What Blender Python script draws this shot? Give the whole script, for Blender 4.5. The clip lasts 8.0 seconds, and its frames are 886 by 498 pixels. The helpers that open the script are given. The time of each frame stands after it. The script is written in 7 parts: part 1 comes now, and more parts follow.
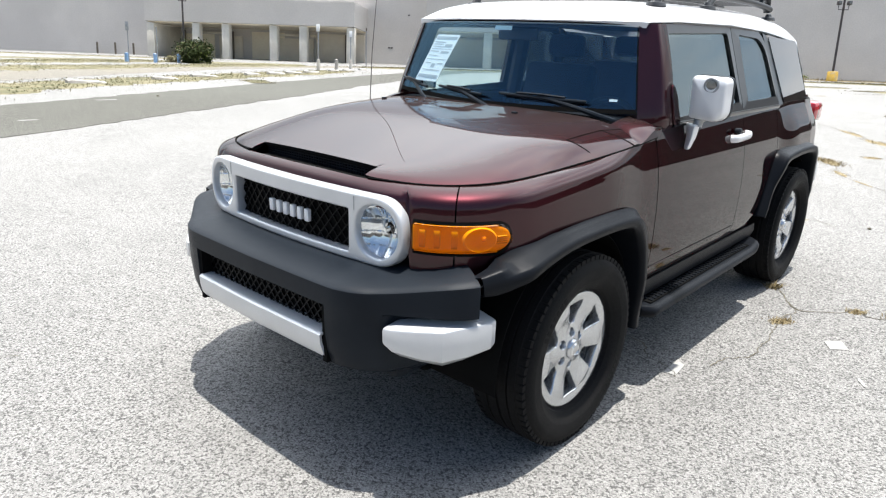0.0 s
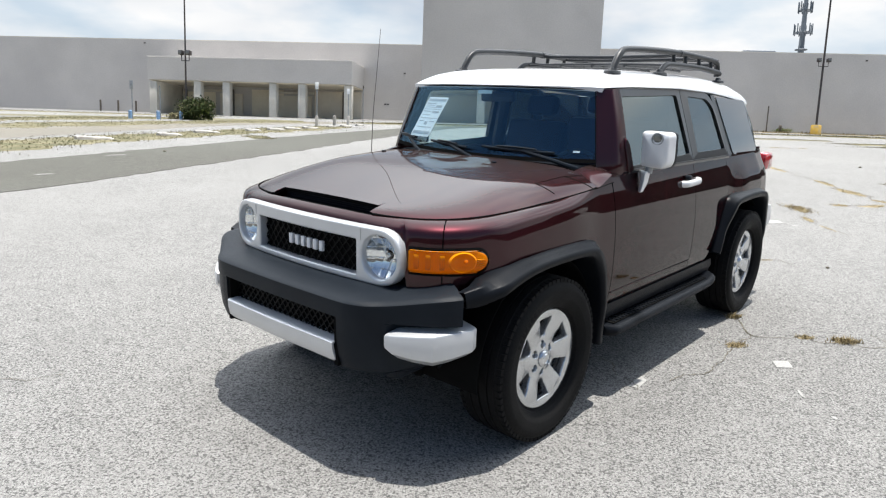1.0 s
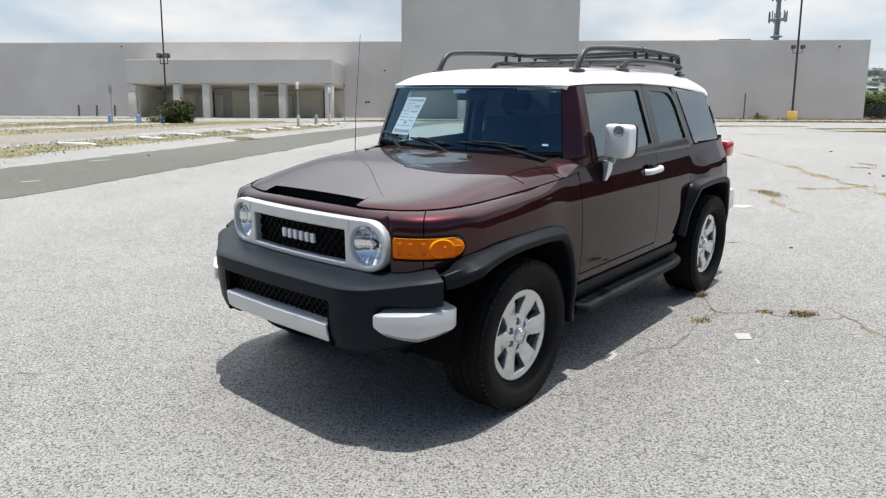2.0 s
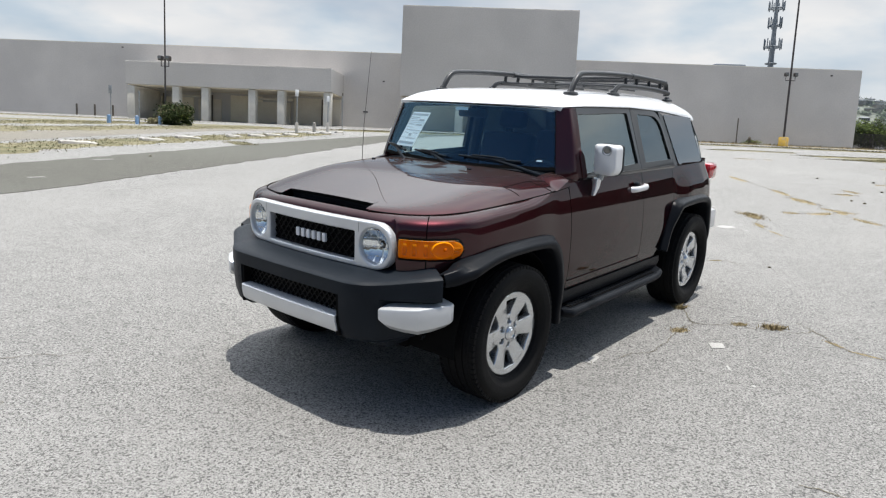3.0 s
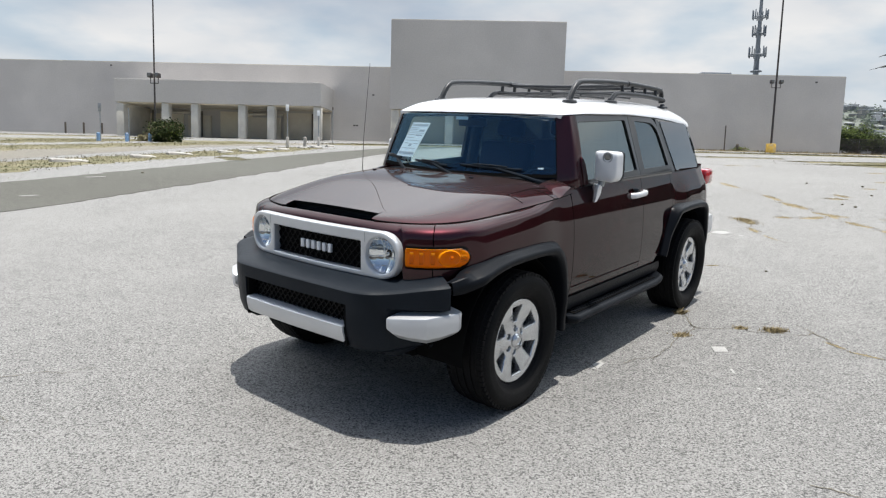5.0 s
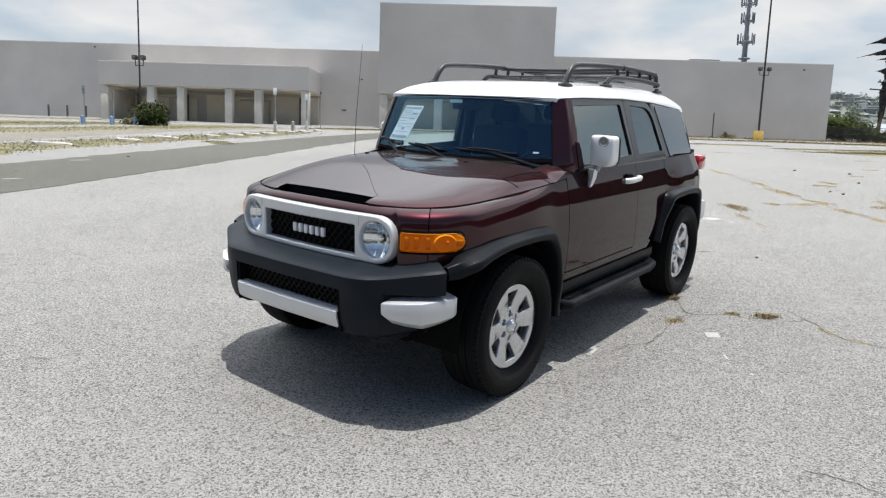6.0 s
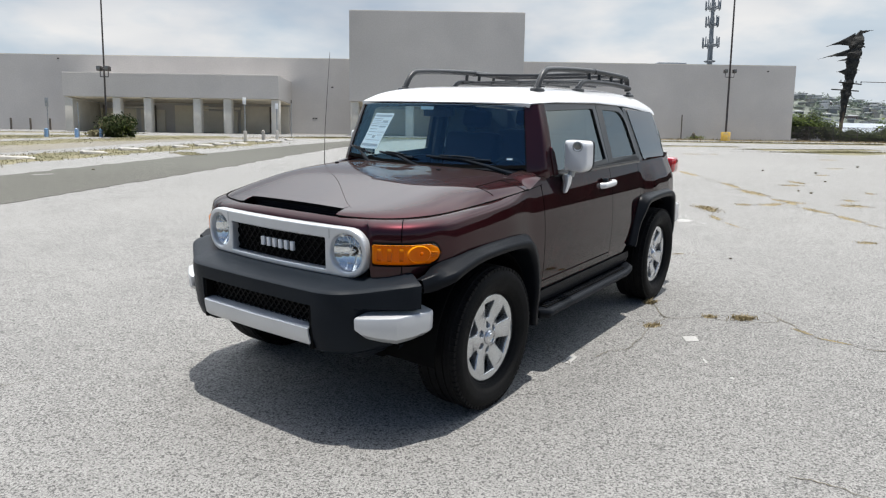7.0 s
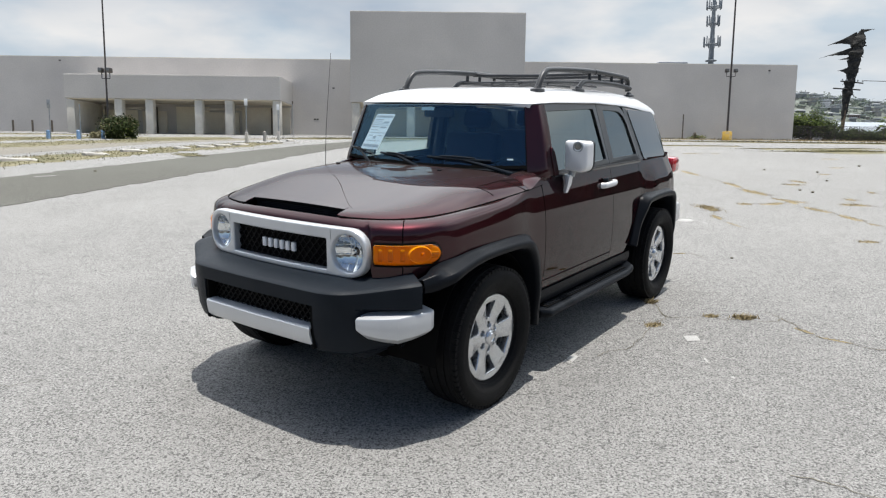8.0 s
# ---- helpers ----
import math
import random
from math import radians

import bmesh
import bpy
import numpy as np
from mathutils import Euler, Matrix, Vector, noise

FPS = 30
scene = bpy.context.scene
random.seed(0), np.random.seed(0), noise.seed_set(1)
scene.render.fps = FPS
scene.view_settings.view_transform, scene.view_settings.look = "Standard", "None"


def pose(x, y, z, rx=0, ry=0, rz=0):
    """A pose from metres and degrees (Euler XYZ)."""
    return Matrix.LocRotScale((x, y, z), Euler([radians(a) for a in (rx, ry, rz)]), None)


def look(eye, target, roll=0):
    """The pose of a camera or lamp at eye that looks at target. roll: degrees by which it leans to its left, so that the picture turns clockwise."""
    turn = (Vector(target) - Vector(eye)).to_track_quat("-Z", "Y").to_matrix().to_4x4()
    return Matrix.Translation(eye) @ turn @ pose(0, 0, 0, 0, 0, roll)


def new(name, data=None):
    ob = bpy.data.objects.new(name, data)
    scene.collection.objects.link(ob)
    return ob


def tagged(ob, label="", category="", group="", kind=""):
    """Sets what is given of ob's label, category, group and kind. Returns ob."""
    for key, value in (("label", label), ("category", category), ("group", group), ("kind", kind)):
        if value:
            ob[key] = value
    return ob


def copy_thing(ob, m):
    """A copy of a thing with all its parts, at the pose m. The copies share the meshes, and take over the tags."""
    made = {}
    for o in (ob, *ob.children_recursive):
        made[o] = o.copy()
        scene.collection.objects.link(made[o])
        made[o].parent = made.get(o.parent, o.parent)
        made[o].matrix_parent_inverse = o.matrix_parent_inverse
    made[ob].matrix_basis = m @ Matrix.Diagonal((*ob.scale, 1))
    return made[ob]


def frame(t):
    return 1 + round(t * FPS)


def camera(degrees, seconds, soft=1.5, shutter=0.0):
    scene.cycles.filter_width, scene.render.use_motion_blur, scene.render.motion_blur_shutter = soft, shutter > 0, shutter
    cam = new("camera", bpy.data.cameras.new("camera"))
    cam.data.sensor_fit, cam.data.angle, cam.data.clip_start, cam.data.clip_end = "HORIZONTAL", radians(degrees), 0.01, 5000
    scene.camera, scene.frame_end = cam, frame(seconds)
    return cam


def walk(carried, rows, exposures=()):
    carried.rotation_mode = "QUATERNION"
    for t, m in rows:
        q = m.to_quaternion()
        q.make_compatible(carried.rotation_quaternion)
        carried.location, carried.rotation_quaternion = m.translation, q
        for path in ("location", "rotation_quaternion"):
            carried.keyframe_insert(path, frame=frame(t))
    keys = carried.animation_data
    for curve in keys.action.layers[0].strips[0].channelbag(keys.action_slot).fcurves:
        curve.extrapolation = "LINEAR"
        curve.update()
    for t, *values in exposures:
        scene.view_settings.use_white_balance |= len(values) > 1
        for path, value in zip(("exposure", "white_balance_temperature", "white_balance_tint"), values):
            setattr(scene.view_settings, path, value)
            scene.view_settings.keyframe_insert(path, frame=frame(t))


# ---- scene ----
cam = camera(66.9, 8.0, soft=1.2)
# the lot climbs away from the camera: CAR carries the car's own axes (front -y, its left +x) onto the sloping ground
SLOPE = radians(5.0)
AHEAD = Vector((-0.582, 0.813, 0.0)).normalized()
CAR = Matrix((
    (AHEAD.y, -AHEAD.x, 0, 0),
    (AHEAD.x * math.cos(SLOPE), AHEAD.y * math.cos(SLOPE), -math.sin(SLOPE), 0),
    (AHEAD.x * math.sin(SLOPE), AHEAD.y * math.sin(SLOPE), math.cos(SLOPE), 0),
    (0, 0, 0, 1)))
EXPOSURES = [(0.0, 0.67), (0.5, 0.54), (1.0, 0.34), (1.5, 0.27), (3.0, 0.11), (8.0, 0.08)]
PATH = [
    (0, (0.446, -3.105, 1.308), (0.246, -1.166, 0.859), 2.4),
    (0.5, (0.39, -3.397, 1.312), (0.288, -1.441, 0.909), 1.5),
    (1, (0.53, -3.634, 1.302), (0.333, -1.666, 1.007), 2.1),
    (1.5, (0.618, -3.799, 1.303), (0.396, -1.836, 0.993), 0.6),
    (1.7, (0.614, -3.843, 1.309), (0.427, -1.878, 0.99), 0.9),
    (2.8, (0.485, -4.187, 1.304), (0.387, -2.205, 1.051), -0.5),
    (3, (0.563, -4.247, 1.305), (0.432, -2.269, 1.035), 2.7),
    (3.5, (0.67, -4.328, 1.293), (0.466, -2.359, 1.007), 2.3),
    (4, (0.692, -4.357, 1.3), (0.446, -2.388, 1.049), 0.8),
    (4.5, (0.624, -4.339, 1.295), (0.399, -2.368, 1.04), 0.8),
    (4.7, (0.536, -4.299, 1.291), (0.393, -2.317, 1.064), 1.2),
    (6, (0.452, -4.219, 1.271), (0.381, -2.239, 0.997), 2.0),
    (6.5, (0.454, -4.138, 1.282), (0.454, -2.156, 1.019), 0.7),
    (7, (0.453, -4.119, 1.282), (0.456, -2.135, 1.028), 0.9),
    (7.5, (0.453, -4.116, 1.284), (0.482, -2.13, 1.05), 0.7),
    (8, (0.457, -4.13, 1.283), (0.455, -2.146, 1.03), 0.7),
]
walk(cam, [(t, look(eye, target, roll)) for t, eye, target, roll in PATH], EXPOSURES)
# ---- world ----
world = bpy.data.worlds.new("sky")
scene.world = world
world.use_nodes = True
wn, wl = world.node_tree.nodes, world.node_tree.links
wn.clear()
sky = wn.new("ShaderNodeTexSky")
sky.sky_type = "NISHITA"
sky.sun_disc = False
sky.sun_elevation, sky.sun_rotation = radians(84), radians(180)
sky.air_density, sky.dust_density, sky.ozone_density = 1.0, 0.7, 2.5
sky_gain = wn.new("ShaderNodeVectorMath")
sky_gain.operation = "SCALE"
sky_gain.inputs["Scale"].default_value = 0.11
wl.new(sky.outputs[0], sky_gain.inputs[0])
# broken cloud over the whole sky
wc = wn.new("ShaderNodeTexCoord")
wm = wn.new("ShaderNodeMapping")
wm.inputs["Scale"].default_value = (1.0, 1.0, 2.6)
wm.inputs["Location"].default_value = (0.35, 0.1, 0.2)
wl.new(wc.outputs["Generated"], wm.inputs["Vector"])
cloud = wn.new("ShaderNodeTexNoise")
cloud.inputs["Scale"].default_value = 2.6
cloud.inputs["Detail"].default_value = 3.5
cloud.inputs["Roughness"].default_value = 0.45
cloud.inputs["Distortion"].default_value = 0.25
wl.new(wm.outputs[0], cloud.inputs["Vector"])
cover = wn.new("ShaderNodeValToRGB")
cover.color_ramp.elements[0].position, cover.color_ramp.elements[0].color = 0.32, (0.45, 0.45, 0.45, 1)
cover.color_ramp.elements[1].position, cover.color_ramp.elements[1].color = 0.60, (1, 1, 1, 1)
wl.new(cloud.outputs[0], cover.inputs[0])
cloud2 = wn.new("ShaderNodeTexNoise")
cloud2.inputs["Scale"].default_value = 6.5
cloud2.inputs["Detail"].default_value = 5.0
wl.new(wm.outputs[0], cloud2.inputs["Vector"])
shade = wn.new("ShaderNodeValToRGB")
shade.color_ramp.elements[0].position, shade.color_ramp.elements[0].color = 0.36, (0.74, 0.855, 0.96, 1)
shade.color_ramp.elements[1].position, shade.color_ramp.elements[1].color = 0.64, (1.09, 1.09, 1.09, 1)
wl.new(cloud2.outputs[0], shade.inputs[0])
split = wn.new("ShaderNodeSeparateXYZ")
wl.new(wc.outputs["Generated"], split.inputs[0])
high = wn.new("ShaderNodeMapRange")
high.inputs["From Min"].default_value, high.inputs["From Max"].default_value = 0.55, 1.0
high.inputs["To Min"].default_value, high.inputs["To Max"].default_value = 1.0, 0.65
wl.new(split.outputs["Z"], high.inputs["Value"])
# clear blue behind the camera, cloud banks over the store
rear = wn.new("ShaderNodeMapRange")
rear.inputs["From Min"].default_value, rear.inputs["From Max"].default_value = -0.28, 0.12
rear.inputs["To Min"].default_value, rear.inputs["To Max"].default_value = 0.0, 1.0
wl.new(split.outputs["Y"], rear.inputs["Value"])
open_sky = wn.new("ShaderNodeMath")
open_sky.operation = "MULTIPLY"
wl.new(high.outputs[0], open_sky.inputs[0])
wl.new(rear.outputs[0], open_sky.inputs[1])
thin = wn.new("ShaderNodeMath")
thin.operation = "MULTIPLY"
# the cloud runs together into an even veil higher up
veil = wn.new("ShaderNodeMapRange")
veil.inputs["From Min"].default_value, veil.inputs["From Max"].default_value = 0.18, 0.42
veil.inputs["To Min"].default_value, veil.inputs["To Max"].default_value = 0.0, 0.80
wl.new(split.outputs["Z"], veil.inputs["Value"])
flank_x = wn.new("ShaderNodeMapRange")
flank_x.inputs["From Min"].default_value, flank_x.inputs["From Max"].default_value = 0.0, 0.4
flank_x.inputs["To Min"].default_value, flank_x.inputs["To Max"].default_value = 1.0, 0.15
wl.new(split.outputs["X"], flank_x.inputs["Value"])
spread = wn.new("ShaderNodeMath")
spread.operation = "MULTIPLY"
wl.new(veil.outputs[0], spread.inputs[0])
wl.new(flank_x.outputs[0], spread.inputs[1])
even = wn.new("ShaderNodeMixRGB")
even.inputs[2].default_value = (0.84, 0.84, 0.84, 1)
wl.new(spread.outputs[0], even.inputs[0])
wl.new(cover.outputs[0], even.inputs[1])
calm = wn.new("ShaderNodeMixRGB")
calm.inputs[2].default_value = (0.94, 0.98, 1.03, 1)
wl.new(spread.outputs[0], calm.inputs[0])
wl.new(shade.outputs[0], calm.inputs[1])
wl.new(even.outputs[0], thin.inputs[0])
wl.new(open_sky.outputs[0], thin.inputs[1])
# cloud grows brighter towards the high sun
glare = wn.new("ShaderNodeMapRange")
glare.inputs["From Min"].default_value, glare.inputs["From Max"].default_value = 0.33, 0.60
glare.inputs["To Min"].default_value, glare.inputs["To Max"].default_value = 1.0, 4.2
wl.new(split.outputs["Z"], glare.inputs["Value"])
lit = wn.new("ShaderNodeVectorMath")
lit.operation = "SCALE"
wl.new(calm.outputs[0], lit.inputs[0])
wl.new(glare.outputs[0], lit.inputs["Scale"])
wmix = wn.new("ShaderNodeMixRGB")
wl.new(thin.outputs[0], wmix.inputs[0])
wl.new(sky_gain.outputs[0], wmix.inputs[1])
wl.new(lit.outputs[0], wmix.inputs[2])
wb = wn.new("ShaderNodeBackground")
wb.inputs["Strength"].default_value = 0.73
wl.new(wmix.outputs[0], wb.inputs[0])
wo = wn.new("ShaderNodeOutputWorld")
wl.new(wb.outputs[0], wo.inputs[0])

sun = new("sun", bpy.data.lights.new("sun", "SUN"))
sun.data.energy, sun.data.angle, sun.data.color = 4.8, radians(0.6), (1.0, 0.965, 0.91)
sun.matrix_world = look((5.0, -7.5, 100.0), (0, 0, 0))

# ---- materials ----
def surface(name, c1, c2, scale=6.0, rough=0.6, metal=0.0, fine=0.0, fine_scale=180.0, bump=0.0, bump_scale=120.0,
            coat=0.0, rough2=None, stain=None, stain_scale=0.6, stain_lo=0.52, stain_hi=0.70, specular=0.5, coat_ior=1.5):
    """Two-scale procedural surface: broad patches between c1 and c2, fine grain, stains, relief."""
    m = bpy.data.materials.new(name)
    m.use_nodes = True
    n, l = m.node_tree.nodes, m.node_tree.links
    b = n["Principled BSDF"]
    tc = n.new("ShaderNodeTexCoord")
    a = n.new("ShaderNodeTexNoise")
    a.inputs["Scale"].default_value, a.inputs["Detail"].default_value = scale, 5.0
    l.new(tc.outputs["Object"], a.inputs["Vector"])
    r = n.new("ShaderNodeValToRGB")
    r.color_ramp.elements[0].position, r.color_ramp.elements[0].color = 0.35, (*c1, 1)
    r.color_ramp.elements[1].position, r.color_ramp.elements[1].color = 0.65, (*c2, 1)
    l.new(a.outputs[0], r.inputs[0])
    out = r.outputs[0]
    if stain:
        s = n.new("ShaderNodeTexNoise")
        s.inputs["Scale"].default_value, s.inputs["Detail"].default_value = stain_scale, 6.0
        l.new(tc.outputs["Object"], s.inputs["Vector"])
        sr = n.new("ShaderNodeValToRGB")
        sr.color_ramp.elements[0].position, sr.color_ramp.elements[0].color = stain_lo, (0, 0, 0, 1)
        sr.color_ramp.elements[1].position, sr.color_ramp.elements[1].color = stain_hi, (1, 1, 1, 1)
        l.new(s.outputs[0], sr.inputs[0])
        mx = n.new("ShaderNodeMixRGB")
        l.new(sr.outputs[0], mx.inputs[0])
        l.new(out, mx.inputs[1])
        mx.inputs[2].default_value = (*stain, 1)
        out = mx.outputs[0]
    if fine:
        f = n.new("ShaderNodeTexNoise")
        f.inputs["Scale"].default_value, f.inputs["Detail"].default_value = fine_scale, 2.0
        l.new(tc.outputs["Object"], f.inputs["Vector"])
        fr = n.new("ShaderNodeValToRGB")
        fr.color_ramp.elements[0].position, fr.color_ramp.elements[0].color = 0.36, (1 - fine,) * 3 + (1,)
        fr.color_ramp.elements[1].position, fr.color_ramp.elements[1].color = 0.64, (1 + fine,) * 3 + (1,)
        l.new(f.outputs[0], fr.inputs[0])
        mu = n.new("ShaderNodeMixRGB")
        mu.blend_type = "MULTIPLY"
        mu.inputs[0].default_value = 1.0
        l.new(out, mu.inputs[1])
        l.new(fr.outputs[0], mu.inputs[2])
        out = mu.outputs[0]
    l.new(out, b.inputs["Base Color"])
    b.inputs["Metallic"].default_value = metal
    b.inputs["Roughness"].default_value = rough
    b.inputs["Specular IOR Level"].default_value = specular
    if rough2 is not None:
        rr = n.new("ShaderNodeMapRange")
        rr.inputs["From Min"].default_value, rr.inputs["From Max"].default_value = 0.3, 0.7
        rr.inputs["To Min"].default_value, rr.inputs["To Max"].default_value = rough, rough2
        l.new(a.outputs[0], rr.inputs["Value"])
        l.new(rr.outputs[0], b.inputs["Roughness"])
    if coat:
        b.inputs["Coat Weight"].default_value = coat
        b.inputs["Coat Roughness"].default_value = 0.02
        b.inputs["Coat IOR"].default_value = coat_ior
    if bump:
        bn = n.new("ShaderNodeTexNoise")
        bn.inputs["Scale"].default_value, bn.inputs["Detail"].default_value = bump_scale, 4.0
        l.new(tc.outputs["Object"], bn.inputs["Vector"])
        bp = n.new("ShaderNodeBump")
        bp.inputs["Strength"].default_value, bp.inputs["Distance"].default_value = bump, 0.01
        l.new(bn.outputs[0], bp.inputs["Height"])
        l.new(bp.outputs[0], b.inputs["Normal"])
    return m


def pane(name, tint, gloss=(1, 1, 1), ior=1.5, rough=0.0):
    """Thin tinted glass: what passes is tinted, Fresnel adds the mirror."""
    m = bpy.data.materials.new(name)
    m.use_nodes = True
    n, l = m.node_tree.nodes, m.node_tree.links
    n.clear()
    t = n.new("ShaderNodeBsdfTransparent")
    t.inputs[0].default_value = (*tint, 1)
    g = n.new("ShaderNodeBsdfGlossy")
    g.inputs["Color"].default_value = (*gloss, 1)
    g.inputs["Roughness"].default_value = rough
    # Schlick's curve: f0 + (1 - f0) * facing ** 5
    f0 = ((ior - 1) / (ior + 1)) ** 2
    f = n.new("ShaderNodeLayerWeight")
    f.inputs["Blend"].default_value = 0.5
    p = n.new("ShaderNodeMath")
    p.operation = "POWER"
    p.inputs[1].default_value = 5.0
    l.new(f.outputs["Facing"], p.inputs[0])
    k = n.new("ShaderNodeMath")
    k.operation = "MULTIPLY_ADD"
    k.inputs[1].default_value, k.inputs[2].default_value = 1 - f0, f0
    l.new(p.outputs[0], k.inputs[0])
    x = n.new("ShaderNodeMixShader")
    l.new(k.outputs[0], x.inputs[0])
    l.new(t.outputs[0], x.inputs[1])
    l.new(g.outputs[0], x.inputs[2])
    o = n.new("ShaderNodeOutputMaterial")
    l.new(x.outputs[0], o.inputs[0])
    return m


def paving(name, base, dark, light, chip=70.0, gap=0.35, wear=(0.5, 0.48, 0.45), near_far_gain=None):
    """Worn chip-seal: pale and dark stones in a bitumen bed, patchy and stained."""
    m = bpy.data.materials.new(name)
    m.use_nodes = True
    n, l = m.node_tree.nodes, m.node_tree.links
    b = n["Principled BSDF"]
    tc = n.new("ShaderNodeTexCoord")
    v = n.new("ShaderNodeTexVoronoi")
    v.inputs["Scale"].default_value = chip
    l.new(tc.outputs["Object"], v.inputs["Vector"])
    sep = n.new("ShaderNodeSeparateColor")
    l.new(v.outputs["Color"], sep.inputs[0])
    stones = n.new("ShaderNodeValToRGB")
    e = stones.color_ramp.elements
    e[0].position, e[0].color = 0.0, (*dark, 1)
    e[1].position, e[1].color = 1.0, (*light, 1)
    mid = e.new(gap)
    mid.color = (*base, 1)
    pit = e.new(gap * 0.45)
    pit.color = (*[0.75 * c + 0.25 * d for c, d in zip(base, dark)], 1)
    l.new(sep.outputs[0], stones.inputs[0])
    bed = n.new("ShaderNodeValToRGB")
    bed.color_ramp.elements[0].position, bed.color_ramp.elements[0].color = 0.30, (1, 1, 1, 1)
    bed.color_ramp.elements[1].position, bed.color_ramp.elements[1].color = 0.75, (0.30, 0.30, 0.30, 1)
    l.new(v.outputs["Distance"], bed.inputs[0])
    mu = n.new("ShaderNodeMixRGB")
    mu.blend_type = "MULTIPLY"
    mu.inputs[0].default_value = 0.45
    l.new(stones.outputs[0], mu.inputs[1])
    l.new(bed.outputs[0], mu.inputs[2])
    out = mu.outputs[0]
    pitted = tuple(c * 0.55 for c in dark)
    for sc, lo, hi, c, amount in ((0.16, 0.45, 0.72, wear, 0.55), (1.1, 0.50, 0.78, dark, 0.16), (4.0, 0.55, 0.8, light, 0.16), (9.0, 0.52, 0.75, dark, 0.20), (1.7, 0.50, 0.70, base, 0.5), (76.0, 0.55, 0.61, pitted, 0.76), (150.0, 0.54, 0.60, pitted, 0.56)):
        s = n.new("ShaderNodeTexNoise")
        s.inputs["Scale"].default_value, s.inputs["Detail"].default_value = sc, 5.0 if sc < 40 else 2.0
        l.new(tc.outputs["Object"], s.inputs["Vector"])
        sr = n.new("ShaderNodeValToRGB")
        sr.color_ramp.elements[0].position, sr.color_ramp.elements[0].color = lo, (0, 0, 0, 1)
        sr.color_ramp.elements[1].position, sr.color_ramp.elements[1].color = hi, (amount,) * 3 + (1,)
        l.new(s.outputs[0], sr.inputs[0])
        mx = n.new("ShaderNodeMixRGB")
        l.new(sr.outputs[0], mx.inputs[0])
        l.new(out, mx.inputs[1])
        mx.inputs[2].default_value = (*c, 1)
        out = mx.outputs[0]
    if near_far_gain:
        # low-angle brightness put into the colour: near paving darker, far paving lighter
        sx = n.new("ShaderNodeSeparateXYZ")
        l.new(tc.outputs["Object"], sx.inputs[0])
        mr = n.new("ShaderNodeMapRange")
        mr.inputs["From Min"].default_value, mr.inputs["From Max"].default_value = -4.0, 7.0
        mr.inputs["To Min"].default_value, mr.inputs["To Max"].default_value = near_far_gain
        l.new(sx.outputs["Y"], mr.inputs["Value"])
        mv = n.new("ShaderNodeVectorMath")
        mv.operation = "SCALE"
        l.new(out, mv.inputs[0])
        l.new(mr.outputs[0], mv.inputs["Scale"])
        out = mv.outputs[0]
    l.new(out, b.inputs["Base Color"])
    b.inputs["Roughness"].default_value = 0.9
    b.inputs["Specular IOR Level"].default_value = 0.25
    bp = n.new("ShaderNodeBump")
    bp.invert = True
    bp.inputs["Strength"].default_value, bp.inputs["Distance"].default_value = 0.5, 0.005
    l.new(v.outputs["Distance"], bp.inputs["Height"])
    l.new(bp.outputs[0], b.inputs["Normal"])
    return m


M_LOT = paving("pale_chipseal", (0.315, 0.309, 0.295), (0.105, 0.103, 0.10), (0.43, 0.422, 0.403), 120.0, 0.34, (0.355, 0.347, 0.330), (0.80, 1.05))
M_ROAD = paving("dark_asphalt", (0.130, 0.127, 0.108), (0.065, 0.062, 0.054), (0.235, 0.23, 0.20), 80.0, 0.5, (0.155, 0.156, 0.135))
M_LANE = paving("grey_lane", (0.265, 0.245, 0.205), (0.15, 0.14, 0.115), (0.38, 0.355, 0.31), 60.0, 0.5, (0.30, 0.265, 0.20))
M_WALL = surface("wall_plaster", (0.54, 0.515, 0.49), (0.60, 0.57, 0.54), 0.35, 0.85, fine=0.04, fine_scale=9.0, bump=0.2, bump_scale=30, stain=(0.51, 0.485, 0.465), stain_scale=0.12)
M_WALL2 = surface("wall_band", (0.53, 0.507, 0.483), (0.59, 0.562, 0.535), 0.3, 0.85, fine=0.04, fine_scale=9.0, bump=0.2, bump_scale=30, stain=(0.48, 0.46, 0.44), stain_scale=0.15)
M_COLUMN = surface("column_plaster", (0.66, 0.62, 0.54), (0.76, 0.72, 0.64), 1.2, 0.85, fine=0.05, fine_scale=25, bump=0.2)
M_SHUTTER = surface("shutter_beige", (0.68, 0.62, 0.52), (0.76, 0.70, 0.60), 0.8, 0.7, fine=0.06, fine_scale=30)
M_RECESS = surface("recess_wall", (0.78, 0.70, 0.56), (0.85, 0.78, 0.64), 0.7, 0.85, fine=0.05, fine_scale=20)
M_POLE = surface("pole_dark", (0.05, 0.045, 0.045), (0.09, 0.075, 0.07), 3.0, 0.6, 0.3, fine=0.1)
M_STEEL = surface("galvanised", (0.30, 0.31, 0.32), (0.42, 0.43, 0.44), 8.0, 0.5, 0.7, fine=0.1)
M_YELLOW = surface("yellow_paint", (0.55, 0.34, 0.05), (0.66, 0.43, 0.09), 4.0, 0.7, fine=0.1, stain=(0.42, 0.34, 0.2), stain_scale=3.0)
M_BLUE = surface("blue_paint", (0.16, 0.30, 0.52), (0.26, 0.42, 0.62), 6.0, 0.65, fine=0.1, stain=(0.5, 0.52, 0.55), stain_scale=9.0)
M_CONCRETE = surface("pale_concrete", (0.36, 0.34, 0.31), (0.50, 0.48, 0.44), 3.0, 0.9, fine=0.12, fine_scale=40, bump=0.4, bump_scale=40, stain=(0.35, 0.32, 0.27), stain_scale=2.0)
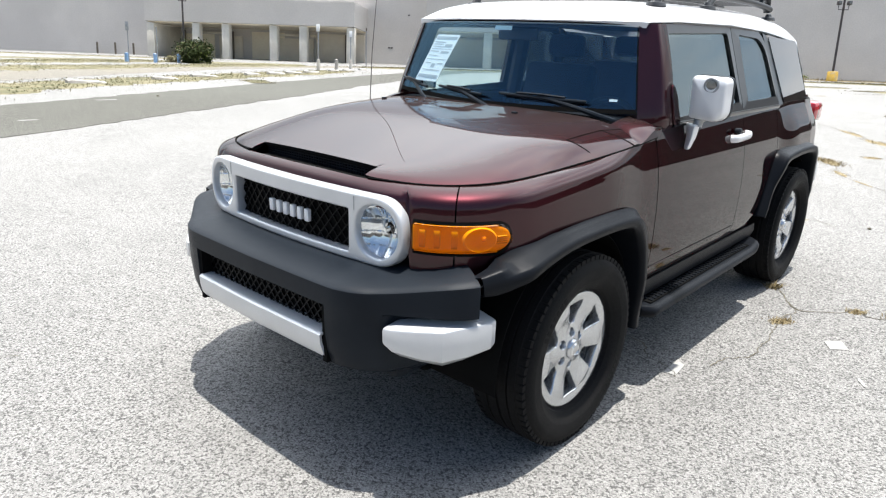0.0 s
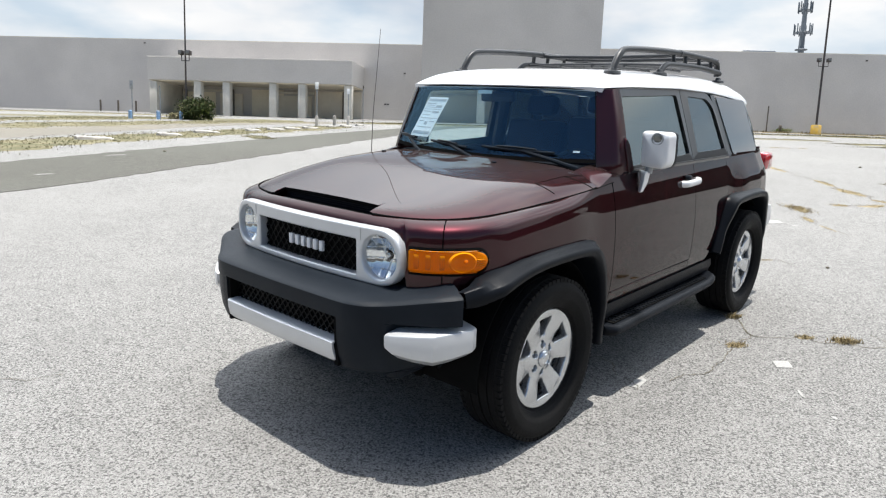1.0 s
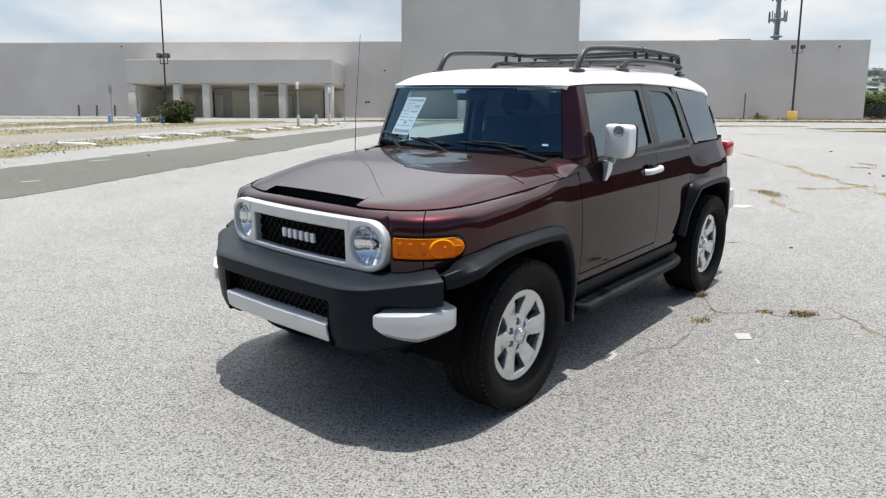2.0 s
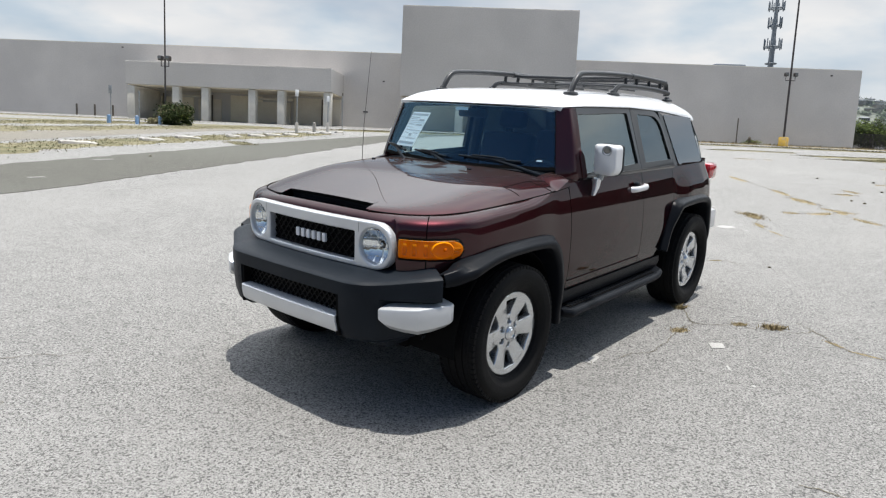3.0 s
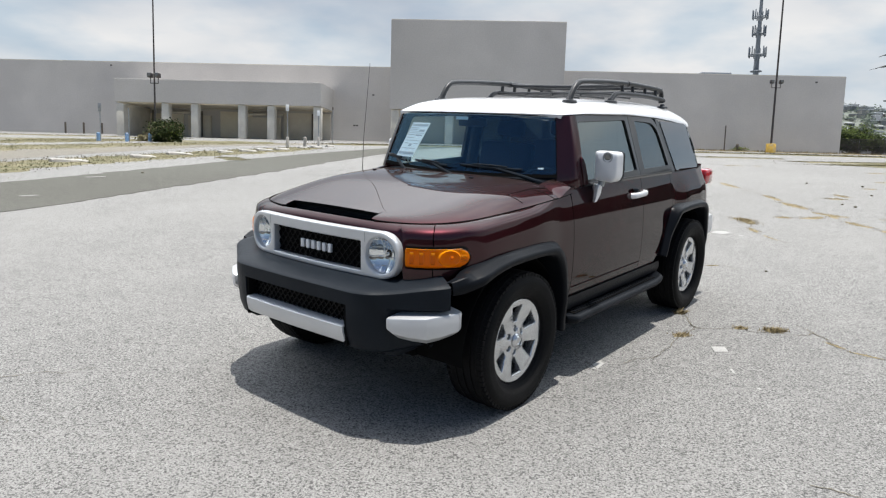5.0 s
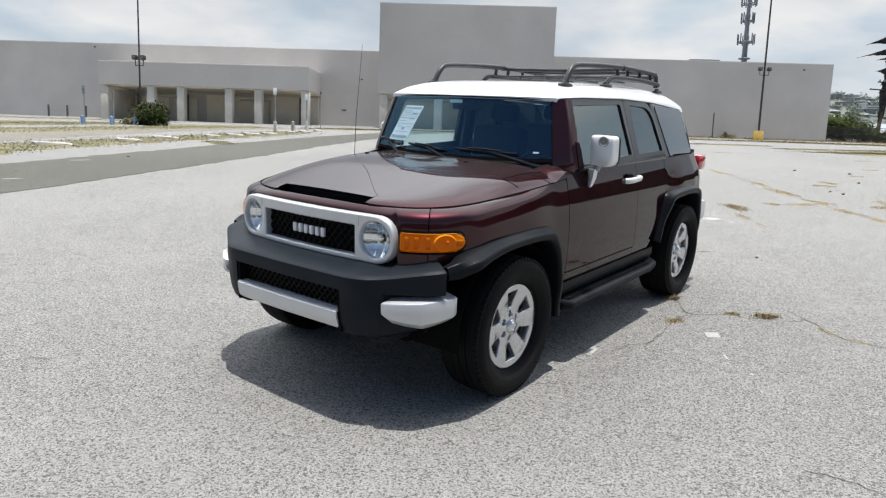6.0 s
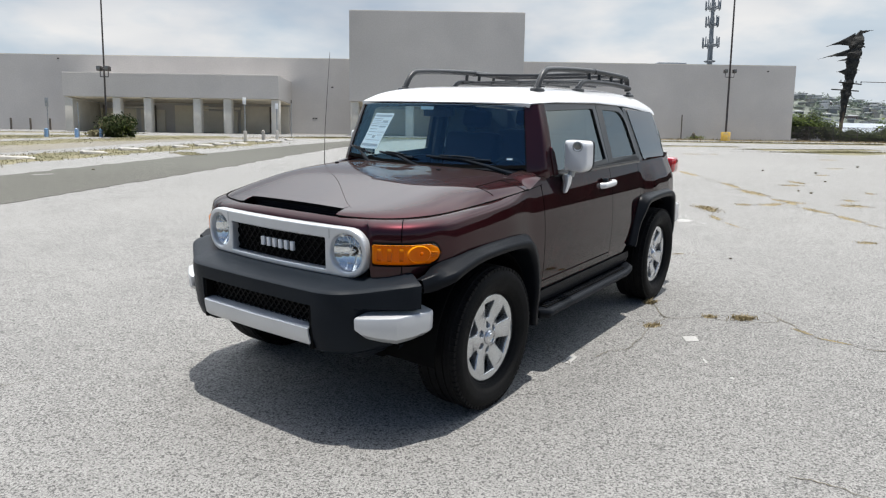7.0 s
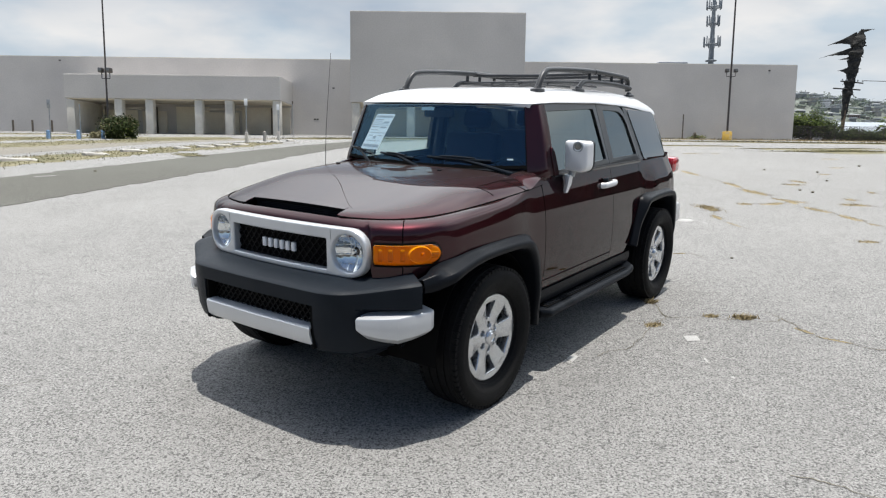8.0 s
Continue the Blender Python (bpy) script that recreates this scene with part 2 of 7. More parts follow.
M_BRONZE = surface("weathered_post", (0.10, 0.085, 0.07), (0.17, 0.14, 0.11), 5.0, 0.7, fine=0.1)
M_LEAF = surface("leaf_green", (0.018, 0.030, 0.009), (0.045, 0.060, 0.018), 3.0, 0.8, fine=0.3, fine_scale=12, specular=0.15)
M_LEAF2 = surface("leaf_light", (0.060, 0.090, 0.018), (0.11, 0.14, 0.030), 2.0, 0.8, fine=0.3, fine_scale=10, specular=0.15)
M_BARK = surface("bark", (0.10, 0.07, 0.05), (0.18, 0.13, 0.09), 20, 0.9, fine=0.2)
M_WEED = surface("dry_weed", (0.185, 0.145, 0.070), (0.31, 0.25, 0.14), 7.0, 0.9, fine=0.3, fine_scale=70)
M_GRASS = surface("faded_grass", (0.105, 0.098, 0.042), (0.205, 0.180, 0.100), 1.1, 0.9, fine=0.25, fine_scale=9)
M_CRACK = surface("crack_dirt", (0.075, 0.068, 0.052), (0.16, 0.14, 0.10), 6.0, 0.95, fine=0.2)
M_FAINT = surface("faded_line", (0.245, 0.24, 0.228), (0.30, 0.295, 0.28), 16.0, 0.9, fine=0.2, fine_scale=90)
M_LINE = surface("worn_white_line", (0.31, 0.304, 0.288), (0.40, 0.392, 0.375), 9.0, 0.85, fine=0.15, fine_scale=90)
M_PAINT = surface("maroon_metallic", (0.040, 0.0100, 0.0134), (0.046, 0.0113, 0.0151), 2.0, 0.40, 0.95, fine=0.15, fine_scale=900, coat=0.85, specular=0.3, coat_ior=1.46)
next(n for n in M_PAINT.node_tree.nodes if n.type == "BSDF_PRINCIPLED").inputs["Specular Tint"].default_value = (0.22, 0.10, 0.115, 1)
# thin dust settled on the upward panels
n, l = M_PAINT.node_tree.nodes, M_PAINT.node_tree.links
up = n.new("ShaderNodeNewGeometry")
up_z = n.new("ShaderNodeSeparateXYZ")
l.new(up.outputs["Normal"], up_z.inputs[0])
settled = n.new("ShaderNodeMapRange")
settled.inputs["From Min"].default_value, settled.inputs["From Max"].default_value = 0.80, 0.97
settled.inputs["To Max"].default_value = 0.036
l.new(up_z.outputs["Z"], settled.inputs["Value"])
dust = n.new("ShaderNodeBsdfDiffuse")
dust.inputs["Color"].default_value = (0.42, 0.36, 0.335, 1)
film = n.new("ShaderNodeMixShader")
l.new(settled.outputs[0], film.inputs[0])
l.new(n["Principled BSDF"].outputs[0], film.inputs[1])
l.new(dust.outputs[0], film.inputs[2])
l.new(film.outputs[0], n["Material Output"].inputs["Surface"])
M_WHITE = surface("white_paint", (0.78, 0.79, 0.80), (0.82, 0.82, 0.83), 2.0, 0.35, coat=0.8, fine=0.015, fine_scale=30)
M_PLASTIC = surface("black_plastic", (0.0088, 0.0122, 0.0172), (0.0128, 0.0168, 0.0222), 5.0, 0.38, fine=0.12, fine_scale=420, bump=0.12, bump_scale=700, rough2=0.46, specular=0.12)
M_TRIM = surface("charcoal_trim", (0.011, 0.012, 0.014), (0.014, 0.015, 0.017), 5.0, 0.30, 0.2, coat=0.5, fine=0.05)
M_FLARE = surface("flare_plastic", (0.0070, 0.0082, 0.0105), (0.0105, 0.0120, 0.0150), 5.0, 0.30, fine=0.1, fine_scale=300, bump=0.08, bump_scale=600, rough2=0.36, specular=0.08)
# near-black; beside black parts it also stands in for shade in openings
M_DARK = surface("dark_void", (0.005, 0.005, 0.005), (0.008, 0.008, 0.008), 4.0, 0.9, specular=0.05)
M_SILVER = surface("silver_paint", (0.60, 0.61, 0.62), (0.66, 0.67, 0.68), 3.0, 0.34, 0.35, fine=0.04, fine_scale=500, coat=0.5)
M_SILVERWHITE = surface("pearl_silver_paint", (0.76, 0.77, 0.78), (0.82, 0.82, 0.83), 3.0, 0.30, 0.15, fine=0.03, fine_scale=400, coat=0.6)
M_LAMPGREY = surface("grey_lamp_glass", (0.16, 0.155, 0.145), (0.24, 0.23, 0.21), 40.0, 0.15, 0.4, coat=1.0)
M_RACK = surface("rack_coating", (0.020, 0.022, 0.024), (0.030, 0.032, 0.035), 8.0, 0.42, 0.2, fine=0.1, fine_scale=300)
M_ALLOY = surface("alloy_silver", (0.62, 0.63, 0.64), (0.68, 0.69, 0.70), 6.0, 0.24, 0.8, fine=0.03, fine_scale=300, coat=0.4)
M_REFLECT = surface("lamp_reflector", (0.82, 0.83, 0.84), (0.90, 0.90, 0.91), 30.0, 0.04, 1.0)
M_CHROME = surface("chrome", (0.80, 0.81, 0.82), (0.86, 0.87, 0.88), 4.0, 0.06, 1.0)
M_RUBBER = surface("tyre_rubber", (0.0075, 0.0075, 0.0078), (0.011, 0.0108, 0.0106), 9.0, 0.62, fine=0.15, fine_scale=120, bump=0.15, bump_scale=250, rough2=0.8, specular=0.12)
M_GLASS = pane("windscreen_glass", (0.86, 0.93, 0.95), (0.44, 0.75, 1.0), ior=1.62)
M_TINT = pane("tinted_glass", (0.32, 0.38, 0.41), (0.84, 0.95, 1.0), ior=2.3)
M_QUARTER = pane("rear_side_glass", (0.22, 0.25, 0.28), ior=2.8)
M_SIDE = pane("door_glass", (0.27, 0.33, 0.33), (0.86, 0.97, 1.0), ior=2.7)
M_FARSIDE = pane("far_door_glass", (0.90, 0.95, 0.94), ior=1.45)
M_CLEAR = pane("lamp_glass", (0.97, 0.98, 0.98), ior=1.45)
M_FABRIC = surface("navy_fabric", (0.006, 0.010, 0.028), (0.010, 0.016, 0.040), 12.0, 0.9, fine=0.2, fine_scale=300)
M_DASH = surface("dash_plastic", (0.013, 0.016, 0.024), (0.021, 0.025, 0.034), 6.0, 0.65, fine=0.1)
M_PAPER = surface("printed_paper", (0.90, 0.91, 0.91), (0.94, 0.94, 0.94), 3.0, 0.7)
M_INK = surface("grey_print", (0.42, 0.43, 0.45), (0.50, 0.51, 0.53), 3.0, 0.8)
M_PALEBLUE = surface("pale_blue_label", (0.80, 0.93, 0.93), (0.85, 0.95, 0.95), 8.0, 0.6)
M_RED = surface("red_lens", (0.45, 0.012, 0.02), (0.55, 0.02, 0.03), 6.0, 0.18, coat=1.0)
M_AMBERGLASS = pane("amber_glass", (1.0, 0.41, 0.004), ior=1.3)
M_CHAMBER = surface("lamp_chamber", (0.86, 0.86, 0.86), (0.93, 0.93, 0.93), 40.0, 0.30, 0.0)
M_FLUTE = surface("lamp_flute", (0.64, 0.62, 0.60), (0.72, 0.70, 0.68), 40.0, 0.25, 0.2)
M_WIRE = surface("grille_wire", (0.0023, 0.0025, 0.0027), (0.0039, 0.0042, 0.0046), 9.0, 0.45, specular=0.16)
M_BULB = surface("bulb_glass", (1.0, 0.72, 0.22), (1.0, 0.78, 0.30), 30.0, 0.08, coat=1.0)
M_ROOFING = surface("grey_roofing", (0.24, 0.27, 0.30), (0.31, 0.34, 0.37), 0.2, 0.6, fine=0.1, fine_scale=2.0)
# haze of distance put into the greyed scrub colour
M_HILL = surface("hazed_scrub", (0.085, 0.102, 0.085), (0.14, 0.152, 0.13), 0.03, 0.95, fine=0.3, fine_scale=0.25)
M_MAST = surface("mast_grey", (0.16, 0.18, 0.20), (0.22, 0.24, 0.26), 0.5, 0.6, 0.3)
# leaf colour lightened and greyed to carry the haze
M_HILLTREE = surface("hazed_foliage", (0.070, 0.092, 0.072), (0.115, 0.138, 0.110), 0.05, 0.9, specular=0.1, fine=0.3, fine_scale=0.5)
M_CLOTH = surface("torn_dark_mesh", (0.016, 0.016, 0.016), (0.040, 0.039, 0.035), 1.5, 0.9, fine=0.25, fine_scale=8.0)


# ---- building blocks ----
def part(name, bm, material, parent=None, label="", smooth=40.0, thick=0.0, bevel=0.0):
    """One mesh object from a bmesh, under a thing or a part. thick, bevel: modifiers."""
    me = bpy.data.meshes.new(name)
    bm.to_mesh(me)
    bm.free()
    for mat in material if isinstance(material, (list, tuple)) else (material,):
        me.materials.append(mat)
    if smooth:
        me.polygons.foreach_set("use_smooth", [True] * len(me.polygons))
        me.set_sharp_from_angle(angle=radians(smooth))
    ob = new(name, me)
    if parent is not None:
        ob.parent = parent
    if label:
        ob["label"] = label
    if thick:
        s = ob.modifiers.new("thickness", "SOLIDIFY")
        s.thickness, s.offset = thick, -1.0
        # second material blackens the rim: gap shade painted on the panel edges
        if len(me.materials) > 1:
            s.material_offset_rim = 1
        if smooth:
            e = ob.modifiers.new("crisp_rim", "EDGE_SPLIT")
            e.split_angle, e.use_edge_sharp = radians(max(smooth, 40.0)), False
    if bevel:
        s = ob.modifiers.new("edges", "BEVEL")
        s.width, s.segments, s.limit_method = bevel, 2, "ANGLE"
    return ob


def thing(name, label, category, group="", kind="", m=None):
    ob = tagged(new(name), label, category, group, kind)
    if m is not None:
        ob.matrix_world = m
    return ob


def curve(points, n, closed=False):
    """Catmull-Rom through the points (numbers or tuples of one length), n samples at even steps of length."""
    p = np.array(points, float)
    if closed:
        p = np.vstack([p[-1], p, p[0], p[1]])
    else:
        p = np.vstack([2 * p[0] - p[1], p, 2 * p[-1] - p[-2]])
    out = []
    for i in range(1, len(p) - 2):
        for t in np.linspace(0, 1, 16, endpoint=False):
            a, b, c, d = p[i - 1:i + 3]
            out.append(0.5 * (2 * b + (c - a) * t + (2 * a - 5 * b + 4 * c - d) * t * t + (3 * b - a - 3 * c + d) * t ** 3))
    out.append(p[-2])
    out = np.array(out)
    step = np.r_[0, np.cumsum(np.linalg.norm(np.diff(out, axis=0), axis=1))]
    s = np.linspace(0, step[-1], n, endpoint=not closed)
    return np.stack([np.interp(s, step, out[:, k]) for k in range(out.shape[1])], 1)


def pick(table, v):
    """Linear look-up in a table of (key, value) pairs."""
    return float(np.interp(v, [a for a, _ in table], [b for _, b in table]))


def smoothstep(a, b, v):
    t = min(1.0, max(0.0, (v - a) / (b - a)))
    return t * t * (3 - 2 * t)


def sheet(rows, out=None, loop=False, mat=0, bm=None):
    """A surface through rows of points; out: a direction (or a point with 'from') its faces turn to."""
    bm = bm or bmesh.new()
    vs = [[bm.verts.new(p) for p in row] for row in rows]
    faces = []
    for a, b in zip(vs, vs[1:]):
        n = len(a)
        for j in range(n if loop else n - 1):
            q = [a[j], a[(j + 1) % n], b[(j + 1) % n], b[j]]
            try:
                faces.append(bm.faces.new(q))
            except ValueError:
                pass
    if out is not None:
        total = Vector()
        for f in faces:
            f.normal_update()
            total += f.normal * f.calc_area()
        if total.dot(Vector(out)) < 0:
            for f in faces:
                f.normal_flip()
    for f in faces:
        f.material_index = mat
    return bm


def box(bm, x0, x1, y0, y1, z0, z1, r=0.0, mat=0, m=None):
    """A box with bevelled edges added to bm."""
    res = bmesh.ops.create_cube(bm, size=1.0, matrix=(m or Matrix()) @ Matrix.Translation(((x0 + x1) / 2, (y0 + y1) / 2, (z0 + z1) / 2)) @ Matrix.Diagonal((abs(x1 - x0), abs(y1 - y0), abs(z1 - z0), 1)))
    vs = res["verts"]
    fs = list({f for v in vs for f in v.link_faces})
    for f in fs:
        f.material_index = mat
    if r:
        es = list({e for v in vs for e in v.link_edges})
        bmesh.ops.bevel(bm, geom=es, offset=r, segments=2, profile=0.5, affect="EDGES")
    return bm


def lathe(profile, n=48, axis="z", bm=None, mat=0, m=None):
    """Turn (radius, height) pairs about an axis."""
    rows = []
    for r, h in profile:
        row = []
        for k in range(n):
            a = 2 * math.pi * k / n
            c, s = r * math.cos(a), r * math.sin(a)
            p = {"z": (c, s, h), "x": (h, c, s), "y": (c, h, s)}[axis]
            row.append((m @ Vector(p)) if m else p)
        rows.append(row)
    bm = sheet(rows, loop=True, bm=bm, mat=mat)
    bmesh.ops.remove_doubles(bm, verts=bm.verts[:], dist=1e-6)
    bmesh.ops.recalc_face_normals(bm, faces=bm.faces[:])
    return bm


def tube(points, radius, n=10, bm=None, caps=True, mat=0):
    """A round bar along points; radius: a number or one per point."""
    bm = bm or bmesh.new()
    pts = [Vector(p) for p in points]
    rs = radius if isinstance(radius, (list, tuple)) else [radius] * len(pts)
    prev, up, rows = None, None, []
    for i, p in enumerate(pts):
        d = (pts[min(i + 1, len(pts) - 1)] - pts[max(i - 1, 0)]).normalized()
        if up is None:
            up = d.orthogonal().normalized()
        up = (up - d * up.dot(d)).normalized()
        side = d.cross(up)
        rows.append([bm.verts.new(p + rs[i] * (math.cos(2 * math.pi * k / n) * up + math.sin(2 * math.pi * k / n) * side)) for k in range(n)])
    for a, b in zip(rows, rows[1:]):
        for k in range(n):
            bm.faces.new((a[k], a[(k + 1) % n], b[(k + 1) % n], b[k])).material_index = mat
    if caps:
        bm.faces.new(rows[0][::-1]).material_index = mat
        bm.faces.new(rows[-1]).material_index = mat
    return bm


def rounded(poly, r, n=5):
    """The corners of a polygon of 2D points rounded, r a number or one for each."""
    out, k = [], len(poly)
    for i in range(k):
        p, a, b = Vector(poly[i]), Vector(poly[i - 1]), Vector(poly[(i + 1) % k])
        rr = r[i] if isinstance(r, (list, tuple)) else r
        pa, pb = p + (a - p).normalized() * rr, p + (b - p).normalized() * rr
        for j in range(n):
            t = j / (n - 1)
            out.append(((1 - t) ** 2 * pa + 2 * t * (1 - t) * p + t * t * pb)[:])
    return out


def slab(loop, deep, bm=None, mat=0):
    """A closed loop of 3D points filled and given depth along the vector deep."""
    bm = bm or bmesh.new()
    a = [bm.verts.new(p) for p in loop]
    b = [bm.verts.new(Vector(p) + Vector(deep)) for p in loop]
    fs = [bm.faces.new(a), bm.faces.new(b[::-1])]
    for i in range(len(a)):
        j = (i + 1) % len(a)
        fs.append(bm.faces.new((a[j], a[i], b[i], b[j])))
    for f in fs:
        f.material_index = mat
    bmesh.ops.recalc_face_normals(bm, faces=fs)
    return bm


def mirrored(bm):
    """A copy of bm reflected in x = 0."""
    c = bm.copy()
    bmesh.ops.scale(c, vec=(-1, 1, 1), verts=c.verts[:])
    bmesh.ops.reverse_faces(c, faces=c.faces[:])
    return c


def both(name, bm, material, parent, **kw):
    """The part on either side of the car; returns that on its left (+x), then the other."""
    other = mirrored(bm)
    return part(name, bm, material, parent, **kw), part(name, other, material, parent, **kw)


# ---- the lie of the ground ----
def ground_z(y):
    k1, k2 = math.tan(SLOPE), 0.0585
    if y < 6:
        return k1 * y
    if y < 14:
        return k1 * y + (k2 - k1) * (y - 6) ** 2 / 16
    z14 = k1 * 14 + (k2 - k1) * 4
    if y < 63:
        return z14 + k2 * (y - 14)
    if y < 75:
        return z14 + k2 * 49 + 0.02 * (y - 63)
    return z14 + k2 * 49 + 0.24 - 0.10 * (y - 75) if y < 130 else z14 + k2 * 49 + 0.24 - 5.5


# ---- ground ----
def on_ground(x, y, lift=0.0):
    return Vector((x, y, ground_z(y) + lift))


ys = [-600, -200, -80, -40, -20, -12, -8] + list(np.arange(-6, 16, 0.5)) + list(np.arange(16, 64, 2)) + [64, 66, 70, 75, 85, 100, 130, 200, 400, 900, 2500]
xs = [-2500, -800, -300, -120, -60, -30, -15, -8, -4, 0, 4, 8, 15, 30, 60, 120, 300, 800, 2500]
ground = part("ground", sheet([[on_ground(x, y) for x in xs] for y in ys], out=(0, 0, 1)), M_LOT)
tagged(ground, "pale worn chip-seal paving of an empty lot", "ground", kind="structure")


def band(name, near, far, material, label, category, lift, n=60, ragged=0.06, kind="structure"):
    """A strip of paving between two edge lines given as (x, y) points, with broken edges and a thin lip."""
    a, b = curve(near, n), curve(far, n)
    rows = []
    for i in range(n):
        p, q = Vector(a[i]), Vector(b[i])
        w = (q - p).normalized()
        p -= w * ragged * (1.1 * noise.noise((p.x * 1.7, p.y * 1.7, 3.0)) + 1.1 * noise.noise((p.x * 4.7, p.y * 4.7, 5.0)))
        q += w * ragged * (1.1 * noise.noise((q.x * 1.7, q.y * 1.7, 7.0)) + 1.1 * noise.noise((q.x * 4.7, q.y * 4.7, 9.0)))
        cols = [p.lerp(q, t) for t in np.linspace(0, 1, 7)]
        row = [on_ground(p.x, p.y, -0.01)] + [on_ground(c.x, c.y, lift) for c in cols] + [on_ground(q.x, q.y, -0.01)]
        rows.append(row)
    ob = part(name, sheet(rows, out=(0, 0, 1)), material)
    return tagged(ob, label, category, kind=kind)


band("road", [(-14, -8), (-9.2, 0.5), (-6.9, 4.7), (-5.85, 8.7), (-5.25, 13.6), (-4.75, 23.5), (-3.2, 40), (2, 52)],
     [(-22, -6), (-12.5, 4.5), (-9.6, 8.0), (-8.55, 13.8), (-8.0, 22.2), (-6.7, 33), (-4.6, 44), (0, 54)],
     M_ROAD, "dark patched asphalt lane across the pale lot", "road", 0.008, n=260, ragged=0.13)
band("lane", [(-13.9, 2), (-14.1, 12), (-14.6, 24), (-14.2, 34), (-9, 46), (-4, 50)], [(-19.5, 2), (-18.6, 14), (-18.2, 25), (-17.0, 36), (-11, 49), (-4, 53)],
     M_LANE, "grey drive lane behind the row of wheel stops", "road", 0.006, n=90, ragged=0.10)


def grass_strip(name, line, width, count, seed, label, material, height=0.03):
    """A ragged strip of low grass: a bed of dirt and many short blades."""
    rng = random.Random(seed)
    pts = curve(line, 80)
    bm = bmesh.new()
    rows = []
    for i, p in enumerate(pts):
        w = width * (0.75 + 0.7 * abs(noise.noise((p[0] * 0.6 + seed, p[1] * 0.6, 0))) * 1.6)
        d = Vector(pts[min(i + 1, 79)] - pts[max(i - 1, 0)]).normalized()
        s = Vector((-d.y, d.x))
        rows.append([on_ground(p[0] + s.x * w * k, p[1] + s.y * w * k, z) for k, z in ((-0.5, -0.01), (-0.4, 0.014), (0, 0.03), (0.4, 0.014), (0.5, -0.01))])
    sheet(rows, out=(0, 0, 1), bm=bm)
    for _ in range(count):
        i = rng.randrange(80)
        p = pts[i]
        x, y = p[0] + rng.gauss(0, width * 0.27), p[1] + rng.uniform(-0.3, 0.3)
        blade(bm, rng, on_ground(x, y, 0.01), height * rng.uniform(0.5, 1.4), 0.02 + 0.25 * height)
    return tagged(part(name, bm, material, smooth=0), label, "grass", kind="stuff")


def blade(bm, rng, base, h, w):
    a = rng.uniform(0, 6.283)
    s = Vector((math.cos(a), math.sin(a), 0)) * w * 0.5
    lean = Vector((rng.gauss(0, 0.45), rng.gauss(0, 0.45), 1)) * h
    v = [bm.verts.new(base - s), bm.verts.new(base + s), bm.verts.new(base + lean)]
    bm.faces.new(v)


grass_strip("grass_strip", [(-12.6, 8), (-12.2, 14), (-11.9, 18), (-11.4, 22.5), (-10.9, 26), (-10.3, 31), (-9.9, 35)], 3.1, 6400, 1, "faded grass strip along the wheel stops", M_GRASS, 0.045)
grass_strip("grass_strip", [(-21.5, 14), (-20.3, 24), (-19.0, 32), (-17.5, 38), (-15, 43)], 4.6, 5200, 2, "dry grass verge beside the grey lane", M_GRASS, 0.05)
grass_strip("grass_strip", [(-27.5, 24), (-26.5, 30), (-25.5, 36), (-24, 43)], 5.0, 4200, 25, "dry grass verge beside the grey lane", M_GRASS, 0.06)
grass_strip("grass_strip", [(-45, 33), (-33, 37), (-24, 41), (-19, 43.5), (-15, 45)], 4.8, 2600, 3, "patchy grass by the bollards", M_GRASS)
grass_strip("grass_strip", [(-10.6, 44.5), (-8, 46), (-5.5, 47), (-2, 48), (3, 49)], 3.4, 2600, 4, "green grass strip before the entrance", M_GRASS, 0.10)
grass_strip("grass_strip", [(10, 59.8), (18, 59.9), (26, 59.8), (34, 59.6), (44, 58.5)], 1.2, 1600, 5, "weeds along the base of the wall", M_WEED, 0.18)
grass_strip("grass_strip", [(19.0, 30.6), (20.6, 31.0), (22.0, 31.8), (23.6, 33.2)], 4.6, 3600, 6, "patch of faded grass on the lot", M_GRASS, 0.05)
grass_strip("grass_strip", [(18.0, 34.5), (20.5, 34.8), (23.0, 35.6), (26.0, 37.0)], 2.4, 1600, 23, "patch of faded grass on the lot", M_GRASS, 0.06)
grass_strip("grass_strip", [(14.0, 38.5), (16.5, 39.2), (19.0, 39.0)], 1.4, 700, 24, "patch of faded grass on the lot", M_GRASS, 0.06)
grass_strip("grass_strip", [(24, 53), (32, 50), (42, 52)], 2.2, 1500, 7, "patch of faded grass on the lot", M_GRASS, 0.13)
grass_strip("grass_strip", [(-60, 47), (-45, 48.5), (-30, 50), (-24, 50)], 3.4, 2200, 8, "dry grass island before the building", M_GRASS, 0.08)

grass_strip("grass_strip", [(-9.2, 21), (-8.6, 20), (-8.1, 19.2)], 0.9, 500, 21, "tuft of green grass at the road edge", M_GRASS)
grass_strip("grass_strip", [(16, 50), (22, 50.5), (28, 50), (36, 51)], 1.4, 1500, 22, "thin weeds in the joints of the lot", M_GRASS, 0.13)
# ---- dark unseen block closing the lot on the right, added for the flank's reflections ----
bm = bmesh.new()
slab([on_ground(36, 40, -0.5), on_ground(44, -12, -0.5), on_ground(60, -12, -0.5), on_ground(56, 42, -0.5)], (0, 0, 5.2), bm=bm)
tagged(part("wall_east", bm, surface("dark_reflected_wall", (0.040, 0.033, 0.030), (0.060, 0.048, 0.042), 0.5, 0.9, fine=0.15, fine_scale=6.0), smooth=0), "plain dark wall out of view, added for reflections in the car", "wall", kind="structure")

